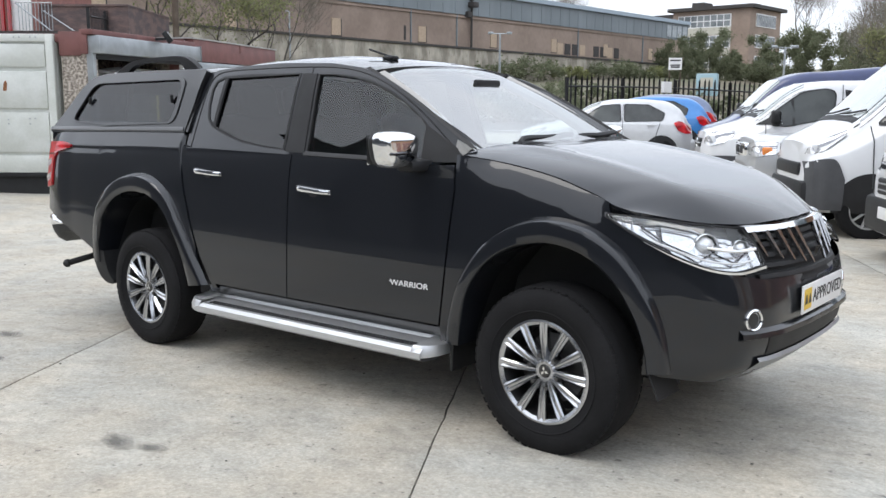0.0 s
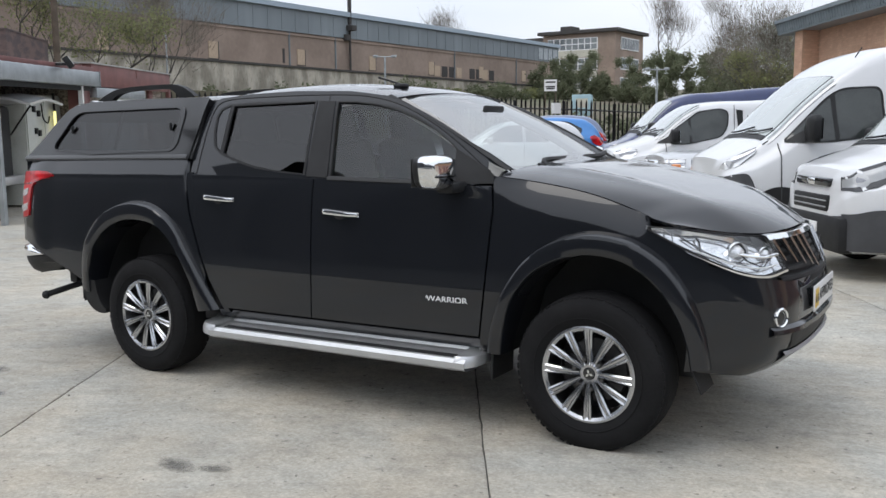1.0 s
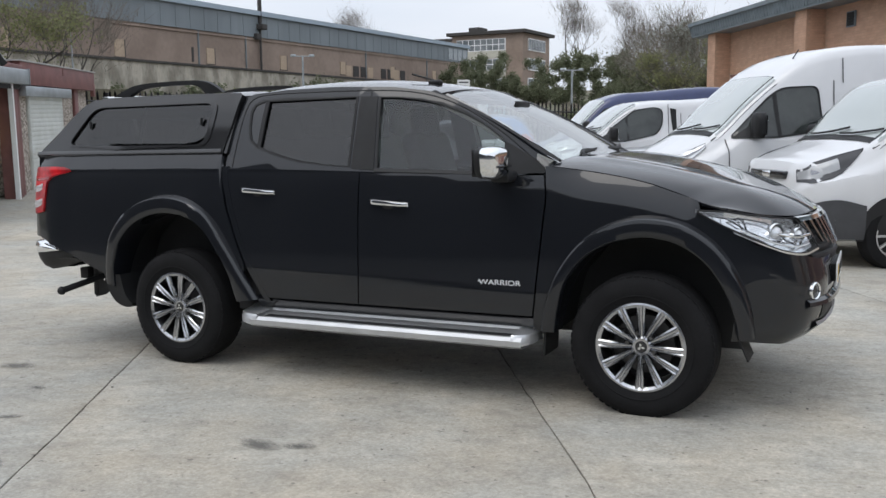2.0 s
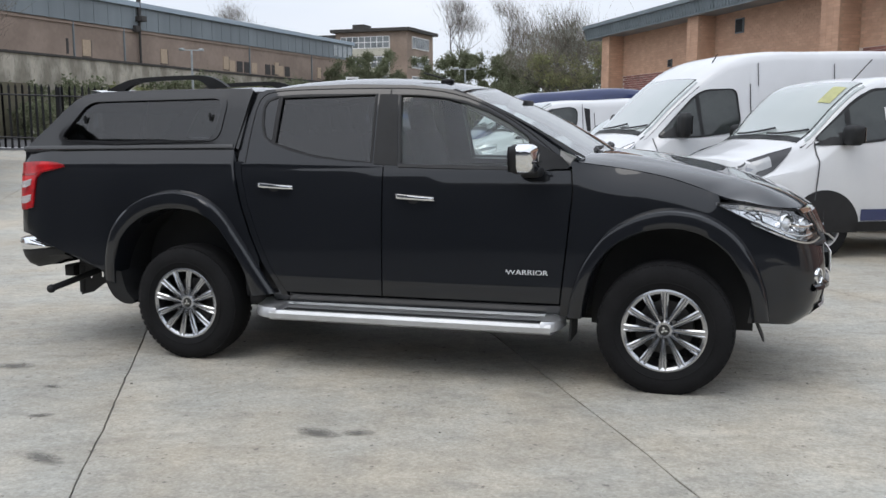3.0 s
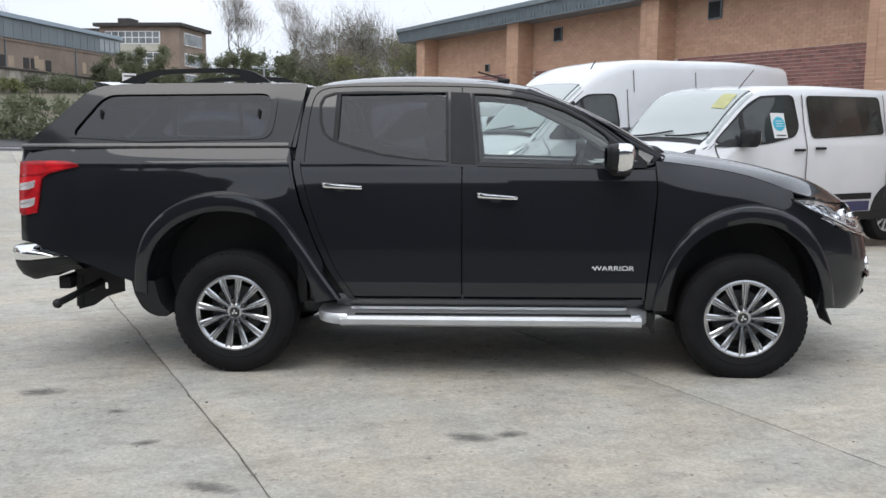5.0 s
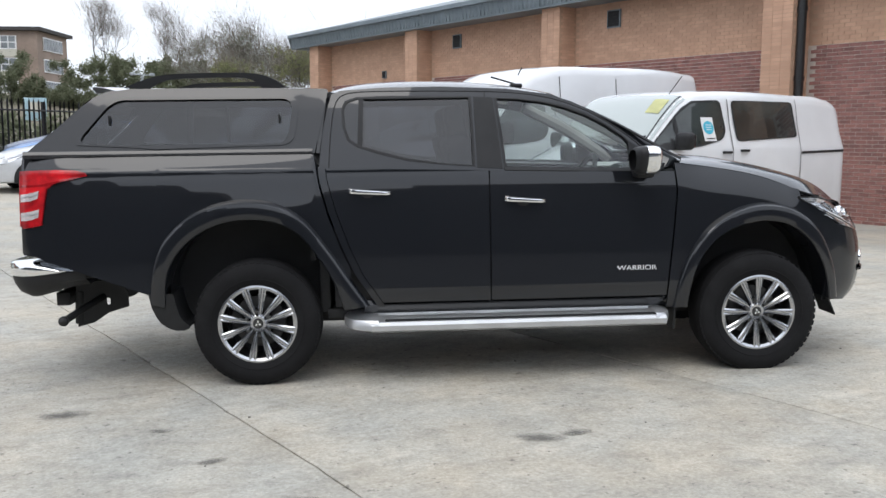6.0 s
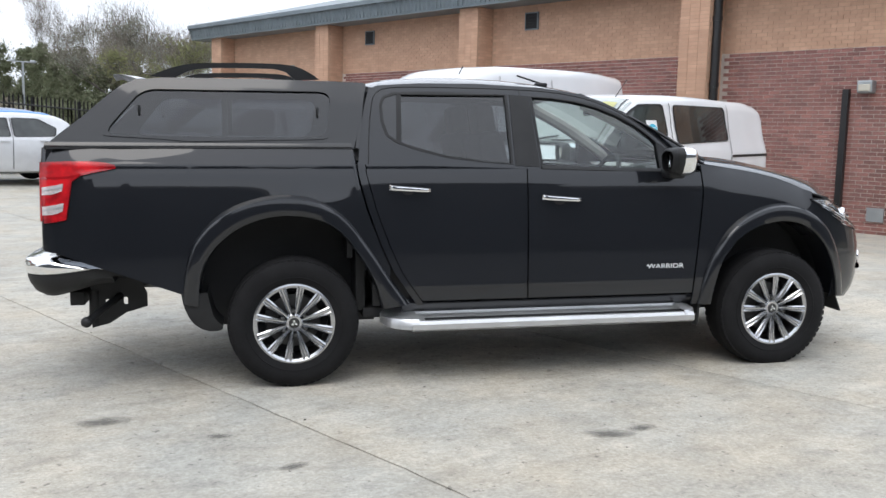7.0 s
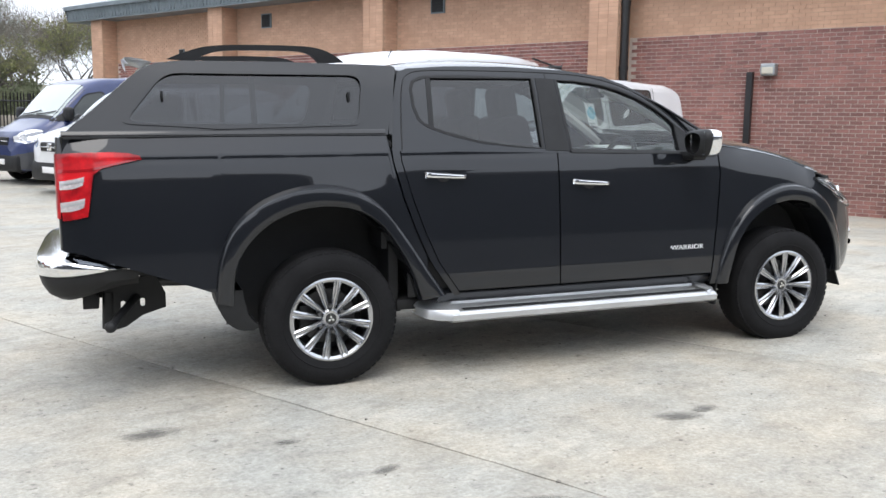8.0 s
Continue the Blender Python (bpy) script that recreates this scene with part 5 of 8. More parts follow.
can_edge = line1([(-1.0, 1.610), (-0.91, 1.684), (-0.84, 1.716), (-0.70, 1.731), (-0.2, 1.734), (0.38, 1.724), (0.415, 1.70)])
can_mid = curve1([(-0.98, 1.61), (-0.93, 1.69), (-0.83, 1.730), (-0.4, 1.748), (0.1, 1.748), (0.35, 1.738), (0.41, 1.715)])
rows = []
for x in [-0.98, -0.95, -0.92, -0.88, -0.83, -0.75, -0.68] + list(np.linspace(-0.6, 0.41, 22)):
    ze = float(can_edge(x)) - 0.004
    ye = -canopy_side(x, ze)[1] - 0.003
    rows.append([(x, s * ye, ze + (float(can_mid(x)) - ze) * (1 - abs(s) ** 2.6)) for s in np.linspace(-1, 1, 31)])
part("canopy_roof", sheet(rows, 0.02), CANOPY, canopy)
part("canopy_front", plate([(-0.76, 1.35), (0.76, 1.35), (0.64, 1.69), (0, 1.735), (-0.64, 1.69)], [rounded([(-0.62, 1.42), (0.62, 1.42), (0.54, 1.63), (-0.54, 1.63)], 0.05)], lambda x, z: (0.36 + 0.14 * (z - 1.35), x, z), 0.02), CANOPY, canopy)
part("front_window", plate(rounded([(-0.64, 1.40), (0.64, 1.40), (0.56, 1.65), (-0.56, 1.65)], 0.05), [], lambda x, z: (0.37 + 0.14 * (z - 1.35), x, z), 0), GLASS_DARK, canopy)
hatch = [[(x + 0.012 * (1 - s * s) * -1, s * (-canopy_side(x, z)[1] - 0.004), z) for s in np.linspace(-1, 1, 21)] for x, z in ((-0.93, 1.675), (-1.0, 1.612), (-1.115, 1.508), (-1.225, 1.418), (-1.300, 1.35))]
part("rear_hatch_frame", sheet([hatch[0], hatch[1]]), CANOPY, canopy)
outward(part("rear_hatch_glass", sheet(hatch[1:]), GLASS_DARK, canopy, "smoked rear hatch glass"), (-0.4, 0, 1.3))
part("spoiler_lamp", sheet(loft([[(-0.85, -0.45, 1.732), (-0.83, 0, 1.752), (-0.85, 0.45, 1.732)], [(-0.91, -0.45, 1.748), (-0.91, 0, 1.768), (-0.91, 0.45, 1.748)], [(-0.98, -0.43, 1.752), (-0.99, 0, 1.768), (-0.98, 0.43, 1.752)], [(-0.96, -0.43, 1.715), (-0.97, 0, 1.742), (-0.96, 0.43, 1.715)]], 20, 9)), WHITE, canopy, "pale rear spoiler")
for s in (-1, 1):
    pts = cat([(-0.66, 0, 1.722), (-0.57, 0, 1.760), (-0.46, 0, 1.792), (-0.32, 0, 1.804), (0.06, 0, 1.806), (0.17, 0, 1.790), (0.25, 0, 1.752), (0.29, 0, 1.722)], 34)
    inn = cat([(-0.52, 0, 1.716), (-0.46, 0, 1.750), (-0.39, 0, 1.770), (-0.26, 0, 1.778), (0.02, 0, 1.779), (0.09, 0, 1.766), (0.125, 0, 1.742), (0.15, 0, 1.716)], 34)
    bar = bmesh.new()
    ring = []
    for p, q in zip(pts, inn):
        ring.append([(p[0] - 0.115, s * 0.52, p[2] + 0.02), (p[0] - 0.115, s * 0.48, p[2] + 0.022), (q[0] - 0.115, s * 0.48, q[2] + 0.02), (q[0] - 0.115, s * 0.52, q[2] + 0.02)])
    sheet(ring, 0, bar, close=True)
    part("roof_bar", bar, PLASTIC, canopy, "black raised roof bar", smooth=True)

# dark strips added to stand for the shade between cab and canopy
strip_y = lambda z: 0.797 - 0.345 * (z - 1.22) - 0.035
both("gap_shade_strip", sheet([[(float(bed_gap(z)) + dx, -strip_y(z), z) for dx in (-0.05, 0.07)] for z in np.linspace(1.28, 1.70, 10)]), DARK, canopy)
part("gap_shade_strip", boxes(((0.39, -0.60, 1.66), (0.46, 0.60, 1.706)), bevel=0.01), DARK, canopy)

# cabin
papers = boxes(((2.20, -0.05, 1.222), (2.42, 0.30, 1.226)), ((2.26, 0.18, 1.227), (2.48, 0.48, 1.231)))
part("paper_sheets", papers, PLATE_WHITE, truck, "white papers on the dashboard", smooth=False)
part("dashboard", sheet([[(x, y, z + (0.05 * math.exp(-(((y + 0.36) / 0.17) ** 2)) if z > 1.1 else 0)) for y in np.linspace(-0.70, 0.70, 29)] for x, z in ((2.56, 1.20), (2.40, 1.215), (2.25, 1.20), (2.14, 1.14), (2.12, 0.98), (2.22, 0.70))], 0.0), DASH, truck, "dark grey dashboard")


def seat(x, y, w, base_z=0.80):
    """A fabric car seat with bolsters and a headrest."""
    s = new("seat")
    s.parent = truck
    for nm, lo, hi, m in (("cushion", (-0.25, -w / 2, 0), (0.27, w / 2, 0.16), pose(x, y, base_z, 0, -6, 0)), ("backrest", (-0.08, -w / 2, 0.05), (0.08, w / 2, 0.62), pose(x - 0.27, y, base_z + 0.05, 0, -16, 0))):
        bm = bmesh.new()
        box(bm, lo, hi, 0.06, None, 3)
        bm.transform(m)
        part(nm, bm, SEAT, s)
    for hy in ((y,) if w < 0.8 else (y - 0.36, y, y + 0.36)):
        bm = bmesh.new()
        box(bm, (-0.06, -0.135, -0.03), (0.06, 0.135, 0.21), 0.05, None, 3)
        bm.transform(pose(x - 0.41, hy, base_z + 0.62, 0, -10, 0))
        part("headrest", bm, SEAT, s)
    return s


seat(1.63, -0.36, 0.52)
seat(1.63, 0.36, 0.52)
seat(0.98, 0.0, 1.30, 0.80)
wheel_rim = bmesh.new()
circle = [(0.185 * math.cos(a), 0.185 * math.sin(a), 0) for a in np.linspace(0, 2 * math.pi, 33)]
tube(circle, 0.017, 8, wheel_rim, cap=False)
box(wheel_rim, (-0.17, -0.02, -0.012), (0.17, 0.02, 0.008), 0.006)
box(wheel_rim, (-0.06, -0.17, -0.02), (0.06, 0.05, 0.012), 0.015)
wheel_rim.transform(pose(2.02, -0.36, 1.135, 90, 0, 90) @ pose(0, 0, 0, 25, 0, 0))
part("steering_wheel", wheel_rim, PLASTIC, truck, "black steering wheel")
rear_view = boxes(((2.05, -0.11, 1.565), (2.075, 0.11, 1.625)), bevel=0.01)
part("rear_view_mirror", rear_view, PLASTIC, truck)


STICKER_PALE = material("pale_blue_cabin_paint", (0.36, 0.52, 0.58), 0.5, vary=0.12, scale=1.0)


# ---- parked vehicles ----
class Body:
    """A vehicle's outer skin from its profile: nose at x = 0, tail at x = length."""

    def __init__(self, top, wide, roof_in, floor=0.28, belt=1.0):
        self.top, self.wide, self.floor, self.belt = curve1(top), curve1(wide), floor, belt
        self.roof_in = line1(roof_in)
        self.length = top[-1][0]

    def section(self, x):
        zt, w, zb = float(self.top(x)), float(self.wide(x)), self.floor
        h = zt - zb
        b = min(self.belt, zb + h * 0.72)
        wt = w - float(self.roof_in(x))
        r = min(0.16, h * 0.2)
        return [(0, zb), (w * 0.86, zb), (w * 0.97, zb + 0.04), (w * 0.992, zb + 0.12), (w, zb + (b - zb) * 0.55), (w * 0.995, b - 0.03), (w * 0.982, b + 0.01), (w * 0.96 * 0.5 + wt * 0.5, (b + zt - r) / 2),
                (wt, zt - r), (wt - 0.03, zt - r * 0.45), (wt - 0.09, zt - r * 0.13), (wt * 0.62, zt), (0, zt + 0.012)]

    def grid(self):
        L = self.length
        xs = sorted(set([0, 0.015, 0.04, 0.08, 0.14, 0.22, 0.32] + list(np.linspace(0.42, L - 0.3, 44)) + [L - 0.2, L - 0.12, L - 0.06, L - 0.02, L]))
        out = []
        for x in xs:
            s = self.section(x)
            out.append([(x, -y, z) for y, z in s[::-1]] + [(x, y, z) for y, z in s[1:]])
        return out

    def mesh(self):
        g = self.grid()
        bm = sheet(g)
        bm.verts.ensure_lookup_table()
        n = len(g[0])
        bm.faces.new([bm.verts[i] for i in range(n)])
        bm.faces.new([bm.verts[len(bm.verts) - 1 - i] for i in range(n)])
        return bm

    def side(self, x, z, out=0.008):
        s = self.section(x)[2:11]
        return (x, -(float(np.interp(z, [p[1] for p in s], [p[0] for p in s])) + out), z)

    def strip(self, top, low, out=0.012, nu=16, nv=7):
        """A patch on the side between an upper and a lower line of (x, z)."""
        a, c = cat([(x, 0, z) for x, z in top], nu), cat([(x, 0, z) for x, z in low], nu)
        return sheet([[self.side(float(x), float(z), out) for x, _, z in a + (c - a) * v] for v in np.linspace(0, 1, nv)])

    def over(self, x, f, out=0.012):
        s = self.section(x)[8:][::-1]
        y = abs(f) * s[-1][0]
        return (x - out * 0.5, f * s[-1][0], float(np.interp(y, [p[0] for p in s], [p[1] for p in s])) + out)


def simple_wheel(parent, c, r, side, rim=SILVER, width=0.2, spokes=10):
    hub = new("wheel")
    hub.parent = parent
    hub.matrix_basis = pose(*c, 0, 0, 0 if side < 0 else 180)
    h = width / 2
    part("tyre", lathe([(r * 0.62, -h * 0.9), (r * 0.78, -h), (r * 0.93, -h * 0.92), (r, -h * 0.6), (r, h * 0.6), (r * 0.93, h * 0.92), (r * 0.62, h * 0.9)], 36), RUBBER, hub)
    part("rim", lathe([(r * 0.64, -h * 0.92), (r * 0.60, -h * 0.9), (r * 0.56, -h * 0.4), (r * 0.55, h * 0.5)], 36), rim, hub)
    # flat dark disc in place of the shade inside the rim
    part("painted_rim_shade", lathe([(0.0, -h * 0.1), (r * 0.56, -h * 0.1)], 24), DARK, hub)
    for k in range(spokes):
        bm = bmesh.new()
        box(bm, (r * 0.12, -h * 0.86, -r * 0.035), (r * 0.61, -h * 0.55, r * 0.035), 0.004, Euler((0, 2 * math.pi * k / spokes, 0)).to_matrix().to_4x4())
        part("spoke", bm, rim, hub)
    part("hub", lathe([(0.0005, -h * 0.95), (r * 0.1, -h * 0.93), (r * 0.16, -h * 0.7)], 20), rim, hub)
    return hub


def vehicle(name, label, category, place, spec, paint, group="", glass_side=None):
    """A parked vehicle: skin, glazing, lamps, wheels and trim from one table of sizes."""
    x, y, turn = place
    v = thing(name, label, category, pose(x, y, height(x + 1.5 * math.cos(radians(turn)), y + 1.5 * math.sin(radians(turn))), 0, 0, turn), group)
    b = Body(**spec["body"])
    shell = part("body", b.mesh(), paint, v)
    gs = glass_side or GLASS_SIDE
    wr = spec.get("window_r", 0.05)
    x0, x1 = spec["screen"]
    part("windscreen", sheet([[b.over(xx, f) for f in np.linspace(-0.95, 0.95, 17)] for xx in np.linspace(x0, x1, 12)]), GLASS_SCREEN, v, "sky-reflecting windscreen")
    part("screen_surround", sheet([[b.over(xx, f, 0.009) for f in np.linspace(-0.985, 0.985, 17)] for xx in np.linspace(x0 - 0.01, x1 + 0.012, 12)]), BLACKGLASS, v)
    if spec.get("wipers"):
        part("scuttle", sheet([[b.over(xx, f, 0.010) for f in np.linspace(-0.97, 0.97, 17)] for xx in np.linspace(x0 - 0.07, x0, 4)]), PLASTIC, v, "black scuttle panel")
        for f0, f1, up in ((-0.86, -0.10, 0.13), (-0.15, 0.62, 0.11)):
            pts = [Vector(b.over(x0 + 0.0 + up * 0.7 * (1 - u) ** 2, f0 + (f1 - f0) * u, 0.03)) for u in np.linspace(0, 1, 8)]
            w = tube([tuple(p) for p in pts], 0.012, 6)
            part("wiper", w, PLASTIC, v)
    for nm, loop in spec["windows"]:
        both(nm, plate(rounded(loop, wr, 4), [], lambda px, pz: b.side(px, pz, 0.008), 0, 0.12), gs, v)
        both("window_seal", plate(inset(rounded(loop, wr, 4), 0.014), [inset(rounded(loop, wr, 4), -0.014)], lambda px, pz: b.side(px, pz, 0.011), 0, 0.12), PLASTIC, v)
    for loop in spec.get("dividers", ()):
        both("window_divider", plate(loop, [], lambda px, pz: b.side(px, pz, 0.012), 0, 0.12), PLASTIC, v)
    for loop in spec.get("trim", ()):
        both("side_trim", plate(loop, [], lambda px, pz: b.side(px, pz, 0.012), 0, 0.12), PLASTIC, v, "unpainted black plastic trim")
    for loop, mat in spec.get("bands", ()):
        both("side_band", plate(loop, [], lambda px, pz: b.side(px, pz, 0.010), 0, 0.12), mat, v, "painted lower band")
    for top, low in spec["lamps"]:
        dark = spec.get("dark_lamps")
        both("headlight", b.strip(top, low, 0.010), VANGREY if dark else CLEAR_LAMP, v, "dark-bezelled headlight" if dark else "clear headlight")
        mid = [((a[0] + c[0]) / 2, (a[1] + c[1]) / 2) for a, c in zip(top, low)]
        rim = [b.side(px, pz, 0.012) for px, pz in list(top) + list(low)[::-1] + [top[0]]]
        both("lamp_edge", tube(rim, 0.004, 5), VANGREY, v)
        if dark:
            both("lamp_chrome", b.strip([(p[0] + (t[0] - p[0]) * 0.7, p[1] + (t[1] - p[1]) * 0.7) for p, t in zip(mid, top)][:-1], [(p[0] + (t[0] - p[0]) * 0.55, p[1] + (t[1] - p[1]) * 0.55) for p, t in zip(mid, low)][:-1], 0.014), SKID, v, "chrome lamp reflector")
        else:
            both("lamp_shade", b.strip([(p[0] + (t[0] - p[0]) * 0.45, p[1] + (t[1] - p[1]) * 0.45) for p, t in zip(mid, top)][1:], [(p[0] + (t[0] - p[0]) * 0.15, p[1] + (t[1] - p[1]) * 0.15) for p, t in zip(mid, low)][1:], 0.014), SMOKE, v)
        k = min(1, len(top) - 2)
        c, h = mid[k], (top[k][1] - low[k][1]) * 0.34
        for q, mat, o in ((1.0, SKID, 0.018), (0.7, SMOKE, 0.021)):
            both("lamp_bowl", plate([(c[0] + q * h * math.cos(a), c[1] + q * h * math.sin(a)) for a in np.linspace(0, 2 * math.pi, 17)[:-1]], [], lambda px, pz: b.side(max(0.01, px), pz, o), 0), mat, v)
    for top, low in spec.get("nose_trim", ()):
        both("bumper_corner", b.strip(top, low, 0.03, 18, 8), VANGREY, v, "unpainted grey bumper corner")
    for top, low, mat in spec.get("tails", ()):
        both("tail_light", b.strip(top, low, 0.02, 12, 8), mat, v, "red tail light")
    for nm, lo, hi, mat, bev in spec["front"]:
        part(nm, boxes((lo, hi), bevel=bev), mat, v)
    for a0, a1 in spec.get("seams", ()):
        both("door_gap", sheet([[b.side(a0[0] + (a1[0] - a0[0]) * u + dx, a0[1] + (a1[1] - a0[1]) * u, 0.012) for dx in (0, 0.014)] for u in np.linspace(0, 1, 24)]), VANGREY, v)
    for hx, hz in spec.get("handles", ()):
        p = b.side(hx, hz, 0)
        both("door_handle", boxes(((hx - 0.09, p[1] - 0.035, hz - 0.016), (hx + 0.09, p[1] - 0.004, hz + 0.016)), bevel=0.01), spec.get("handle_mat", PLASTIC), v)
    if "mirror" in spec:
        mx0, mz0, big = spec["mirror"]
        p = b.side(mx0, mz0, 0)
        for s in (1, -1):
            y0 = p[1] * s
            o = -1 if y0 < 0 else 1
            bm = bmesh.new()
            bmesh.ops.create_uvsphere(bm, u_segments=20, v_segments=14, radius=1)
            wide = 0.125 if big > 0.2 else 0.10
            for q in bm.verts:
                c = q.co
                g = (abs(c.x) ** 4 + abs(c.y) ** 4 + abs(c.z) ** 4) ** 0.25
                q.co = Vector((mx0 + c.x / g * (0.10 if c.x < 0 else 0.045), y0 + o * (0.05 + wide) + c.y / g * wide * (0.94 + 0.06 * c.z), mz0 + c.z / g * big * 0.5))
            mir = part("mirror", bm, spec.get("mirror_mat", PLASTIC), v)
            part("mirror_arm", boxes(((mx0 - 0.05, min(y0 - o * 0.05, y0 + o * 0.12), mz0 - big * 0.5 + 0.01), (mx0 + 0.03, max(y0 - o * 0.05, y0 + o * 0.12), mz0 - big * 0.28)), bevel=0.02), PLASTIC, mir)
            part("mirror_glass", boxes(((mx0 + 0.046, min(y0 + o * 0.07, y0 + o * (0.03 + 2 * wide)), mz0 - big * 0.36), (mx0 + 0.050, max(y0 + o * 0.07, y0 + o * (0.03 + 2 * wide)), mz0 + big * 0.36))), CHROME, mir)
        if big > 0.2:
            both("mirror_sail", plate(rounded([(mx0 - 0.32, mz0 - big * 0.5), (mx0 + 0.10, mz0 - big * 0.5), (mx0 + 0.10, mz0 + 0.10)], 0.03), [], lambda px, pz: b.side(px, pz, 0.016), 0, 0.1), PLASTIC, v)
    r = spec["wheel_r"]
    for wx in spec["axles"]:
        p = b.side(wx, r, 0)
        arch = [(wx + (r + 0.07) * math.cos(a), max(b.floor + 0.005, r + (r + 0.07) * math.sin(a))) for a in np.linspace(-0.4, math.pi + 0.4, 26)]
        R0 = r + 0.07
        cols = [wx + R0 * math.sin(a) for a in np.linspace(-1.5, 1.5, 22)]
        # dark patch laid on the skin for the shade of the wheel opening
        both("arch_shade", sheet([[b.side(cx, max(b.floor + 0.01, b.floor + 0.01 + (r + math.sqrt(max(0, R0 ** 2 - (cx - wx) ** 2)) - b.floor - 0.01) * q), 0.007) for cx in cols] for q in np.linspace(0, 1, 8)]), DARK, v)
        for s in (-1, 1):
            simple_wheel(v, (wx, s * (abs(p[1]) - 0.085), r), r, s, spec.get("rim", SILVER), 0.2, spec.get("spokes", 10))
    for pts, rad in spec.get("aerial", ()):
        part("aerial", tube(pts, rad, 6), PLASTIC, v)
    return v, b


def squeeze(spec, d, at=0.7):
    """The same vehicle with its nose shortened by d."""
    f = lambda x: x - d if x >= at else x * (at - d) / at

    def walk_through(q):
        if isinstance(q, dict):
            return {k: walk_through(w) for k, w in q.items()}
        if isinstance(q, (list, tuple)):
            if len(q) in (2, 3) and all(isinstance(w, (int, float)) for w in q):
                return (f(q[0]),) + tuple(q[1:])
            return type(q)(walk_through(w) for w in q)
        return q

    out = {k: (w if k in ("front", "wheel_r", "spokes", "rim", "window_r", "aerial") else walk_through(w)) for k, w in spec.items()}
    out["body"] = {k: (w if k in ("floor", "belt") else walk_through(w)) for k, w in spec["body"].items()}
    out["screen"] = tuple(f(w) for w in spec["screen"])
    out["axles"] = tuple(f(w) for w in spec["axles"])
    if "aerial" in spec:
        out["aerial"] = [([(p[0] - d, p[1], p[2]) for p in pts], r) for pts, r in spec["aerial"]]
    return out


def ahead(x, y, d, turn):
    return (x + d * math.cos(radians(turn)), y + d * math.sin(radians(turn)), turn)


# opaque screen: its pale colour paints in the reflected sky
GLASS_SCREEN = material("painted_sky_windscreen", (0.34, 0.38, 0.365), 0.03, coat=1.0, coat_rough=0.01, spec=0.8)
ROW = "vehicles parked in the row"
TURN = 30.5
CUSTOM = dict(
    body=dict(top=[(0, 0.78), (0.05, 1.0), (0.2, 1.10), (0.45, 1.19), (0.66, 1.26), (0.80, 1.34), (1.15, 1.69), (1.40, 1.90), (1.62, 1.975), (2.1, 2.01), (3.8, 2.01), (4.6, 1.985), (4.88, 1.92), (5.0, 1.80), (5.05, 1.62)],
              wide=[(0, 0.50), (0.05, 0.70), (0.2, 0.86), (0.45, 0.945), (0.85, 0.985), (4.7, 0.985), (4.98, 0.96), (5.05, 0.91)], roof_in=[(0, 0.12), (0.75, 0.13), (1.6, 0.15), (5.05, 0.13)], floor=0.29, belt=1.28),
    screen=(0.79, 1.47), windows=[("cab_window", [(0.86, 1.30), (0.98, 1.42), (1.30, 1.72), (1.52, 1.85), (2.04, 1.88), (2.10, 1.50), (2.0, 1.38), (1.6, 1.31), (1.2, 1.265)]), ("side_window", [(2.31, 1.36), (2.28, 1.88), (3.64, 1.89), (3.69, 1.42)])],
    lamps=[([(0.06, 1.0), (0.18, 1.08), (0.38, 1.155), (0.64, 1.225)], [(0.05, 0.88), (0.16, 0.89), (0.38, 0.98), (0.62, 1.20)])], nose_trim=[([(0.03, 0.66), (0.30, 0.72), (0.58, 0.66)], [(0.03, 0.32), (0.30, 0.32), (0.58, 0.32)])],
    trim=[[(1.32, 0.42), (4.80, 0.42), (4.80, 0.31), (1.32, 0.31)], [(3.76, 1.215), (4.93, 1.235), (4.93, 1.20), (3.76, 1.18)], [(1.9, 0.66), (3.45, 0.66), (3.45, 0.58), (1.8, 0.58)]],
    bands=[([(1.36, 0.555), (3.42, 0.555), (3.42, 0.43), (1.36, 0.43)], NAVY)],
    front=[("bumper", (-0.03, -0.74, 0.28), (0.26, 0.74, 0.64), PLASTIC, 0.06), ("grille", (-0.015, -0.42, 0.66), (0.10, 0.42, 0.82), PLASTIC, 0.02), ("upper_grille", (-0.005, -0.40, 0.90), (0.10, 0.40, 0.985), BLACKGLASS, 0.02),
           ("grille_bar", (-0.022, -0.40, 0.70), (0.0, 0.40, 0.715), SKID, 0.004), ("grille_bar", (-0.022, -0.40, 0.76), (0.0, 0.40, 0.775), SKID, 0.004),
           ("badge", (-0.02, -0.09, 0.905), (0.06, 0.09, 0.975), CHROME, 0.02), ("number_plate", (-0.045, -0.26, 0.44), (-0.028, 0.26, 0.55), PLATE_WHITE, 0.002)],
    seams=[((2.19, 1.90), (2.17, 0.56)), ((0.86, 1.28), (0.80, 0.66)), ((3.74, 1.93), (3.72, 0.56))], handles=[(2.06, 1.215), (2.42, 1.235)], mirror=(1.16, 1.36, 0.22), dark_lamps=True, wipers=True, window_r=0.07, axles=(0.93, 3.87), wheel_r=0.35,
    dividers=[[(1.20, 1.60), (1.25, 1.65), (1.24, 1.28), (1.19, 1.28)]],
    aerial=[([(1.55, -0.50, 1.955), (1.80, -0.50, 2.20)], 0.006)])
VAN_AT = (2.933, 5.123, 31.5)
white_van, white_van_body = vehicle("van", "white mid-size panel van with black bumper and dark glass", "van", VAN_AT, CUSTOM, WHITE, ROW)
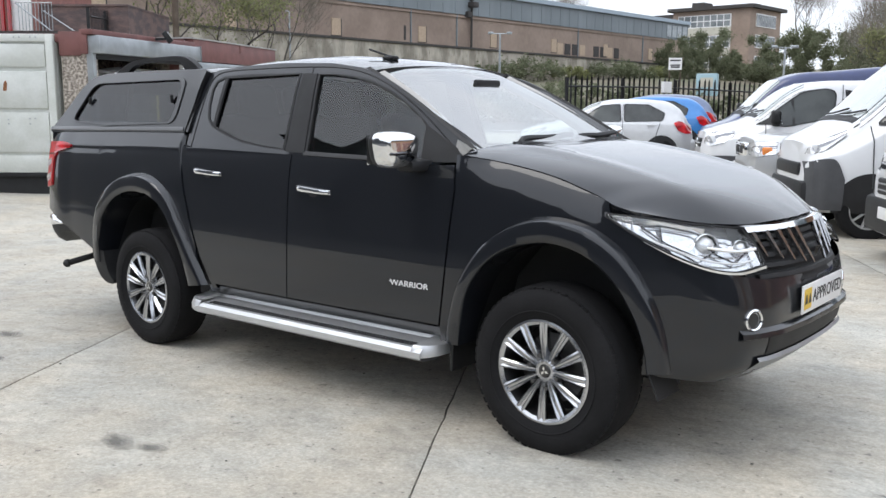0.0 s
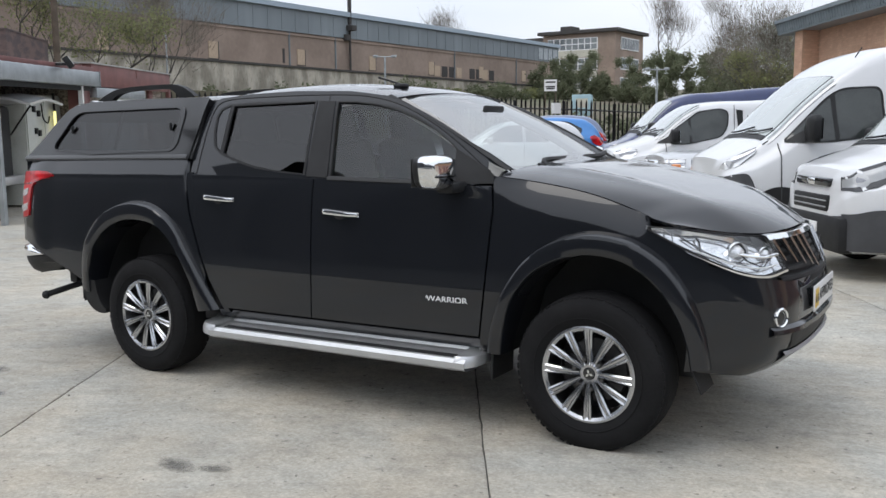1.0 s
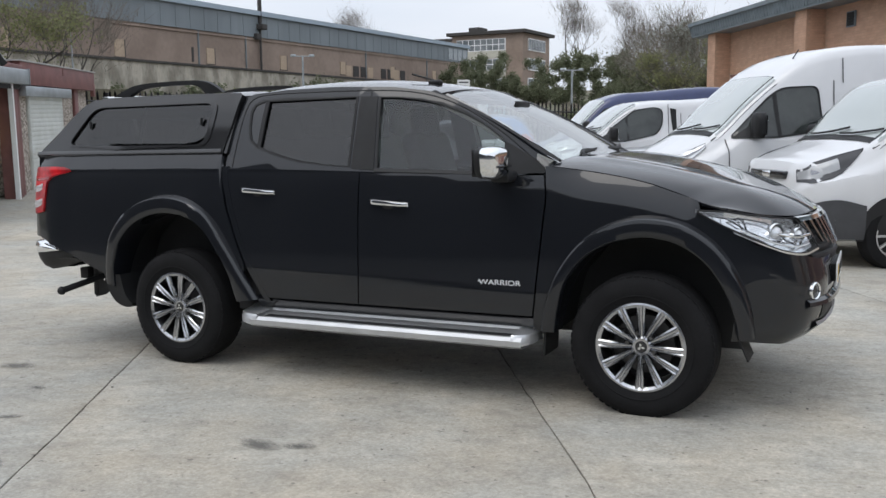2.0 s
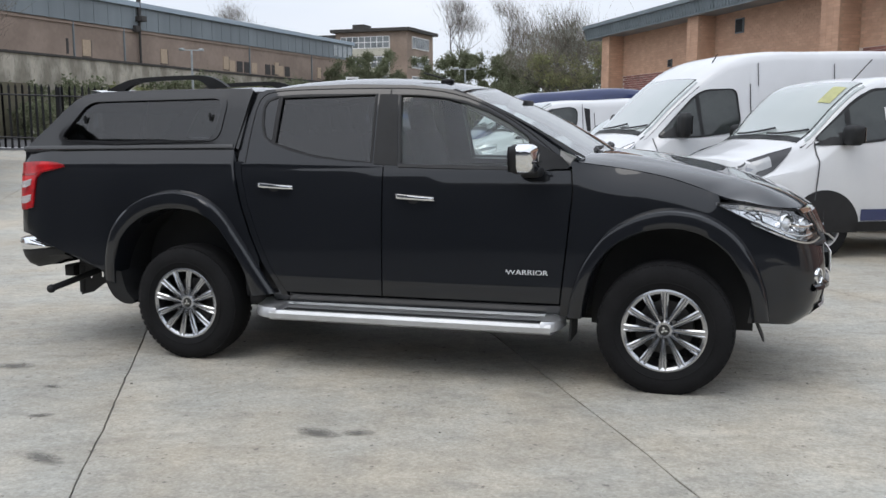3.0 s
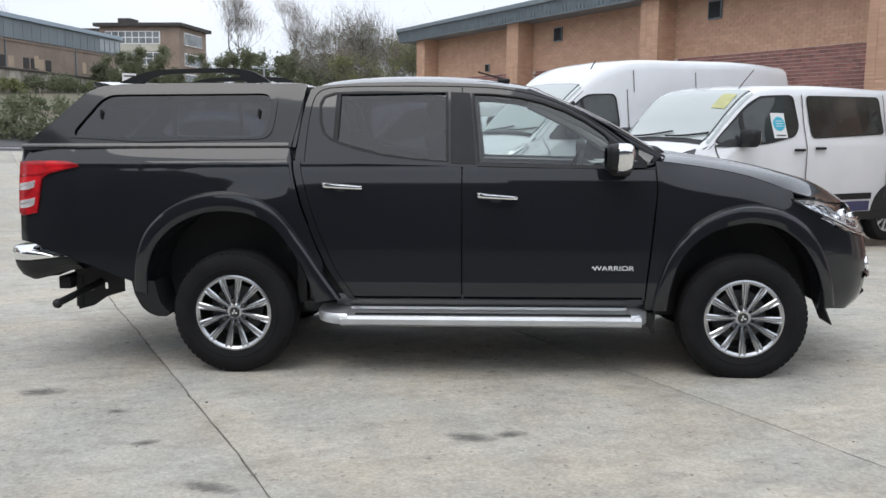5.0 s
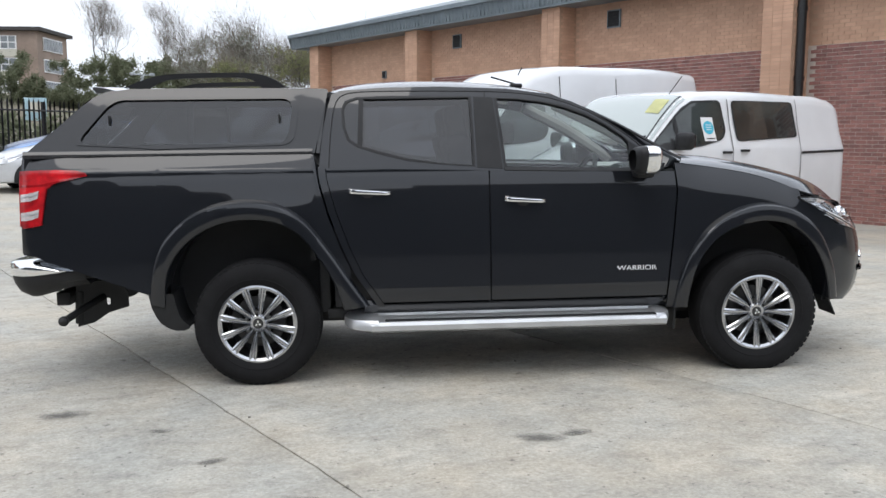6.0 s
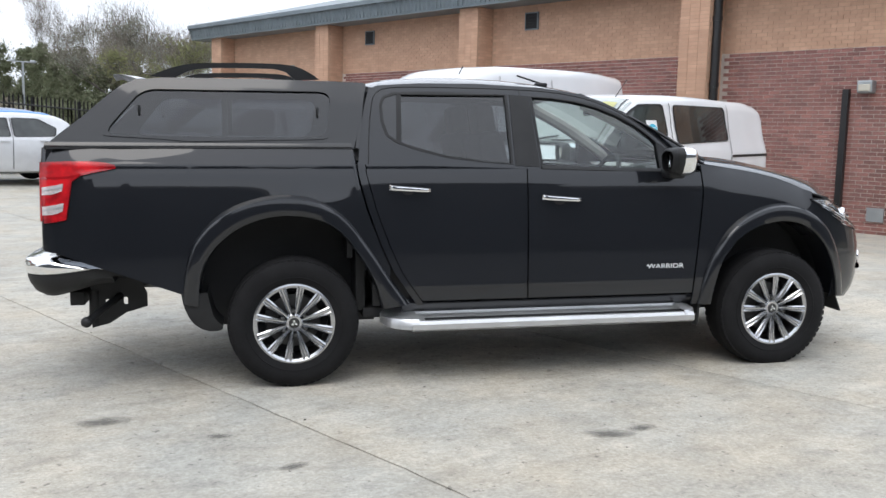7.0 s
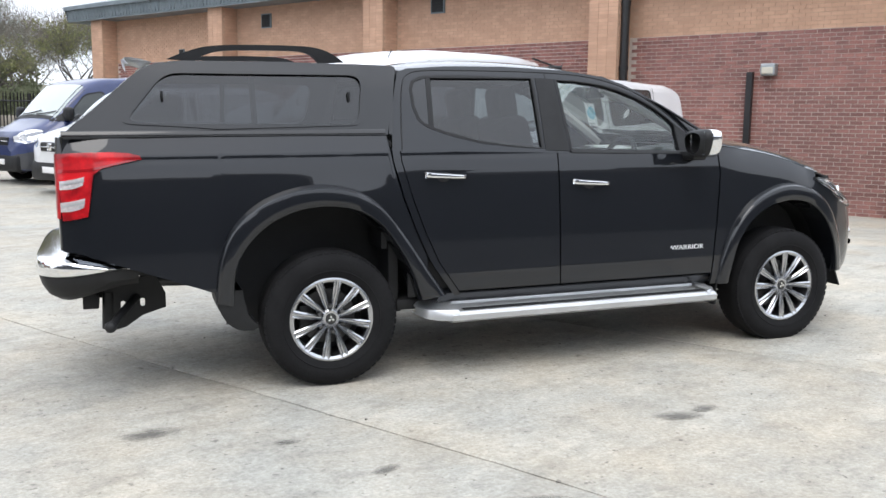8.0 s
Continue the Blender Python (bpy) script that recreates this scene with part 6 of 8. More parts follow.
HIGH = dict(
    body=dict(top=[(0, 0.80), (0.04, 1.02), (0.16, 1.12), (0.45, 1.22), (0.72, 1.32), (0.86, 1.42), (1.25, 1.80), (1.60, 2.10), (1.9, 2.31), (2.2, 2.44), (2.6, 2.51), (3.2, 2.53), (5.6, 2.52), (5.82, 2.50), (5.89, 2.44), (5.91, 2.3)],
              wide=[(0, 0.55), (0.05, 0.78), (0.2, 0.93), (0.5, 1.0), (0.9, 1.02), (5.7, 1.02), (5.91, 0.97)], roof_in=[(0, 0.12), (0.8, 0.14), (1.6, 0.20), (2.2, 0.17), (5.91, 0.14)], floor=0.30, belt=1.30),
    screen=(0.83, 1.62), windows=[("cab_window", [(0.98, 1.32), (1.08, 1.42), (1.52, 1.86), (1.68, 1.96), (2.12, 1.98), (2.16, 1.5), (2.02, 1.38), (1.5, 1.32)])],
    lamps=[([(0.07, 1.03), (0.18, 1.10), (0.40, 1.17), (0.68, 1.25)], [(0.05, 0.97), (0.16, 0.98), (0.36, 1.04), (0.66, 1.19)])], nose_trim=[([(0.03, 0.88), (0.20, 0.92), (0.45, 0.92), (0.62, 0.70)], [(0.03, 0.34), (0.20, 0.34), (0.45, 0.34), (0.60, 0.34)])], trim=[[(1.6, 0.52), (5.85, 0.52), (5.85, 0.34), (1.6, 0.34)]],
    front=[("bumper", (-0.04, -0.80, 0.28), (0.28, 0.80, 0.66), PLASTIC, 0.07), ("grille", (-0.02, -0.55, 0.70), (0.10, 0.55, 0.86), PLASTIC, 0.03), ("number_plate", (-0.055, -0.26, 0.42), (-0.038, 0.26, 0.53), PLATE_WHITE, 0.002)],
    seams=[((2.32, 2.05), (2.30, 0.55)), ((0.92, 1.30), (0.95, 0.60)), ((2.36, 2.02), (5.30, 2.02)), ((3.6, 2.34), (3.6, 0.55)), ((2.44, 2.34), (5.30, 2.34)), ((2.44, 2.34), (2.44, 2.02))], handles=[(2.18, 1.22)], mirror=(1.30, 1.48, 0.34), wipers=True, window_r=0.10, dividers=[[(1.55, 1.88), (1.60, 1.92), (1.63, 1.33), (1.58, 1.33)]], axles=(0.95, 4.40), wheel_r=0.35,
    aerial=[([(1.98, -0.55, 2.36), (2.06, -0.55, 2.48)], 0.008)])
vehicle("high_roof_van", "tall white high-roof panel van with black bumper", "van", ahead(0.943, 7.318, 0.26, TURN + 1), squeeze(HIGH, 0.26), WHITE, ROW)
OLD = dict(
    body=dict(top=[(0, 0.82), (0.05, 1.0), (0.2, 1.10), (0.5, 1.20), (0.78, 1.29), (0.95, 1.40), (1.35, 1.74), (1.62, 1.90), (2.0, 1.965), (2.6, 1.98), (4.5, 1.97), (4.7, 1.92), (4.78, 1.75)],
              wide=[(0, 0.52), (0.05, 0.72), (0.2, 0.86), (0.5, 0.93), (0.9, 0.95), (4.5, 0.95), (4.78, 0.88)], roof_in=[(0, 0.12), (0.9, 0.14), (1.8, 0.16), (4.78, 0.12)], floor=0.28, belt=1.22),
    screen=(0.93, 1.66), windows=[("cab_window", [(1.06, 1.26), (1.14, 1.42), (1.62, 1.78), (2.02, 1.84), (2.16, 1.78), (2.14, 1.50), (2.02, 1.32), (1.40, 1.19), (1.15, 1.19)])],
    lamps=[([(0.05, 0.96), (0.14, 1.05), (0.34, 1.11), (0.52, 1.09)], [(0.04, 0.86), (0.14, 0.83), (0.32, 0.88), (0.50, 1.0)])], nose_trim=[([(0.03, 0.62), (0.20, 0.66), (0.60, 0.66)], [(0.03, 0.32), (0.20, 0.32), (0.55, 0.32)])], trim=[[(1.5, 0.46), (4.7, 0.46), (4.7, 0.30), (1.5, 0.30)]],
    front=[("bumper", (-0.03, -0.74, 0.26), (0.28, 0.74, 0.60), PLASTIC, 0.07), ("grille", (-0.02, -0.36, 0.78), (0.10, 0.36, 0.95), PLASTIC, 0.03), ("grille_bar", (-0.03, -0.36, 0.85), (0.0, 0.36, 0.88), CHROME, 0.008),
           ("badge", (-0.035, -0.08, 0.80), (0.0, 0.08, 0.94), CHROME, 0.03), ("number_plate", (-0.045, -0.26, 0.40), (-0.028, 0.26, 0.51), PLATE_WHITE, 0.002), ("bonnet_vent", (0.42, -0.42, 1.155), (0.52, -0.22, 1.178), PLASTIC, 0.004)],
    seams=[((2.26, 1.90), (2.24, 0.46)), ((2.50, 1.72), (2.50, 1.25)), ((2.50, 1.72), (3.5, 1.72)), ((1.02, 1.24), (1.0, 0.55))], handles=[(2.14, 1.12)], mirror=(1.18, 1.34, 0.26), wipers=True, window_r=0.09, dividers=[[(1.44, 1.62), (1.48, 1.66), (1.50, 1.22), (1.46, 1.22)], [(2.30, 1.82), (2.42, 1.80), (2.42, 1.36), (2.34, 1.36)]], axles=(0.85, 3.95), wheel_r=0.325)
vehicle("van", "white older panel van with a chrome-barred grille", "van", (-2.1, 12.12, TURN), OLD, WHITE, ROW)
BLUEV = dict(OLD)
BLUEV["front"] = [p for p in OLD["front"] if p[0] not in ("badge", "bonnet_vent")]
BLUEV["body"] = dict(top=[(0, 0.80), (0.05, 0.98), (0.2, 1.08), (0.45, 1.17), (0.66, 1.28), (0.80, 1.40), (1.18, 1.80), (1.42, 2.02), (1.7, 2.13), (2.4, 2.20), (4.9, 2.19), (5.15, 2.12), (5.2, 1.95)],
                     wide=[(0, 0.50), (0.05, 0.70), (0.25, 0.86), (0.6, 0.94), (1.0, 0.965), (4.9, 0.965), (5.2, 0.90)], roof_in=[(0, 0.12), (1.0, 0.14), (2.0, 0.16), (5.2, 0.12)], floor=0.28, belt=1.24)
BLUEV["screen"] = (0.78, 1.42)
BLUEV["mirror"] = (0.98, 1.42, 0.28)
BLUEV["windows"] = [("cab_window", [(0.95, 1.30), (1.05, 1.42), (1.40, 1.82), (1.80, 1.90), (1.90, 1.40), (1.75, 1.30), (1.3, 1.26)])]
vehicle("van", "navy blue panel van with a sloping bonnet", "van", (-3.2, 14.7, TURN), BLUEV, NAVY, ROW)
PICK = dict(
    body=dict(top=[(0, 0.72), (0.05, 0.98), (0.2, 1.07), (0.6, 1.12), (1.1, 1.16), (1.3, 1.22), (1.8, 1.55), (2.1, 1.68), (2.6, 1.73), (3.3, 1.71), (3.5, 1.5), (3.6, 1.22), (5.1, 1.2)], wide=[(0, 0.55), (0.05, 0.75), (0.2, 0.86), (0.6, 0.91), (5.0, 0.91), (5.1, 0.88)],
              roof_in=[(0, 0.1), (1.2, 0.12), (2.2, 0.20), (3.4, 0.2), (3.7, 0.08), (5.1, 0.08)], floor=0.34, belt=1.12),
    screen=(1.32, 2.05), windows=[("side_window", [(1.6, 1.16), (1.9, 1.46), (2.2, 1.60), (3.2, 1.60), (3.3, 1.18)])], lamps=[([(0.03, 1.0), (0.10, 1.03), (0.38, 1.03)], [(0.03, 0.84), (0.10, 0.82), (0.34, 0.86)])],
    front=[("grille", (-0.02, -0.40, 0.80), (0.10, 0.40, 1.0), CHROME, 0.03), ("bumper", (-0.05, -0.80, 0.40), (0.30, 0.80, 0.68), SILVERCAR, 0.08), ("grille_slot", (-0.026, -0.30, 0.84), (0.0, -0.04, 0.96), DARK, 0.01), ("grille_slot", (-0.026, 0.04, 0.84), (0.0, 0.30, 0.96), DARK, 0.01),
           ("indicator", (0.16, -0.86, 0.84), (0.30, -0.80, 0.96), AMBER, 0.02), ("number_plate", (-0.062, -0.26, 0.46), (-0.048, 0.26, 0.57), PLATE_WHITE, 0.002)],
    axles=(0.9, 4.0), wheel_r=0.37)
vehicle("silver_pickup", "silver pickup with a chrome grille and amber indicator", "pickup truck", (-0.25, 9.49, TURN), PICK, SILVERCAR, ROW)
HATCH = dict(
    body=dict(top=[(0, 0.55), (0.05, 0.70), (0.2, 0.80), (0.6, 0.92), (1.0, 1.0), (1.2, 1.06), (1.7, 1.36), (2.1, 1.48), (2.6, 1.51), (3.2, 1.49), (3.58, 1.42), (3.85, 1.20), (3.98, 0.98), (4.06, 0.86), (4.1, 0.58)],
              wide=[(0, 0.45), (0.05, 0.62), (0.2, 0.76), (0.6, 0.85), (1.2, 0.87), (3.4, 0.87), (3.9, 0.80), (4.1, 0.66)], roof_in=[(0, 0.1), (1.1, 0.12), (2.0, 0.24), (3.3, 0.24), (4.1, 0.12)], floor=0.22, belt=0.95),
    screen=(1.22, 1.95), windows=[("front_window", [(1.45, 1.0), (1.62, 1.14), (1.98, 1.36), (2.40, 1.40), (2.42, 1.0)]), ("rear_window", [(2.50, 1.0), (2.50, 1.40), (3.05, 1.38), (3.42, 1.20), (3.36, 1.02)])],
    lamps=[([(0.10, 0.70), (0.28, 0.78), (0.70, 0.86)], [(0.10, 0.61), (0.28, 0.64), (0.68, 0.82)])], tails=[([(3.62, 0.97), (3.74, 1.02), (3.90, 0.95), (4.03, 0.84)], [(3.70, 0.82), (3.80, 0.76), (3.92, 0.73), (4.03, 0.74)], RED)],
    front=[("grille", (-0.01, -0.35, 0.42), (0.08, 0.35, 0.56), PLASTIC, 0.02), ("number_plate", (-0.02, -0.26, 0.36), (-0.005, 0.26, 0.47), PLATE_WHITE, 0.002), ("rear_bumper", (3.95, -0.72, 0.34), (4.14, 0.72, 0.60), WHITECAR, 0.06)],
    seams=[((2.46, 1.40), (2.44, 0.32)), ((1.30, 0.98), (1.28, 0.36)), ((3.30, 0.98), (3.12, 0.36))], handles=[(2.30, 0.90), (3.10, 0.92)], handle_mat=WHITECAR, mirror=(1.66, 1.04, 0.13), mirror_mat=WHITECAR, axles=(0.80, 3.35), wheel_r=0.31, rim=ALLOY, spokes=9)
vehicle("hatchback", "pale silver five-door hatchback with alloy wheels", "car", (-7.74, 14.36, TURN), HATCH, WHITECAR, ROW)
vehicle("hatchback", "bright blue hatchback seen between the parked cars", "car", (-8.56, 17.39, TURN), HATCH, BLUECAR, ROW)
vehicle("estate_car", "grey-blue estate car at the end of the row", "car", (-9.46, 19.87, TURN), HATCH, STEELBLUE, ROW)
on_van = lambda x, z, out: tuple(white_van.matrix_basis @ Vector(white_van_body.side(x, z, out)))
notice = tagged(part("window_notice", plate([(1.66, 1.36), (1.88, 1.36), (1.86, 1.66), (1.64, 1.66)], [], lambda x, z: on_van(x, z, 0.020), 0), PLATE_WHITE), "white paper notice with a cyan disc in the van window", "notice")
part("printed_disc", plate([(1.76 + 0.095 * math.cos(a), 1.53 + 0.085 * math.sin(a)) for a in np.linspace(0, 6.28, 21)[:-1]], [], lambda x, z: on_van(x, z, 0.026), 0), STICKER, notice, "cyan disc")
for k in range(3):
    part("print_bar", plate([(1.705, 1.50 + k * 0.03), (1.815, 1.50 + k * 0.03), (1.815, 1.508 + k * 0.03), (1.705, 1.508 + k * 0.03)], [], lambda x, z: on_van(x, z, 0.030), 0), PLATE_WHITE, notice)
part("print_bar", plate([(1.69, 1.385), (1.85, 1.385), (1.85, 1.40), (1.69, 1.40)], [], lambda x, z: on_van(x, z, 0.026), 0), PRINT, notice)
price = tagged(part("price_card", sheet([[tuple(white_van.matrix_basis @ Vector(white_van_body.over(x, f, 0.018))) for f in np.linspace(-0.78, -0.52, 6)] for x in np.linspace(1.16, 1.36, 5)]), YELLOW), "pale yellow price card behind the van windscreen", "card")

# ---- the brick building ----
W0, WU, WN = Vector((9.2325, 10.986)), Vector((0.51508, -0.85714)), Vector((-0.85714, -0.51508))


def wall_pt(s, out, z):
    p = W0 + WU * s + WN * out
    return (p.x, p.y, z)


WALL_M = Matrix(((WU.x, WN.x, 0, W0.x), (WU.y, WN.y, 0, W0.y), (0, 0, 1, 0), (0, 0, 0, 1)))
S0, S1, BASE, BAND = -20.05, 16.0, -0.5, 3.19
store = thing("brick_building", "long buff brick building with a red brick base and grey metal eaves", "building", kind="structure")


def wall_box(name, s0, s1, o0, o1, z0, z1, mat, parent=store, bevel=0.0, label=""):
    bm = bmesh.new()
    box(bm, (s0, o0, z0), (s1, o1, z1), bevel)
    bm.transform(WALL_M)
    bmesh.ops.recalc_face_normals(bm, faces=bm.faces)
    return part(name, bm, mat, parent, label, smooth=False)


wall_box("red_backing", S0, S1, -0.30, 0.0, BASE, BAND, MORTAR)
wall_box("buff_backing", S0, S1, -0.30, 0.0, BAND, 5.2, MORTAR_BUFF)
PILS, PIL_W, PIL_D = (-20.05, -13.65, -7.32, -0.84, 5.6, 12.0), 0.66, 0.55
for s in PILS:
    wall_box("pilaster", s, s + PIL_W, 0.0, PIL_D, BASE, 4.9, MORTAR_BUFF)


def brick_mesh(places, name, mat, parent, kind=""):
    """Many bricks, each a bevel-free block proud of the joints, as one mesh."""
    verts, faces = [], []
    for s, z, o, ln, hh, axis in places:
        k = len(verts)
        d = 0.006 + 0.003 * random.random()
        for a, b, c in ((0, 0, 0), (1, 0, 0), (1, 1, 0), (0, 1, 0), (0, 0, 1), (1, 0, 1), (1, 1, 1), (0, 1, 1)):
            p = wall_pt(s + a * ln, o + c * d, z + b * hh) if axis == 0 else wall_pt(s + (c * d if axis > 0 else -c * d), o + a * ln, z + b * hh)
            verts.append(p)
        faces += [[k + i for i in f] for f in ((4, 5, 6, 7), (0, 1, 5, 4), (1, 2, 6, 5), (2, 3, 7, 6), (3, 0, 4, 7))]
    me = bpy.data.meshes.new(name)
    me.from_pydata(verts, [], faces)
    me.materials.append(mat)
    ob = new(name, me)
    ob.parent = parent
    return tagged(ob, kind=kind) if kind else ob


red_rows, buff_rows, singles = [], [], []
row = 0
z = -0.19
while z < 4.75:
    for k in range(-90, 40):
        s = k * 0.225 + (0.1125 if row % 2 else 0.0)
        if s < S0 or any(p - 0.21 < s < p + PIL_W for p in PILS) or (z < 1.4 and s < -1.5):
            continue
        red = z < BAND - 0.02
        if red and 2.6 < s < 5.0 and 0.1 < z < 2.1 and len(singles) < 300:
            singles.append((s, z))
        else:
            (red_rows if red else buff_rows).append((s, z, 0.0, 0.213, 0.063, 0))
    if z > 1.4:
        for p in PILS:
            off = 0.1125 if row % 2 else 0.0
            for j in range(3):
                buff_rows.append((p + 0.003 + j * 0.22, z, PIL_D, 0.212, 0.063, 0))
            for o in (0.01, 0.235):
                buff_rows.append((p, z, o + off * 0.5, 0.213, 0.063, -1))
                buff_rows.append((p + PIL_W, z, o + off * 0.5, 0.213, 0.063, 1))
    z += 0.075
    row += 1
brick_mesh(red_rows, "red_brickwork", REDBRICK, store, "stuff")
brick_mesh(buff_rows, "buff_brickwork", BUFF, store, "stuff")
# eaves
fas = wall_box("fascia", S0 - 1.15, S1, -0.2, 0.72, 4.60, 4.66, FASCIA)
rib_me = bpy.data.meshes.new("fascia_rib")
rib_bm = boxes(((-0.025, 0.0, 0.0), (0.025, 0.035, 0.34)))
rib_bm.to_mesh(rib_me)
rib_bm.free()
rib_me.materials.append(FASCIA)
for k in range(200):
    rib = new("fascia_rib", rib_me)
    rib.parent = fas
    rib.matrix_basis = WALL_M @ pose(S0 - 1.1 + k * 0.16, 0.715, 4.655)
wall_box("gutter", S0 - 1.2, S1, 0.64, 0.86, 4.98, 5.10, FASCIA)
for k in range(int((S1 - S0 + 1.15) / 0.2)):
    s = S0 - 1.15 + k * 0.2
    bm = bmesh.new()
    vs = [bm.verts.new(wall_pt(s + a, o, zz)) for a, o, zz in ((0, 0.70, 4.62), (0, 0.78, 5.0), (0.03, 0.80, 5.0), (0.03, 0.72, 4.62), (0.13, 0.72, 4.62), (0.13, 0.80, 5.0), (0.16, 0.78, 5.0), (0.16, 0.70, 4.62), (0.2, 0.70, 4.62), (0.2, 0.78, 5.0))]
    for f in ((0, 1, 2, 3), (3, 2, 5, 4), (4, 5, 6, 7), (7, 6, 9, 8)):
        bm.faces.new([vs[i] for i in f])
    part("fascia_panel", bm, FASCIA, fas, smooth=False)
bm = bmesh.new()
bm.faces.new([bm.verts.new(wall_pt(*p)) for p in ((S0 - 1.2, 0.84, 5.10), (S1, 0.84, 5.10), (S1, -9.0, 7.6), (S0 - 1.2, -9.0, 7.6))])
bm.faces.new([bm.verts.new(wall_pt(*p)) for p in ((S0 - 1.2, 0.84, 5.06), (S0 - 1.2, -9.0, 7.56), (S0 - 1.2, -9.0, 4.6), (S0 - 1.2, 0.7, 4.6))])
part("roof", bm, FASCIA, store, smooth=False)
wall_box("end_wall", S0, S0 + 0.3, -16.0, 0.0, BASE, 5.2, BUFF_PLAIN)
wall_box("rear_wall", S0, S1, -16.3, -16.0, BASE, 5.2, BUFF_PLAIN)
# vents, lamp, pipes
for s, zz, w in ((-11.63, 4.18, 0.40), (-5.32, 4.21, 0.42), (-15.7, 3.42, 0.24)):
    vent = wall_box("wall_vent", s - w / 2, s + w / 2, 0.012, 0.06, zz - w / 2, zz + w / 2, FASCIA, store, 0.0, "grey framed wall vent")
    wall_box("vent_hollow", s - w * 0.43, s + w * 0.43, 0.055, 0.064, zz - w * 0.43, zz + w * 0.43, DARK, vent)
    for j in range(5):
        wall_box("louvre", s - w * 0.42, s + w * 0.42, 0.064, 0.078, zz - w * 0.42 + j * w * 0.17, zz - w * 0.42 + j * w * 0.17 + w * 0.04, PLASTIC, vent)
pipe = part("rainwater_pipe", tube([wall_pt(-0.085, 0.40, -0.2), wall_pt(-0.085, 0.40, 4.7)], 0.085, 14), PIPE, store, "black rainwater pipe")
for zz in (1.2, 2.5, 3.8):
    part("pipe_collar", tube([wall_pt(-0.085, 0.40, zz), wall_pt(-0.085, 0.40, zz + 0.09)], 0.098, 14), PIPE, pipe)
wall_box("conduit_post", 2.37, 2.49, 0.02, 0.12, -0.2, 2.43, PIPE, store, 0.01, "black cable casing")
lamp_b = wall_box("bulkhead_lamp", 2.66, 2.94, 0.02, 0.22, 2.35, 2.58, GALV, store, 0.03, "grey bulkhead lamp")
wall_box("lamp_lens", 2.69, 2.91, 0.20, 0.235, 2.38, 2.51, CREAM, lamp_b, 0.02)
wall_box("low_grille", 2.95, 3.25, 0.012, 0.04, 0.05, 0.30, GALV, store, 0.0, "grey air grille")


# ---- warehouse, school, street ----
far_wall = thing("warehouse", "long brown brick warehouse with blue-grey cladding under the roof", "building")
FU = Vector((0.046, 0.99894))
F0 = Vector((-52.1, 50.0))
F_M = Matrix(((FU.x, -FU.y, 0, F0.x), (FU.y, FU.x, 0, F0.y), (0, 0, 1, 0), (0, 0, 0, 1)))


def far_box(name, s0, s1, o0, o1, z0, z1, mat, parent, label=""):
    bm = bmesh.new()
    box(bm, (s0, o0, z0), (s1, o1, z1))
    bm.transform(F_M)
    return part(name, bm, mat, parent, label, smooth=False)


far_box("wall", -60, 63, 0, 22, 1.5, 10.25, FARBRICK, far_wall)
far_box("cladding", -60, 63.2, -0.15, 22, 10.25, 12.3, CLAD, far_wall, "blue-grey vertical cladding")
far_box("gutter", -60, 63.4, -0.45, 22, 12.3, 12.75, ROOFEDGE, far_wall)
far_box("brick_ledge", -60, 63.1, -0.12, 0, 9.95, 10.12, FARBRICK, far_wall)
for k in range(70):
    far_box("clad_rib", -60 + k * 1.76, -59.94 + k * 1.76, -0.18, -0.15, 10.25, 12.3, CLAD, far_wall)
for k in range(-4, 6):
    s = 0.6 + k * 10.6
    far_box("boarded_window", s - 0.5, s + 0.5, -0.06, 0.1, 7.35, 8.75, BOARD, far_wall, "boarded-up window")
    far_box("window_edge", s - 0.58, s + 0.62, -0.03, 0.08, 7.27, 7.35, ROOFDARK, far_wall)
    far_box("window_edge", s + 0.5, s + 0.62, -0.04, 0.08, 7.35, 8.75, ROOFDARK, far_wall)
far_box("slot_window", 8.8, 9.05, -0.04, 0.08, 7.4, 8.7, ROOFDARK, far_wall)
for s in (9.6, 16.0, 37.0, 51.5):
    far_box("down_pipe", s, s + 0.10, -0.14, 0.0, 5, 10.2, CLAD, far_wall)
for k in range(8):
    far_box("low_window", 33.0 + k * 1.5 + (1.4 if k > 3 else 0), 34.1 + k * 1.5 + (1.4 if k > 3 else 0), -0.05, 0.1, 7.2, 8.4, ROOFDARK if k % 3 else BOARD, far_wall)
for k in range(4):
    far_box("end_window", 57.4 + k * 1.4, 58.5 + k * 1.4, -0.22, 0.0, 10.5, 12.0, GALV, far_wall)
mast = tube([(-51.0, 68.0, 5.0), (-51.0, 68.0, 12.0)], 0.11, 8)
tube([(-51.0, 68.0, 11.6), (-51.0, 68.0, 18.0)], 0.20, 10, mast)
box(mast, (-51.6, 67.6, 11.0), (-50.4, 68.4, 11.5), 0.05)
box(mast, (-51.5, 67.2, 10.0), (-50.8, 67.8, 10.6), 0.05)
tagged(part("mast", mast, ROOFDARK), "dark steel mast against the warehouse wall", "mast")
stone = tagged(part("stone_wall", boxes(((-46.6, 10.0, 0.5), (-45.8, 112.0, 6.45))), STONE, smooth=False), "old stone retaining wall below the warehouse", "wall", kind="structure")
part("coping", boxes(((-46.7, 10.0, 6.45), (-45.65, 112.0, 6.62))), ROOFDARK, stone, smooth=False)
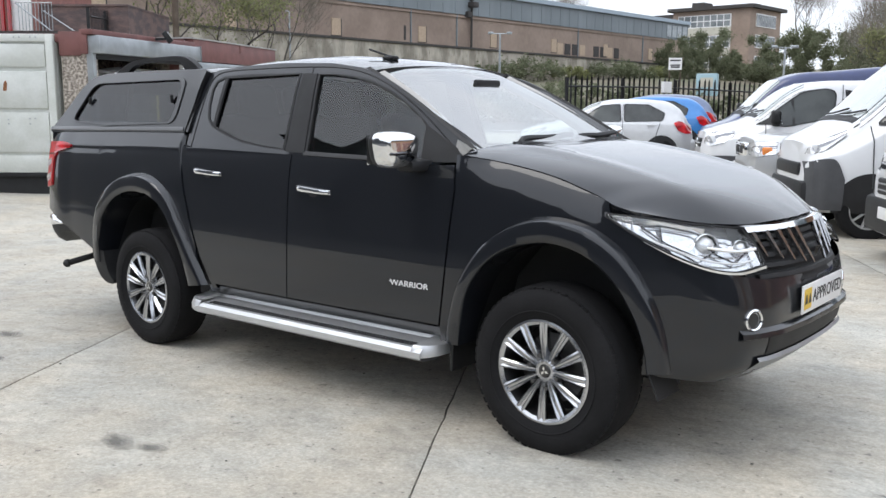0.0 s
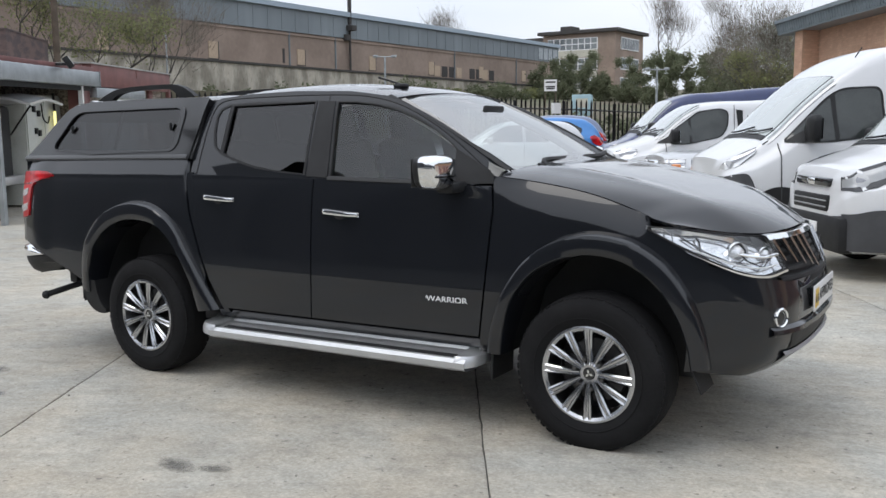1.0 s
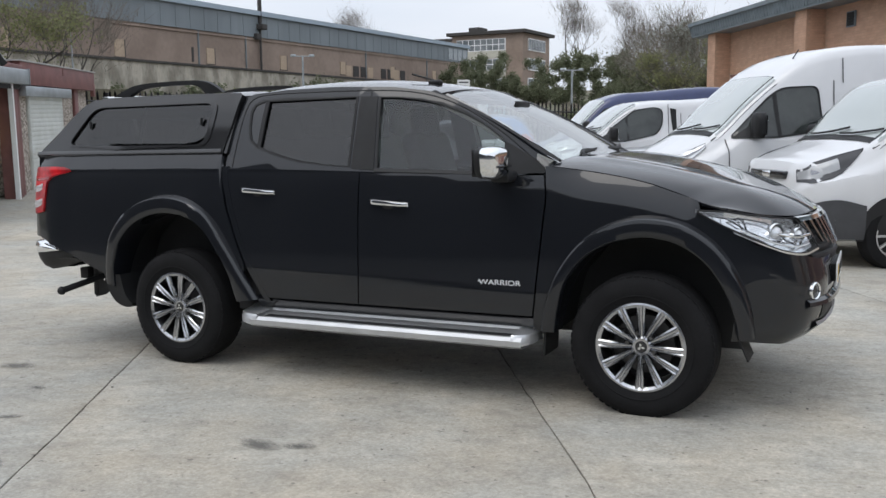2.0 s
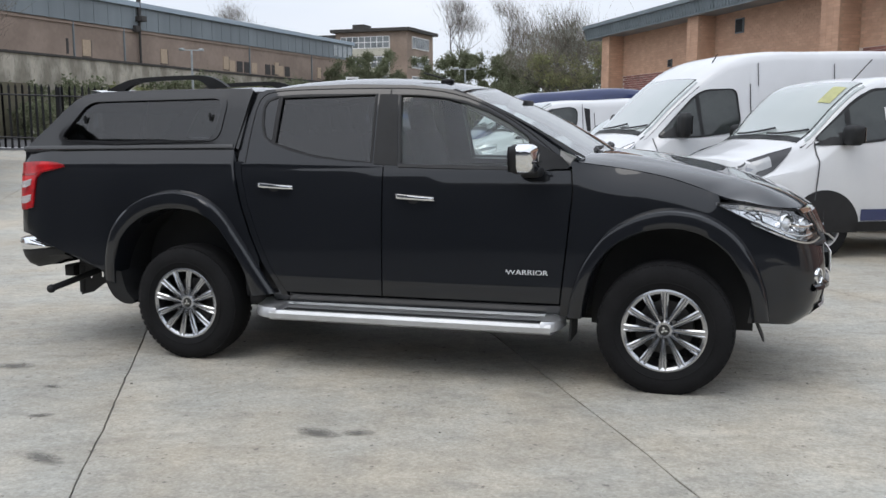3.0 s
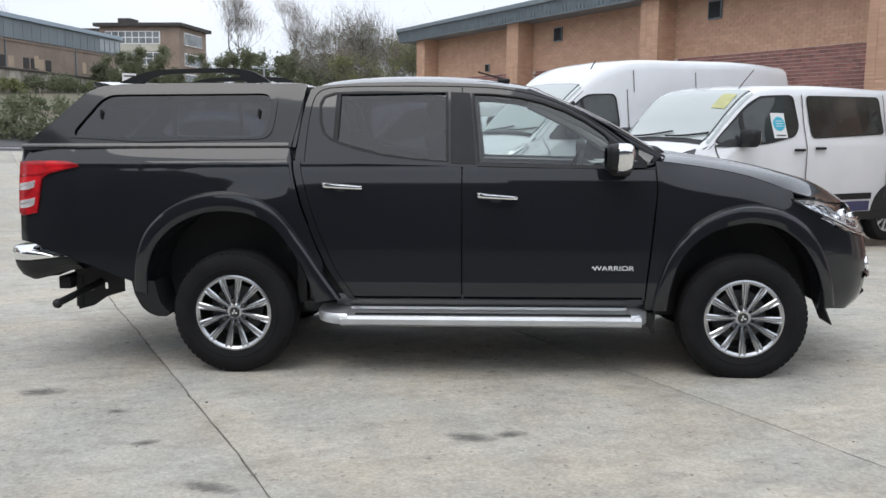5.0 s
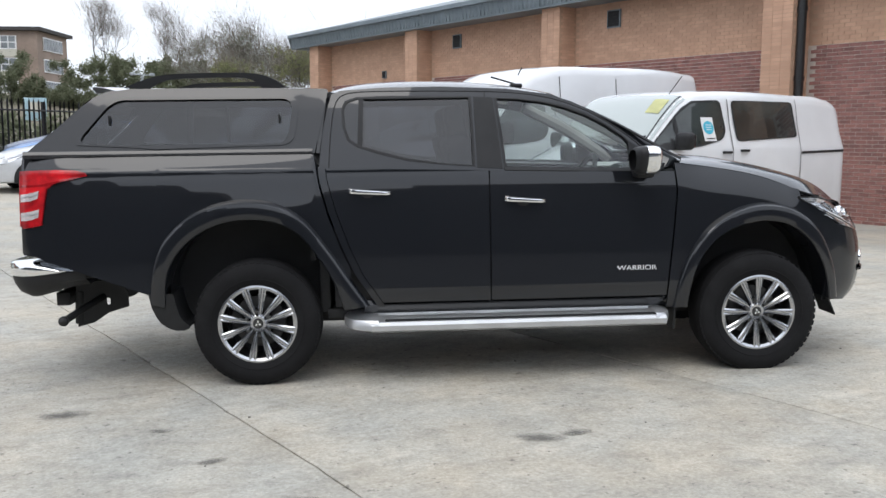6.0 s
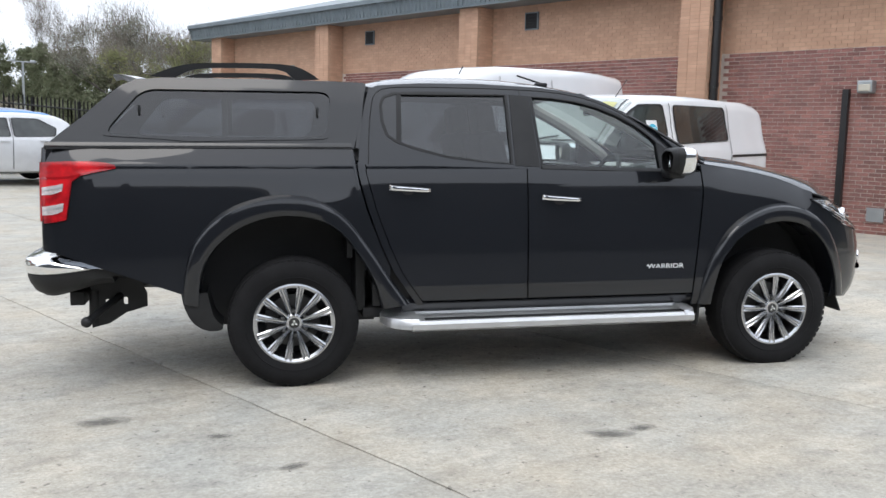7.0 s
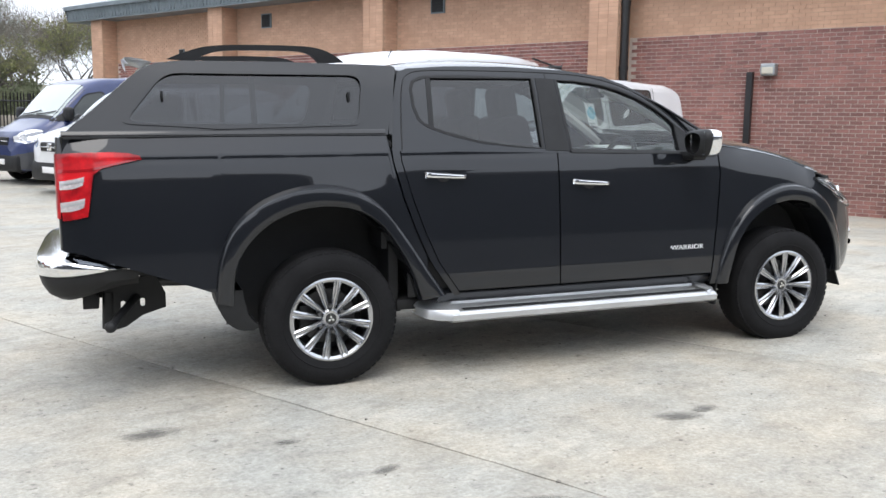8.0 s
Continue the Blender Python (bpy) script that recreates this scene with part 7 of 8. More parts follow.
for k in range(300):
    sy, sz = 30 + (k % 50) * 1.02 + random.random() * 0.3 + (k // 50 % 2) * 0.5, 4.5 + (k // 50) * 0.325
    bm = bmesh.new()
    box(bm, (-45.82, sy, sz), (-45.795 + random.random() * 0.02, sy + 0.6 + random.random() * 0.38, sz + 0.24 + random.random() * 0.07))
    part("stone", bm, STONE, stone, smooth=False)

school = thing("school_block", "three-storey brown brick school block with white window bands", "building")
C_M = pose(-46.9, 129.4, 0, 0, 0, -3)


def school_box(name, lo, hi, mat, parent=school, label=""):
    bm = bmesh.new()
    box(bm, lo, hi)
    bm.transform(C_M)
    return part(name, bm, mat, parent, label, smooth=False)


school_box("wall", (-12.5, 0, 3), (0, 11, 15.9), FARBRICK)
school_box("wing_wall", (-30, 4, 3), (-12.5, 14, 15.5), FARBRICK)
school_box("roof", (-13.2, -0.7, 15.9), (0.7, 11.7, 16.4), ROOFDARK)
school_box("wing_roof", (-31, 3.4, 15.5), (-12.5, 14.6, 16.0), ROOFDARK)
school_box("tank_room", (-11.5, 4, 16.4), (-9.5, 7, 17.6), ROOFDARK)
for z0 in (13.3, 10.2, 7.1):
    band = school_box("window_band", (-11.6, -0.12, z0), (-2.9, 0.02, z0 + 1.9), PLATE_WHITE, school, "white window band")
    school_box("cream_panel", (-11.6, -0.10, z0 - 1.1), (-2.9, 0.02, z0), CREAM)
    for k in range(8):
        for zz in (z0 + 0.15, z0 + 1.05):
            school_box("pane", (-11.5 + k * 1.075, -0.16, zz), (-10.6 + k * 1.075, -0.10, zz + 0.75), FAR_PANE, band)
    side = school_box("window_band", (-0.02, 2.0, z0), (0.12, 9.0, z0 + 1.9), PLATE_WHITE, school, "white window band")
    for k in range(6):
        school_box("pane", (0.10, 2.1 + k * 1.15, z0 + 0.15), (0.16, 3.1 + k * 1.15, z0 + 1.75), FAR_PANE, side)
wing_band = school_box("window_band", (-20, 3.9, 13.3), (-13, 4.02, 15.2), PLATE_WHITE, school, "white window band")
for k in range(5):
    school_box("pane", (-19.9 + k * 1.4, 3.85, 13.45), (-18.7 + k * 1.4, 3.92, 15.05), FAR_PANE, wing_band)

# street beyond the gate
bm = bmesh.new()
road_pts = [[(x, y, height(x, y) + 0.012) for x, y in ((ax - 0.62 * w, ay + 0.78 * w) for w in np.linspace(0, 6.5, 6))] for ax, ay in zip(np.linspace(-30, 2, 30), np.linspace(4.5, 36.5, 30))]
tagged(part("street", sheet([[(x, y, z - 0.0) for x, y, z in r] for r in road_pts]), ASPHALT), "grey asphalt street outside the gate", "road", kind="structure")
tagged(part("road_line", sheet([[(x, y, height(x, y) + 0.02) for x, y in ((ax - 0.62 * w, ay + 0.78 * w) for w in (1.0, 1.16))] for ax, ay in zip(np.linspace(-30, 2, 30), np.linspace(4.5, 36.5, 30))]), PLATE_WHITE), "white painted road edge line", "road marking", kind="structure")
tagged(part("pavement", sheet([[(x, y, height(x, y) + z) for x, y, z in ((ax - 0.62 * w, ay + 0.78 * w, dz) for w, dz in ((6.5, -0.1), (6.5, 0.13), (8.9, 0.13), (8.9, -0.1)))] for ax, ay in zip(np.linspace(-30, 2, 30), np.linspace(4.5, 36.5, 30))]), KERB), "pale pavement with kerb across the street", "pavement", kind="structure")
tagged(part("low_wall", sheet([[(x, y, height(x, y) + z) for x, y, z in ((ax - 0.62 * w, ay + 0.78 * w, dz) for w, dz in ((9.0, -0.1), (9.0, 0.62), (9.3, 0.62), (9.3, -0.1)))] for ax, ay in zip(np.linspace(-30, 2, 30), np.linspace(4.5, 36.5, 30))]), STONE), "low stone wall behind the pavement", "wall", kind="structure")

# palisade fence
pale_me = None


def palisade(points, label, tall=2.05, pitch=0.2, lift=0.0):
    global pale_me
    f = thing("palisade_fence", label, "fence")
    if pale_me is None:
        bm = bmesh.new()
        prof = [(-0.038, 0.012), (-0.024, 0.0), (0.024, 0.0), (0.038, 0.012)]
        lowr, upr = [bm.verts.new((x, y, 0.06)) for x, y in prof], [bm.verts.new((x, y, tall - 0.10)) for x, y in prof]
        tip = [bm.verts.new((x * 0.25, 0.004, tall + (0.0 if abs(x) < 0.03 else -0.04))) for x, y in prof]
        for a, b in ((lowr, upr), (upr, tip)):
            for j in range(3):
                bm.faces.new((a[j], a[j + 1], b[j + 1], b[j]))
        bmesh.ops.solidify(bm, geom=bm.faces[:], thickness=0.004)
        pale_me = bpy.data.meshes.new("pale")
        bm.to_mesh(pale_me)
        bm.free()
        pale_me.materials.append(FENCE)
    for (x0, y0), (x1, y1) in zip(points, points[1:]):
        ln = math.hypot(x1 - x0, y1 - y0)
        a = math.degrees(math.atan2(y1 - y0, x1 - x0))
        for k in range(int(ln / pitch)):
            u = (k + 0.5) * pitch / ln
            p = new("pale", pale_me)
            p.parent = f
            px, py = x0 + (x1 - x0) * u, y0 + (y1 - y0) * u
            p.matrix_basis = pose(px, py, height(px, py) + lift, 0, random.uniform(-0.8, 0.8), a)
        n = max(2, int(ln / 2.75) + 1)
        for k in range(n + 1):
            u = k / n
            px, py = x0 + (x1 - x0) * u, y0 + (y1 - y0) * u
            bm = boxes(((-0.04, 0.03, -0.1), (0.04, 0.12, tall - 0.08)))
            bm.transform(pose(px, py, height(px, py) + lift, 0, 0, a))
            part("post", bm, FENCE, f, smooth=False)
        for zz in (0.38, tall - 0.35):
            part("rail", tube([(x0 + (x1 - x0) * u, y0 + (y1 - y0) * u, height(x0 + (x1 - x0) * u, y0 + (y1 - y0) * u) + zz + lift) for u in np.linspace(0, 1, 8)], 0.026, 4), FENCE, f)
    return f


palisade([(-20.5, 15.9), (-15.0, 18.2)], "black steel palisade fence beside the yard gate")
palisade([(-10.0, 20.2), (-8.2, 24.0), (-3.8, 31.5), (3.0, 39.0)], "black steel palisade fence behind the parked vehicles")
tagged(part("fence_sign", boxes(((-8.35, 23.2, 1.95), (-8.25, 23.75, 2.30))), PLATE_WHITE), "small white notice on the fence", "sign")

# lamp posts
for x, y, zt, two in ((-25.25, 37.5, 5.45, True), (-11.15, 42.4, 4.45, True), (-45.2, 39.5, 7.75, False)):
    bm = tube([(x, y, height(x, y) - 0.1), (x, y, zt)], 0.075, 10, taper=0.7)
    if two:
        tube([(x - 0.36, y - 0.26, zt), (x + 0.36, y + 0.26, zt)], 0.03, 6, bm)
        for s in (-1, 1):
            box(bm, (x + s * 0.42 - 0.13, y + s * 0.30 - 0.10, zt - 0.04), (x + s * 0.42 + 0.13, y + s * 0.30 + 0.10, zt + 0.10), 0.03)
    else:
        tube(cat([(x, y, zt), (x - 0.05, y, zt + 0.25), (x - 0.4, y, zt + 0.3)], 8), 0.05, 6, bm)
    tagged(part("street_lamp", bm, GALV), "grey steel street lamp by the road", "street lamp", "street lamps")


board = thing("site_sign", "white site board with dark print beside the street", "sign", pose(-29.3, 68.2, 5.05, 0, 0, 25))
part("panel", boxes(((-0.55, -0.03, -0.5), (0.55, 0.03, 0.5))), PLATE_WHITE, board, smooth=False)
for z, w in ((0.28, 0.42), (-0.12, 0.40), (-0.28, 0.36)):
    part("print_bar", boxes(((-w, -0.04, z - 0.06), (w, -0.03, z + 0.06))), PRINT, board, smooth=False)
for x in (-0.45, 0.45):
    part("post", boxes(((x - 0.05, 0.03, -5.0), (x + 0.05, 0.12, 0.4))), WOOD, board, smooth=False)
hut = thing("site_cabin", "pale blue site cabin beyond the street", "cabin", pose(-22.9, 60.2, height(-22.9, 60.2), 0, 0, 20))
part("body", boxes(((-0.8, 0, -0.3), (0.7, 2.0, 3.9 - height(-22.9, 60.2))), bevel=0.06), STICKER_PALE, hut)
part("panel", boxes(((-0.5, -0.03, 2.9 - height(-22.9, 60.2)), (0.4, 0.0, 3.6 - height(-22.9, 60.2)))), CREAM, hut, smooth=False)


# ---- garages and container on the far side of the yard ----
SMALL = Matrix.Scale(0.927, 4)
con = thing("container", "pale grey steel container with ribbed sides and a rust patch", "container", pose(-12.77, 1.74, 0.22, 0, 0, 40))
def con_part(name, bm, mat, label="", smooth=True):
    bm.transform(SMALL)
    return part(name, bm, mat, con, label, smooth)


con_part("box_wall", boxes(((0, 0.02, 0.08), (3.62, 0.7, 2.62))), CONTAINER, smooth=False)
# added dark block fills the shaded gap under the container
con_part("under_gap_fill", boxes(((0.05, 0.05, -0.5), (3.5, 0.6, 0.08))), DARK, smooth=False)
for z0, z1 in ((0.10, 0.42), (0.48, 1.22), (1.30, 1.98), (2.06, 2.48)):
    con_part("panel", boxes(((0.05, -0.015, z0), (3.46, 0.02, z1)), bevel=0.012), CONTAINER)
con_part("top_rail", boxes(((0, -0.03, 2.52), (3.55, 0.06, 2.66)), bevel=0.01), CONTAINER)
con_part("corner_post", boxes(((3.48, -0.04, 0.0), (3.62, 0.1, 2.66)), bevel=0.01), CONTAINER)
con_part("bottom_rail", boxes(((0, -0.02, 0.02), (3.55, 0.06, 0.10)), bevel=0.01), PLASTIC)
con_part("rust_patch", plate(rounded([(2.64, 1.62), (2.66, 1.76), (2.70, 1.82), (2.73, 1.76), (2.71, 1.62)], 0.02), [], lambda x, z: (x, -0.018, z), 0), RUST, "orange rust patch")
for bx, bz in ((2.9, 2.59), (3.0, 2.59), (3.2, 2.59), (3.3, 2.59), (2.3, 1.10), (2.7, 1.08), (3.1, 1.1), (3.2, 1.1), (2.7, 1.0), (3.1, 1.0)):
    con_part("bolt", boxes(((bx, -0.036, bz), (bx + 0.025, -0.02, bz + 0.025)), bevel=0.004), GALV)

wing = thing("garage", "pebbledashed garage pier under a red-brown fascia board", "garage", pose(-9.82, 4.35, 0.0, 0, 0, 40))
part("pier", boxes(((-0.50, 0.0, -0.3), (-0.02, 0.4, 2.36))), PEBBLE, wing, smooth=False)
part("fascia_board", boxes(((-4.5, -0.02, 2.56), (-0.45, 0.16, 2.70)), bevel=0.008), BROWNBOARD, wing)
part("fascia_block", boxes(((-0.52, -0.03, 2.33), (-0.15, 0.35, 2.74)), bevel=0.008), BROWNBOARD, wing)
part("end_post", boxes(((-0.15, -0.06, 2.36), (-0.02, 0.38, 2.78)), bevel=0.008), BROWNBOARD, wing)
part("roof", boxes(((-4.5, 0.1, 2.70), (-0.1, 1.2, 2.74))), ROOFDARK, wing, smooth=False)
for bx in (-1.15, -0.72):
    part("bolt", boxes(((bx, -0.045, 2.62), (bx + 0.03, -0.02, 2.66)), bevel=0.004), GALV, wing)

G_OUT = pose(-12.36, 8.21, 0.0, 0, -1.0, 123.3)
G_IN = G_OUT @ Matrix.Translation((-5.2, 0.0, 0.17)) @ Matrix.Scale(0.87, 4)
gar = thing("garage", "low pebbledashed garage with a brown fascia and grey roller box", "garage", G_OUT)
part("fascia_board", boxes(((-4.65, -0.10, 2.77), (0.0, 0.10, 2.86)), bevel=0.008), BROWNBOARD, gar)
part("post", boxes(((-0.50, 0.02, -0.3), (-0.12, 0.3, 2.76)), bevel=0.01), BROWNBOARD, gar, "red-brown timber post")
part("roller_box", boxes(((-4.60, -0.20, 2.455), (0.06, 0.10, 2.76)), bevel=0.02), GALV, gar, "galvanised roller shutter box")
part("box_end", boxes(((0.06, -0.215, 2.44), (0.075, 0.10, 2.775))), GALV, gar, smooth=False)
part("lath_gap", boxes(((-4.55, -0.02, 2.36), (0.0, 0.08, 2.455))), PLASTIC, gar, smooth=False)
part("guide_rail", boxes(((-4.60, -0.06, -0.2), (-4.48, 0.05, 2.46))), GALV, gar, smooth=False)
part("guide_rail", boxes(((-0.58, -0.04, -0.2), (-0.50, 0.05, 2.46))), PLATE_WHITE, gar, smooth=False)
part("roof", boxes(((-4.2, 0.1, 2.80), (0.0, 3.0, 2.86))), ROOFDARK, gar, smooth=False)
part("rear_wall", boxes(((-2.6, 2.9, -0.2), (0.0, 3.05, 2.8))), PEBBLE, gar, smooth=False)
part("side_wall", boxes(((-0.12, 0.3, -0.2), (0.0, 3.0, 2.8))), PEBBLE, gar, smooth=False)
flood_m = Matrix.Translation((-2.05, -0.34, 2.86)) @ Euler((radians(-35), 0, radians(25))).to_matrix().to_4x4()
for nm, lo, hi, mat, lab in (("floodlight", (-0.13, -0.05, -0.12), (0.13, 0.05, 0.12), PLASTIC, "black floodlight on a bracket"), ("floodlight_glass", (-0.085, -0.06, -0.085), (0.085, -0.05, 0.085), PLATE_WHITE, "")):
    bm = boxes((lo, hi), bevel=0.012 if nm == "floodlight" else 0.0)
    bm.transform(flood_m)
    part(nm, bm, mat, gar, lab)
part("bracket", boxes(((-2.08, -0.32, 2.80), (-2.02, -0.05, 2.85))), PLASTIC, gar)
lamp = thing("tube_lamp", "lit yellow tube lamp hanging inside the garage", "lamp", G_IN)
part("tube", boxes(((5.08, 0.55, 1.05), (5.15, 0.60, 2.02)), bevel=0.01), TUBE, lamp)
part("holder", boxes(((5.09, 0.56, 2.02), (5.14, 0.60, 2.45))), PLASTIC, lamp, smooth=False)
bay = thing("open_van", "dark van in the garage with its pale tailgate raised", "van", G_IN)
part("body", boxes(((1.6, 0.9, 0.45), (3.5, 5.0, 2.15)), bevel=0.12), DARK, bay)
part("bumper", boxes(((1.55, 0.7, 0.42), (3.55, 0.95, 0.62)), bevel=0.05), SILVERCAR, bay)
part("tailgate", sheet(loft([[(1.6, 0.95, 2.2), (2.5, 0.95, 2.26), (3.5, 0.95, 2.2)], [(1.62, 0.3, 2.32), (2.5, 0.3, 2.4), (3.48, 0.3, 2.32)], [(1.7, -0.3, 2.18), (2.5, -0.32, 2.28), (3.4, -0.3, 2.18)]], 14, 8), 0.05), SILVERCAR, bay, "raised silver tailgate")
for x in (1.62, 3.40):
    part("strut", tube([(x, 0.9, 1.5), (x + 0.02, 0.35, 2.25)], 0.02, 6), PLASTIC, bay)
for x in (1.75, 3.35):
    wl_hub = simple_wheel(bay, (x - 0.1, 1.5, 0.32), 0.32, -1)
    wl_hub.matrix_basis = pose(x, 1.4, 0.32, 0, 0, 90 if x > 2 else -90)
cabinet = thing("white_cabinet", "white steel cabinet standing inside the garage", "cabinet", G_IN)
part("body", boxes(((3.75, 0.7, -0.1), (5.75, 1.3, 2.4)), bevel=0.01), CONTAINER, cabinet)
part("door", boxes(((3.78, 0.67, 0.95), (4.72, 0.70, 2.36)), bevel=0.008), CONTAINER, cabinet)
part("door", boxes(((4.76, 0.67, 0.95), (5.72, 0.70, 2.36)), bevel=0.008), CONTAINER, cabinet)
part("door", boxes(((3.78, 0.67, 0.0), (5.72, 0.70, 0.90)), bevel=0.008), CONTAINER, cabinet)
for x, z in ((4.05, 2.0), (4.12, 1.5), (4.3, 1.45), (4.3, 1.9)):
    part("switch_box", boxes(((x, 0.62, z), (x + 0.12, 0.67, z + 0.14)), bevel=0.01), PLASTIC, cabinet)
part("cable", tube(cat([(4.5, 0.63, 2.2), (4.5, 0.60, 1.85), (4.75, 0.60, 1.75), (4.9, 0.62, 1.9)], 14), 0.018, 6), PLASTIC, cabinet)

shed = thing("shed", "red-brown timber shed with a white roller door", "shed", G_OUT)
part("wall", boxes(((0.02, 0.15, -0.3), (6.0, 4.0, 2.60))), PEBBLE, shed, smooth=False)
part("fascia_board", boxes(((0.0, -0.06, 2.46), (6.2, 0.14, 2.94)), bevel=0.008), BROWNBOARD, shed)
part("fascia_board", boxes(((-0.04, 0.14, 2.46), (0.0, 4.0, 2.94)), bevel=0.008), BROWNBOARD, shed)
part("roof_edge", boxes(((-0.06, -0.09, 2.94), (6.26, 4.1, 2.975)), bevel=0.006), KERB, shed, "pale roof edging")
part("fascia_joint", boxes(((3.1, -0.075, 2.74), (3.24, -0.05, 2.95))), BROWNBOARD, shed)
part("hanging_end", boxes(((6.0, -0.07, 2.30), (6.2, 0.02, 2.62)), bevel=0.006), BROWNBOARD, shed)
part("corner_board", boxes(((0.02, 0.08, -0.3), (0.22, 0.15, 2.5)), bevel=0.008), BROWNBOARD, shed)
part("corner_board", boxes(((4.6, 0.08, -0.3), (4.95, 0.15, 2.5)), bevel=0.008), BROWNBOARD, shed)
door = part("roller_door", boxes(((0.85, 0.10, -0.2), (3.45, 0.15, 2.25)), bevel=0.006), CONTAINER, shed, "cream roller door")
for k in range(24):
    part("door_slat", boxes(((0.86, 0.085, -0.15 + k * 0.1), (3.44, 0.10, -0.06 + k * 0.1)), bevel=0.004), CONTAINER, door)
part("door_box", boxes(((0.20, -0.08, 2.22), (3.75, 0.15, 2.44)), bevel=0.02), GALV, shed)

upper = thing("upper_house", "red brick house on higher ground with iron steps", "house", pose(-27.5, 8.6, 0, 0, 0, 39))
part("wall", boxes(((-6, 0.4, 0), (3.5, 5, 9))), REDBRICK, upper, smooth=False)
part("side_wall", boxes(((3.5, 0.6, 0), (6.45, 5, 4.72))), DARKBRICK, upper, "dark weathered brick side wall", smooth=False)
part("wall_coping", boxes(((3.5, 0.55, 4.72), (6.47, 5, 4.78))), DARKBRICK, upper, smooth=False)
part("doorway", boxes(((2.55, 0.36, 3.9), (3.3, 0.40, 6.2))), PLATE_WHITE, upper, "pale doorway", smooth=False)
for x in (2.40, 2.62):
    part("red_pipe", tube([(x, 0.25, 3.4), (x, 0.25, 6.0)], 0.07, 8), RED_DEEP, upper, "red painted pipe")
for k in range(10):
    part("baluster", tube([(3.0 + k * 0.11, 0.1, 3.8), (3.0 + k * 0.11, 0.1, 4.78)], 0.014, 5), GALV, upper)
part("hand_rail", tube([(2.9, 0.1, 4.78), (4.1, 0.1, 4.78), (4.1, 0.1, 3.7)], 0.022, 6), GALV, upper)
part("hand_rail", tube([(3.0, -0.1, 4.75), (4.2, -0.1, 3.8)], 0.022, 6), GALV, upper)
part("hand_rail", tube([(3.9, -0.1, 4.5), (4.9, -0.1, 3.85)], 0.022, 6), GALV, upper)
palisade([(-21.5, 11.0), (-32.4, 20.7)], "black palisade fence on the bank above the sheds", lift=1.75)
tagged(part("bank", boxes(((-30, 14.0, -1), (-22.2, 22.0, 3.0))), EARTH, smooth=False), "earth bank behind the sheds", "ground", kind="structure")
tagged(part("wooden_pole", tube([(-23.66, 15.5, -0.2), (-23.66, 15.5, 10.5)], 0.125, 10, taper=0.85), WOOD), "weathered wooden telegraph pole behind the sheds", "pole")

# unseen dark strip added so the doors reflect less bright ground
tagged(part("rear_road", sheet([[(x, y + 0.06 * math.sin(x * 0.9) * (k == 0), height(x, y) + 0.014) for k, y in enumerate((-6.9, -12.0, -22.0))] for x in np.linspace(-16, 34, 60)]), ASPHALT), "worn asphalt strip behind the yard", "road", kind="structure")

# plain unseen buildings behind the camera close the yard and darken the truck's reflections
back = thing("rear_building", "dark brick workshops with pitched roofs behind the yard", "building", kind="structure")
for x0, x1, y, tall in ((-34, -20, -13, 5.0), (-20, -12.5, -11, 7.0), (-12.5, -8.6, -10.5, 8.0), (-8.6, -6.4, -11, 6.2), (-6.4, -4.4, -12.5, 4.8), (-16, 2, -22, 6.2), (2, 9, -21.5, 6.8), (9, 18, -22, 6.0), (18, 27, -22.5, 6.5), (27, 42, -22, 6.0)):
    part("wall", boxes(((x0, y - 8, -0.5), (x1, y, tall))), REARWALL, back, smooth=False)
    bm = bmesh.new()
    ends = [[bm.verts.new((x, yy, z)) for yy, z in ((y + 0.4, tall), (y - 4, tall + 1.6), (y - 8.4, tall))] for x in (x0 - 0.2, x1 + 0.2)]
    for k in range(2):
        bm.faces.new((ends[0][k], ends[1][k], ends[1][k + 1], ends[0][k + 1]))
    for e in ends:
        bm.faces.new(e)
    part("roof", bm, ROOFDARK, back, smooth=False)
part("wall", boxes(((30, -24, -0.5), (30.5, 6, 5.5))), REARWALL, back, smooth=False)


# ---- trees and shrubs ----
def leaf_cloud(bm, spots, n, size, rng):
    """Small crossed leaves round the given spots."""
    for _ in range(n):
        c, r = spots[rng.randrange(len(spots))]
        d = Vector((rng.gauss(0, 1), rng.gauss(0, 1), rng.gauss(0, 1)))
        p = c + d * r * 0.45
        a = Vector((rng.uniform(-1, 1), rng.uniform(-1, 1), rng.uniform(-1, 1))).normalized()
        b = a.cross(Vector((rng.uniform(-1, 1), rng.uniform(-1, 1), rng.uniform(-1, 1)))).normalized()
        s = size * rng.uniform(0.5, 1.3)
        bm.faces.new([bm.verts.new(p + v) for v in (a * s, b * s * 0.6, -a * s, -b * s * 0.6)])


def twig_cloud(bm, spots, n, size, rng, middle):
    """Fine bare twigs that point up and away from the middle of a crown."""
    for _ in range(n):
        c, r = spots[rng.randrange(len(spots))]
        p = c + Vector((rng.gauss(0, 1), rng.gauss(0, 1), rng.gauss(0, 1))) * r * 0.9
        d = ((p - middle).normalized() * 0.8 + Vector((rng.gauss(0, 0.5), rng.gauss(0, 0.5), rng.uniform(0.1, 0.9)))).normalized()
        side = d.cross(Vector((rng.uniform(-1, 1), rng.uniform(-1, 1), rng.uniform(-1, 1)))).normalized()
        ln, w = size * rng.uniform(0.6, 1.5), size * rng.uniform(0.006, 0.013)
        bm.faces.new([bm.verts.new(v) for v in (p - side * w, p + side * w, p + d * ln)])


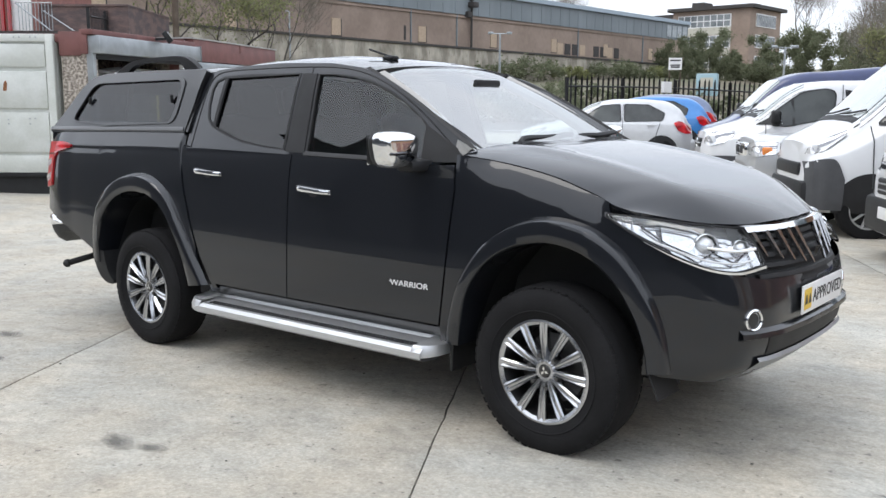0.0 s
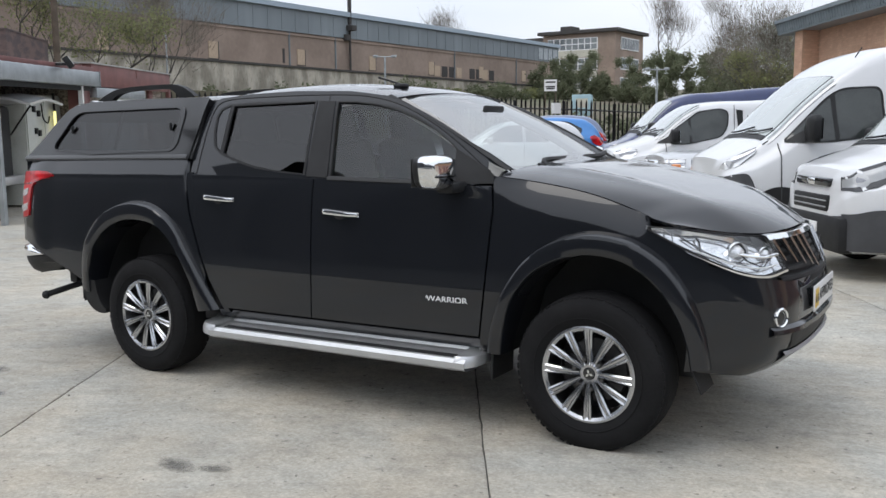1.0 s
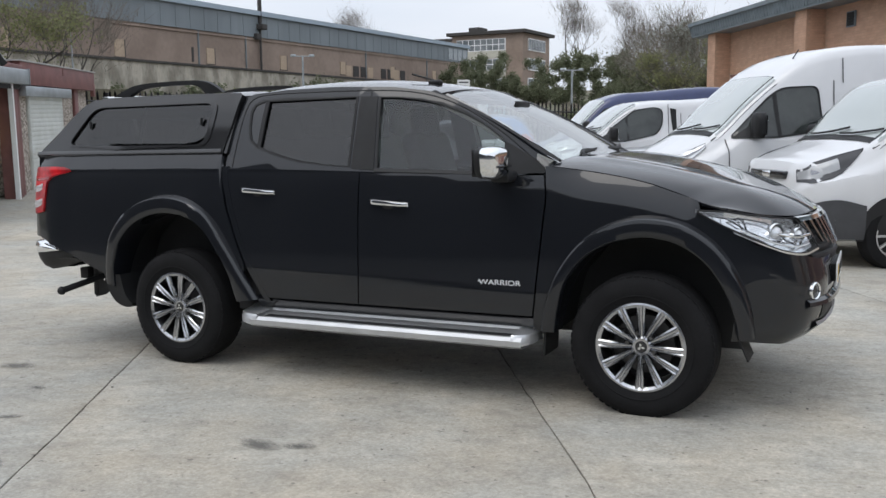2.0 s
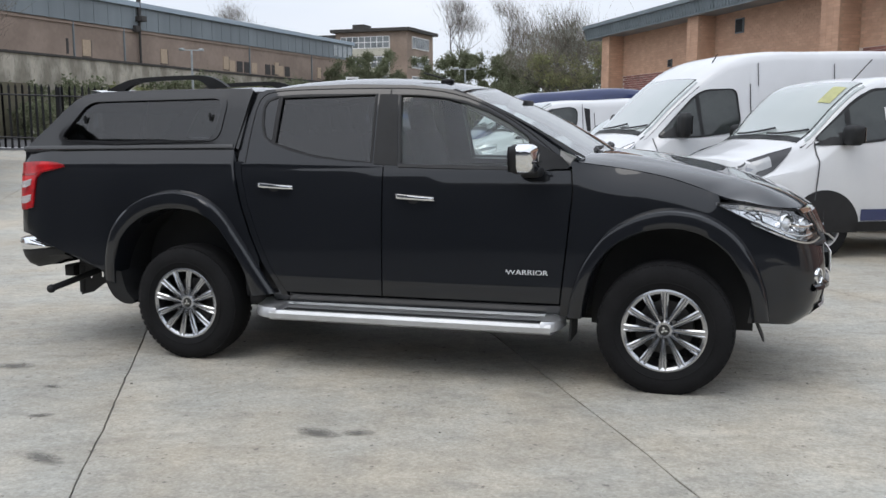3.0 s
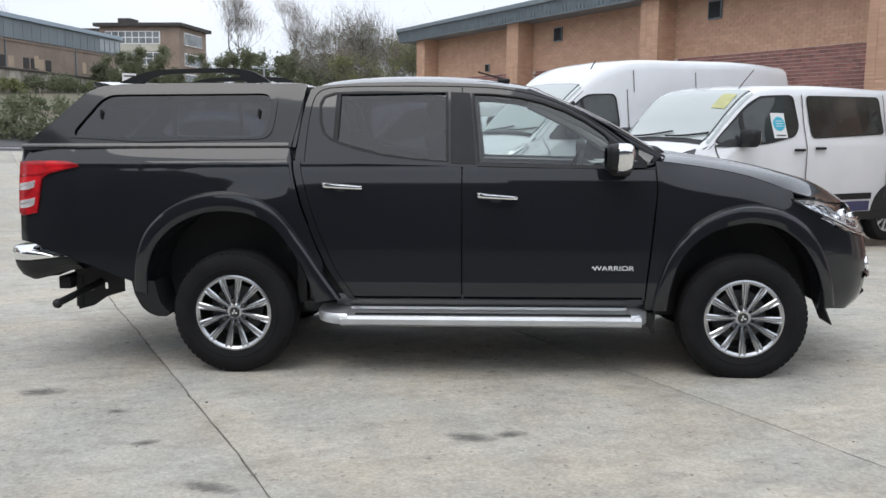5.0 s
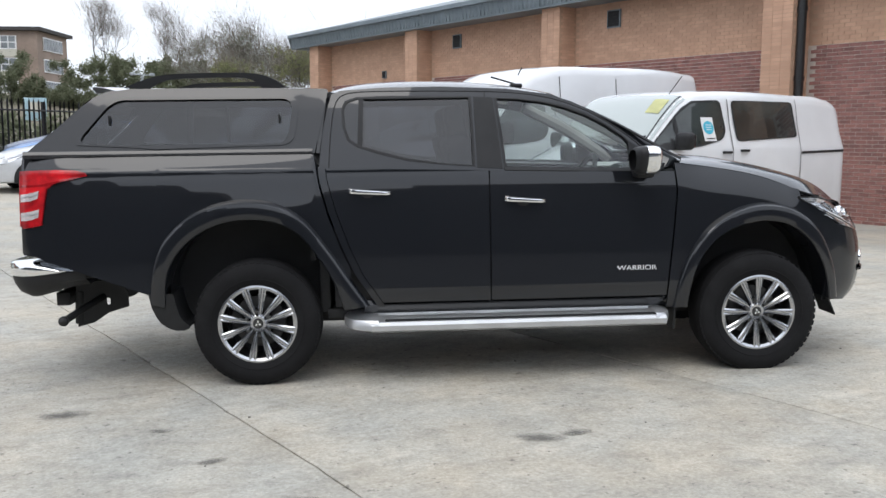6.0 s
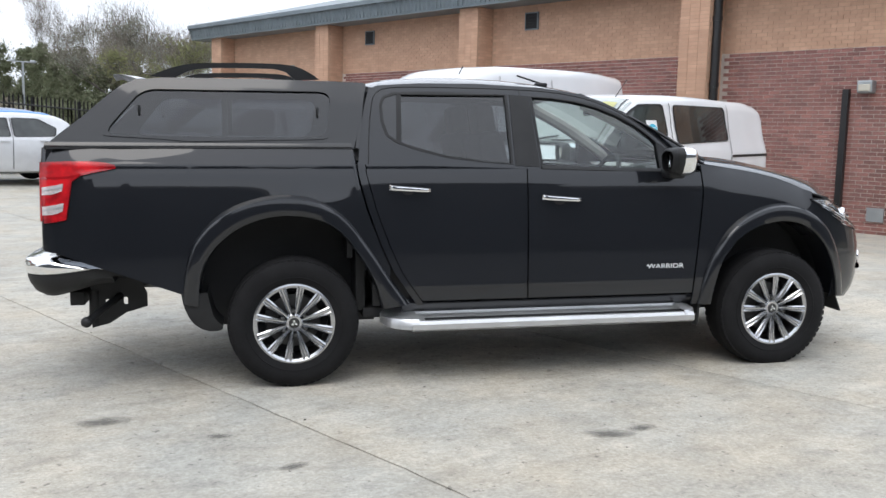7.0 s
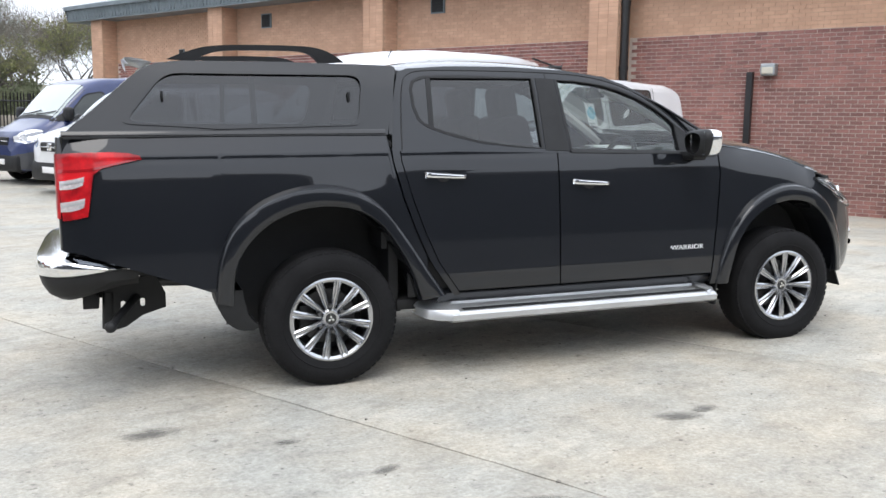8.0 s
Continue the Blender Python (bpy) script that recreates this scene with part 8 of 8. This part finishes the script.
def tree(x, y, z0, tall, spread, leaves, mat, label, seed, leaf=0.12, twigs=2, trunk_r=None, bare=0):
    """A trunk with forking limbs and a loose crown."""
    rng = random.Random(seed)
    t = thing("tree", label, "tree", pose(x, y, z0), "")
    wood = bmesh.new()
    spots = []

    def limb(p, d, ln, r, depth):
        pts = [p]
        for k in range(3):
            d = (d + Vector((rng.gauss(0, 0.16), rng.gauss(0, 0.16), rng.gauss(0.05, 0.1)))).normalized()
            pts.append(pts[-1] + d * ln / 3)
        tube(pts, r, 6 if depth < 2 else 3, wood, taper=0.55, cap=False)
        if depth >= 2 or (bare and depth == 1):
            spots.append((pts[-1], ln * 0.9))
            spots.append((pts[2], ln * 0.7))
        if depth < 1 + twigs + 1:
            for _ in range(3 if depth < 2 else 3):
                a = rng.uniform(0, 6.28)
                out = Vector((math.cos(a) * spread / tall * 2.2, math.sin(a) * spread / tall * 2.2, rng.uniform(0.35, 1.0)))
                limb(pts[rng.choice((2, 3))] if depth else pts[rng.choice((2, 3))], (d * 0.6 + out).normalized(), ln * rng.uniform(0.6, 0.8), r * 0.5, depth + 1)

    r0 = trunk_r or tall * 0.018
    limb(Vector((0, 0, -0.2)), Vector((0, 0, 1)), tall * 0.38, r0, 0)
    part("trunk", wood, BARK, t)
    if bare:
        fine = bmesh.new()
        twig_cloud(fine, spots, int(bare * 0.7), tall * 0.12, rng, Vector((0, 0, tall * 0.35)))
        tagged(part("bare_crown", fine, TWIG, t, smooth=False), kind="stuff")
    if leaves:
        crown = bmesh.new()
        leaf_cloud(crown, spots, leaves, leaf, rng)
        part("crown", crown, mat, t, smooth=False)
    return t


def shrub(x, y, z0, sx, sy, sz, n, mat, label, seed, leaf=0.12):
    rng = random.Random(seed)
    t = thing("shrub", label, "shrub", pose(x, y, z0))
    spots = []
    for _ in range(max(22, int(sx * sy * 4))):
        u, w, h = rng.uniform(-1, 1), rng.uniform(-1, 1), rng.uniform(0.1, 1.0)
        spots.append((Vector((u * sx, w * sy, h * sz * math.sqrt(max(0.15, 1 - 0.55 * (u * u + w * w))))), rng.uniform(0.2, 0.42) * min(sz, 2.0)))
    crown = bmesh.new()
    leaf_cloud(crown, spots, n, leaf, rng)
    part("foliage", crown, mat, t, smooth=False)
    for c, _ in spots[:5]:
        part("stem", tube([(c.x * 0.6, c.y * 0.6, -0.3), tuple(c)], 0.03, 4, taper=0.4, cap=False), BARK, t)
    return t


tree(-28.3, 21.3, 1.8, 6.2, 3.0, 3000, LEAF, "young tree in fresh yellow-green leaf by the street", 3, 0.07, bare=1500)
tree(-29.6, 19.4, 1.8, 7.2, 3.2, 2800, LEAF, "young tree in fresh yellow-green leaf by the street", 5, 0.07, bare=1500)
tree(-30.9, 24.3, 1.6, 7.5, 2.2, 500, LEAF_BROWN, "thin bare tree just coming into bud", 8, 0.05, 3, 0.07, bare=1800)
tree(-30.0, 25.6, 1.6, 7.0, 2.0, 400, LEAF_BROWN, "thin bare tree just coming into bud", 9, 0.05, 3, 0.07, bare=1800)
tree(-30.2, 103.6, 5.2, 11.5, 3.4, 0, LEAF_BROWN, "tall bare tree with a rounded twiggy crown", 11, 0.10, 4, bare=2000)
tree(-18.0, 86.5, 5.0, 8.5, 1.5, 200, LEAF_BROWN, "bare tree with upright thin limbs", 12, 0.06, 4, 0.11, bare=1300)
tree(-22.0, 100.0, 5.5, 7.8, 2.2, 200, LEAF_BROWN, "bare tree with upright thin limbs", 13, 0.06, 4, 0.11, bare=1300)
tree(-6.0, 41.0, 1.0, 5.6, 4.2, 3800, LEAF, "tree in thin spring leaf beside the brick building", 15, 0.06, 3, bare=2500)
tree(-2.6, 43.5, 1.0, 6.4, 4.2, 3800, LEAF, "tree in thin spring leaf beside the brick building", 16, 0.06, 3, bare=2500)
for k, (x, y) in enumerate(((-9.5, 60), (-6.3, 54), (-3.4, 58), (-11.5, 66), (-6.5, 68))):
    tree(x, y, height(x, y) - 0.2, 7.6, 4.8, 3600, LEAF_GREY, "broad tree with a dense grey twiggy crown", 150 + k, 0.06, 3, bare=3500)
for k in range(5):
    x, y = -10.5 + k * 2.1, 50 + math.sin(k * 2.3)
    shrub(x, y, height(x, y) - 0.2, 1.8, 1.3, 2.0, 2600, LEAF_DARK, "leafy bush beyond the palisade fence", 170 + k, 0.11)
tree(-68.0, 118.0, 6.0, 13.0, 5.0, 0, LEAF_BROWN, "bare tree rising behind the warehouse roof", 17, 0.15, 3, bare=3500)
for k, (x, y, s) in enumerate(((-43, 100, 5.6), (-38, 95, 6.4), (-33, 96, 5.2), (-28, 92, 5.4), (-23.5, 88, 6.0), (-19, 82, 6.2), (-15, 76, 5.4), (-11.5, 68, 5.0), (-9, 62, 4.6))):
    shrub(x, y, height(x, y) - 0.3, 3.8, 2.6, s, 15000, LEAF_DARK, "rounded bushy tree at the far edge of the street", 30 + k, 0.11)
for k in range(9):
    x, y = -15.0 + k * 1.7, 56 + 2 * math.sin(k * 2.1)
    shrub(x, y, height(x, y) - 0.2, 1.6, 1.2, 1.2, 1600, LEAF_DARK if k % 2 else LEAF_BROWN, "scrubby undergrowth beyond the fence", 60 + k, 0.11)
for k in range(9):
    x, y = -21.0 + k * 1.55, 21.6 + k * 1.62
    shrub(x, y, height(x, y) + 0.1, 1.1, 0.8, 1.25, 2200, LEAF_DARK, "dense dark hedge shrub above the low wall", 80 + k, 0.075)
for k in range(11):
    y = 38 + k * 6.4
    shrub(-44.6, y, height(-44.6, y) + 0.2, 1.2, 3.2, 1.1 + (k % 3) * 0.4, 1500, LEAF_DARK if k % 3 else LEAF, "ivy and scrub against the stone wall", 100 + k, 0.15)
for k in range(5):
    x, y = -31 + k * 1.2, 33 + k * 3.4
    shrub(x, y, height(x, y), 1.5, 1.5, 1.0, 1400, LEAF_DARK, "low scrub on the roadside bank", 130 + k, 0.10)

# stains and grit on the yard
def stain_material(name):
    """Oil soaked into concrete: dense in the middle, ragged and fading outwards."""
    m = bpy.data.materials.new(name)
    m.use_nodes = True
    n, l = m.node_tree.nodes, m.node_tree.links
    b = n["Principled BSDF"]
    b.inputs["Base Color"].default_value, b.inputs["Roughness"].default_value = (0.16, 0.152, 0.138, 1), 0.7
    co, ln, no, tr, mix = n.new("ShaderNodeTexCoord"), n.new("ShaderNodeVectorMath"), n.new("ShaderNodeTexNoise"), n.new("ShaderNodeBsdfTransparent"), n.new("ShaderNodeMixShader")
    ln.operation = "LENGTH"
    no.inputs["Scale"].default_value, no.inputs["Detail"].default_value, no.inputs["Roughness"].default_value = 2.6, 8, 0.7
    edge, both_, rng_ = n.new("ShaderNodeMapRange"), n.new("ShaderNodeMath"), n.new("ShaderNodeMapRange")
    edge.inputs[1].default_value, edge.inputs[2].default_value, edge.inputs[3].default_value, edge.inputs[4].default_value = 0.1, 1.0, 0.5, -0.32
    both_.operation = "ADD"
    rng_.inputs[1].default_value, rng_.inputs[2].default_value, rng_.inputs[4].default_value = 0.50, 0.92, 0.62
    l.new(co.outputs["Object"], ln.inputs[0])
    l.new(co.outputs["Object"], no.inputs["Vector"])
    l.new(ln.outputs["Value"], edge.inputs[0])
    l.new(edge.outputs[0], both_.inputs[0])
    l.new(no.outputs["Fac"], both_.inputs[1])
    l.new(both_.outputs[0], rng_.inputs[0])
    l.new(rng_.outputs[0], mix.inputs[0])
    l.new(tr.outputs[0], mix.inputs[1])
    l.new(b.outputs[0], mix.inputs[2])
    l.new(mix.outputs[0], n["Material Output"].inputs["Surface"])
    return m


OIL = stain_material("soaked_oil")


def blot(x, y, rx, ry, turn):
    """A thin ragged stain lying on the concrete."""
    bm = bmesh.new()
    bmesh.ops.create_circle(bm, cap_ends=True, segments=28, radius=1.0)
    ob = part("oil_stain", bm, OIL, smooth=False)
    slope = (height(x + 0.3, y) - height(x - 0.3, y)) / 0.6
    ob.matrix_basis = pose(x, y, height(x, y) + 0.004, 0, -math.degrees(math.atan(slope)), 0) @ pose(0, 0, 0, 0, 0, turn) @ Matrix.Diagonal((rx, ry, 1, 1))
    return tagged(ob, "dark old oil stain on the concrete", "stain", "stains on the yard", "structure")


for x, y, rx, ry, turn in ((-0.97, -1.32, 0.23, 0.13, 10), (1.45, -1.95, 0.21, 0.11, -8), (1.64, -1.90, 0.14, 0.08, 20), (-0.40, -1.64, 0.10, 0.06, 0), (-0.07, -2.10, 0.12, 0.07, 30), (0.4, -2.6, 0.22, 0.09, -12)):
    blot(x, y, rx, ry, turn)
grit = bmesh.new()
rng = random.Random(77)
for _ in range(110):
    x, y = rng.uniform(-6, 6), rng.uniform(-4.5, 3.5)
    s = rng.uniform(0.002, 0.006)
    box(grit, (x - s, y - s * 0.7, height(x, y) - 0.002), (x + s, y + s * 0.7, height(x, y) + s), 0, None)
tagged(part("grit", grit, JOINT, smooth=False), "scattered grit and leaf bits on the concrete", "debris", kind="stuff")

# single bricks of the nearest stretch of wall
verts = [(a * 0.213, c * 0.008, b * 0.063) for a, b, c in ((0, 0, 0), (1, 0, 0), (1, 1, 0), (0, 1, 0), (0.01, 0.03, 1), (0.99, 0.03, 1), (0.99, 0.97, 1), (0.01, 0.97, 1))]
one = bpy.data.meshes.new("brick")
one.from_pydata(verts, [], [(4, 5, 6, 7), (0, 1, 5, 4), (1, 2, 6, 5), (2, 3, 7, 6), (3, 0, 4, 7)])
one.materials.append(REDBRICK)
for s, z in singles:
    b = new("brick", one)
    b.parent = store
    b.matrix_basis = WALL_M @ pose(s, 0.0, z)
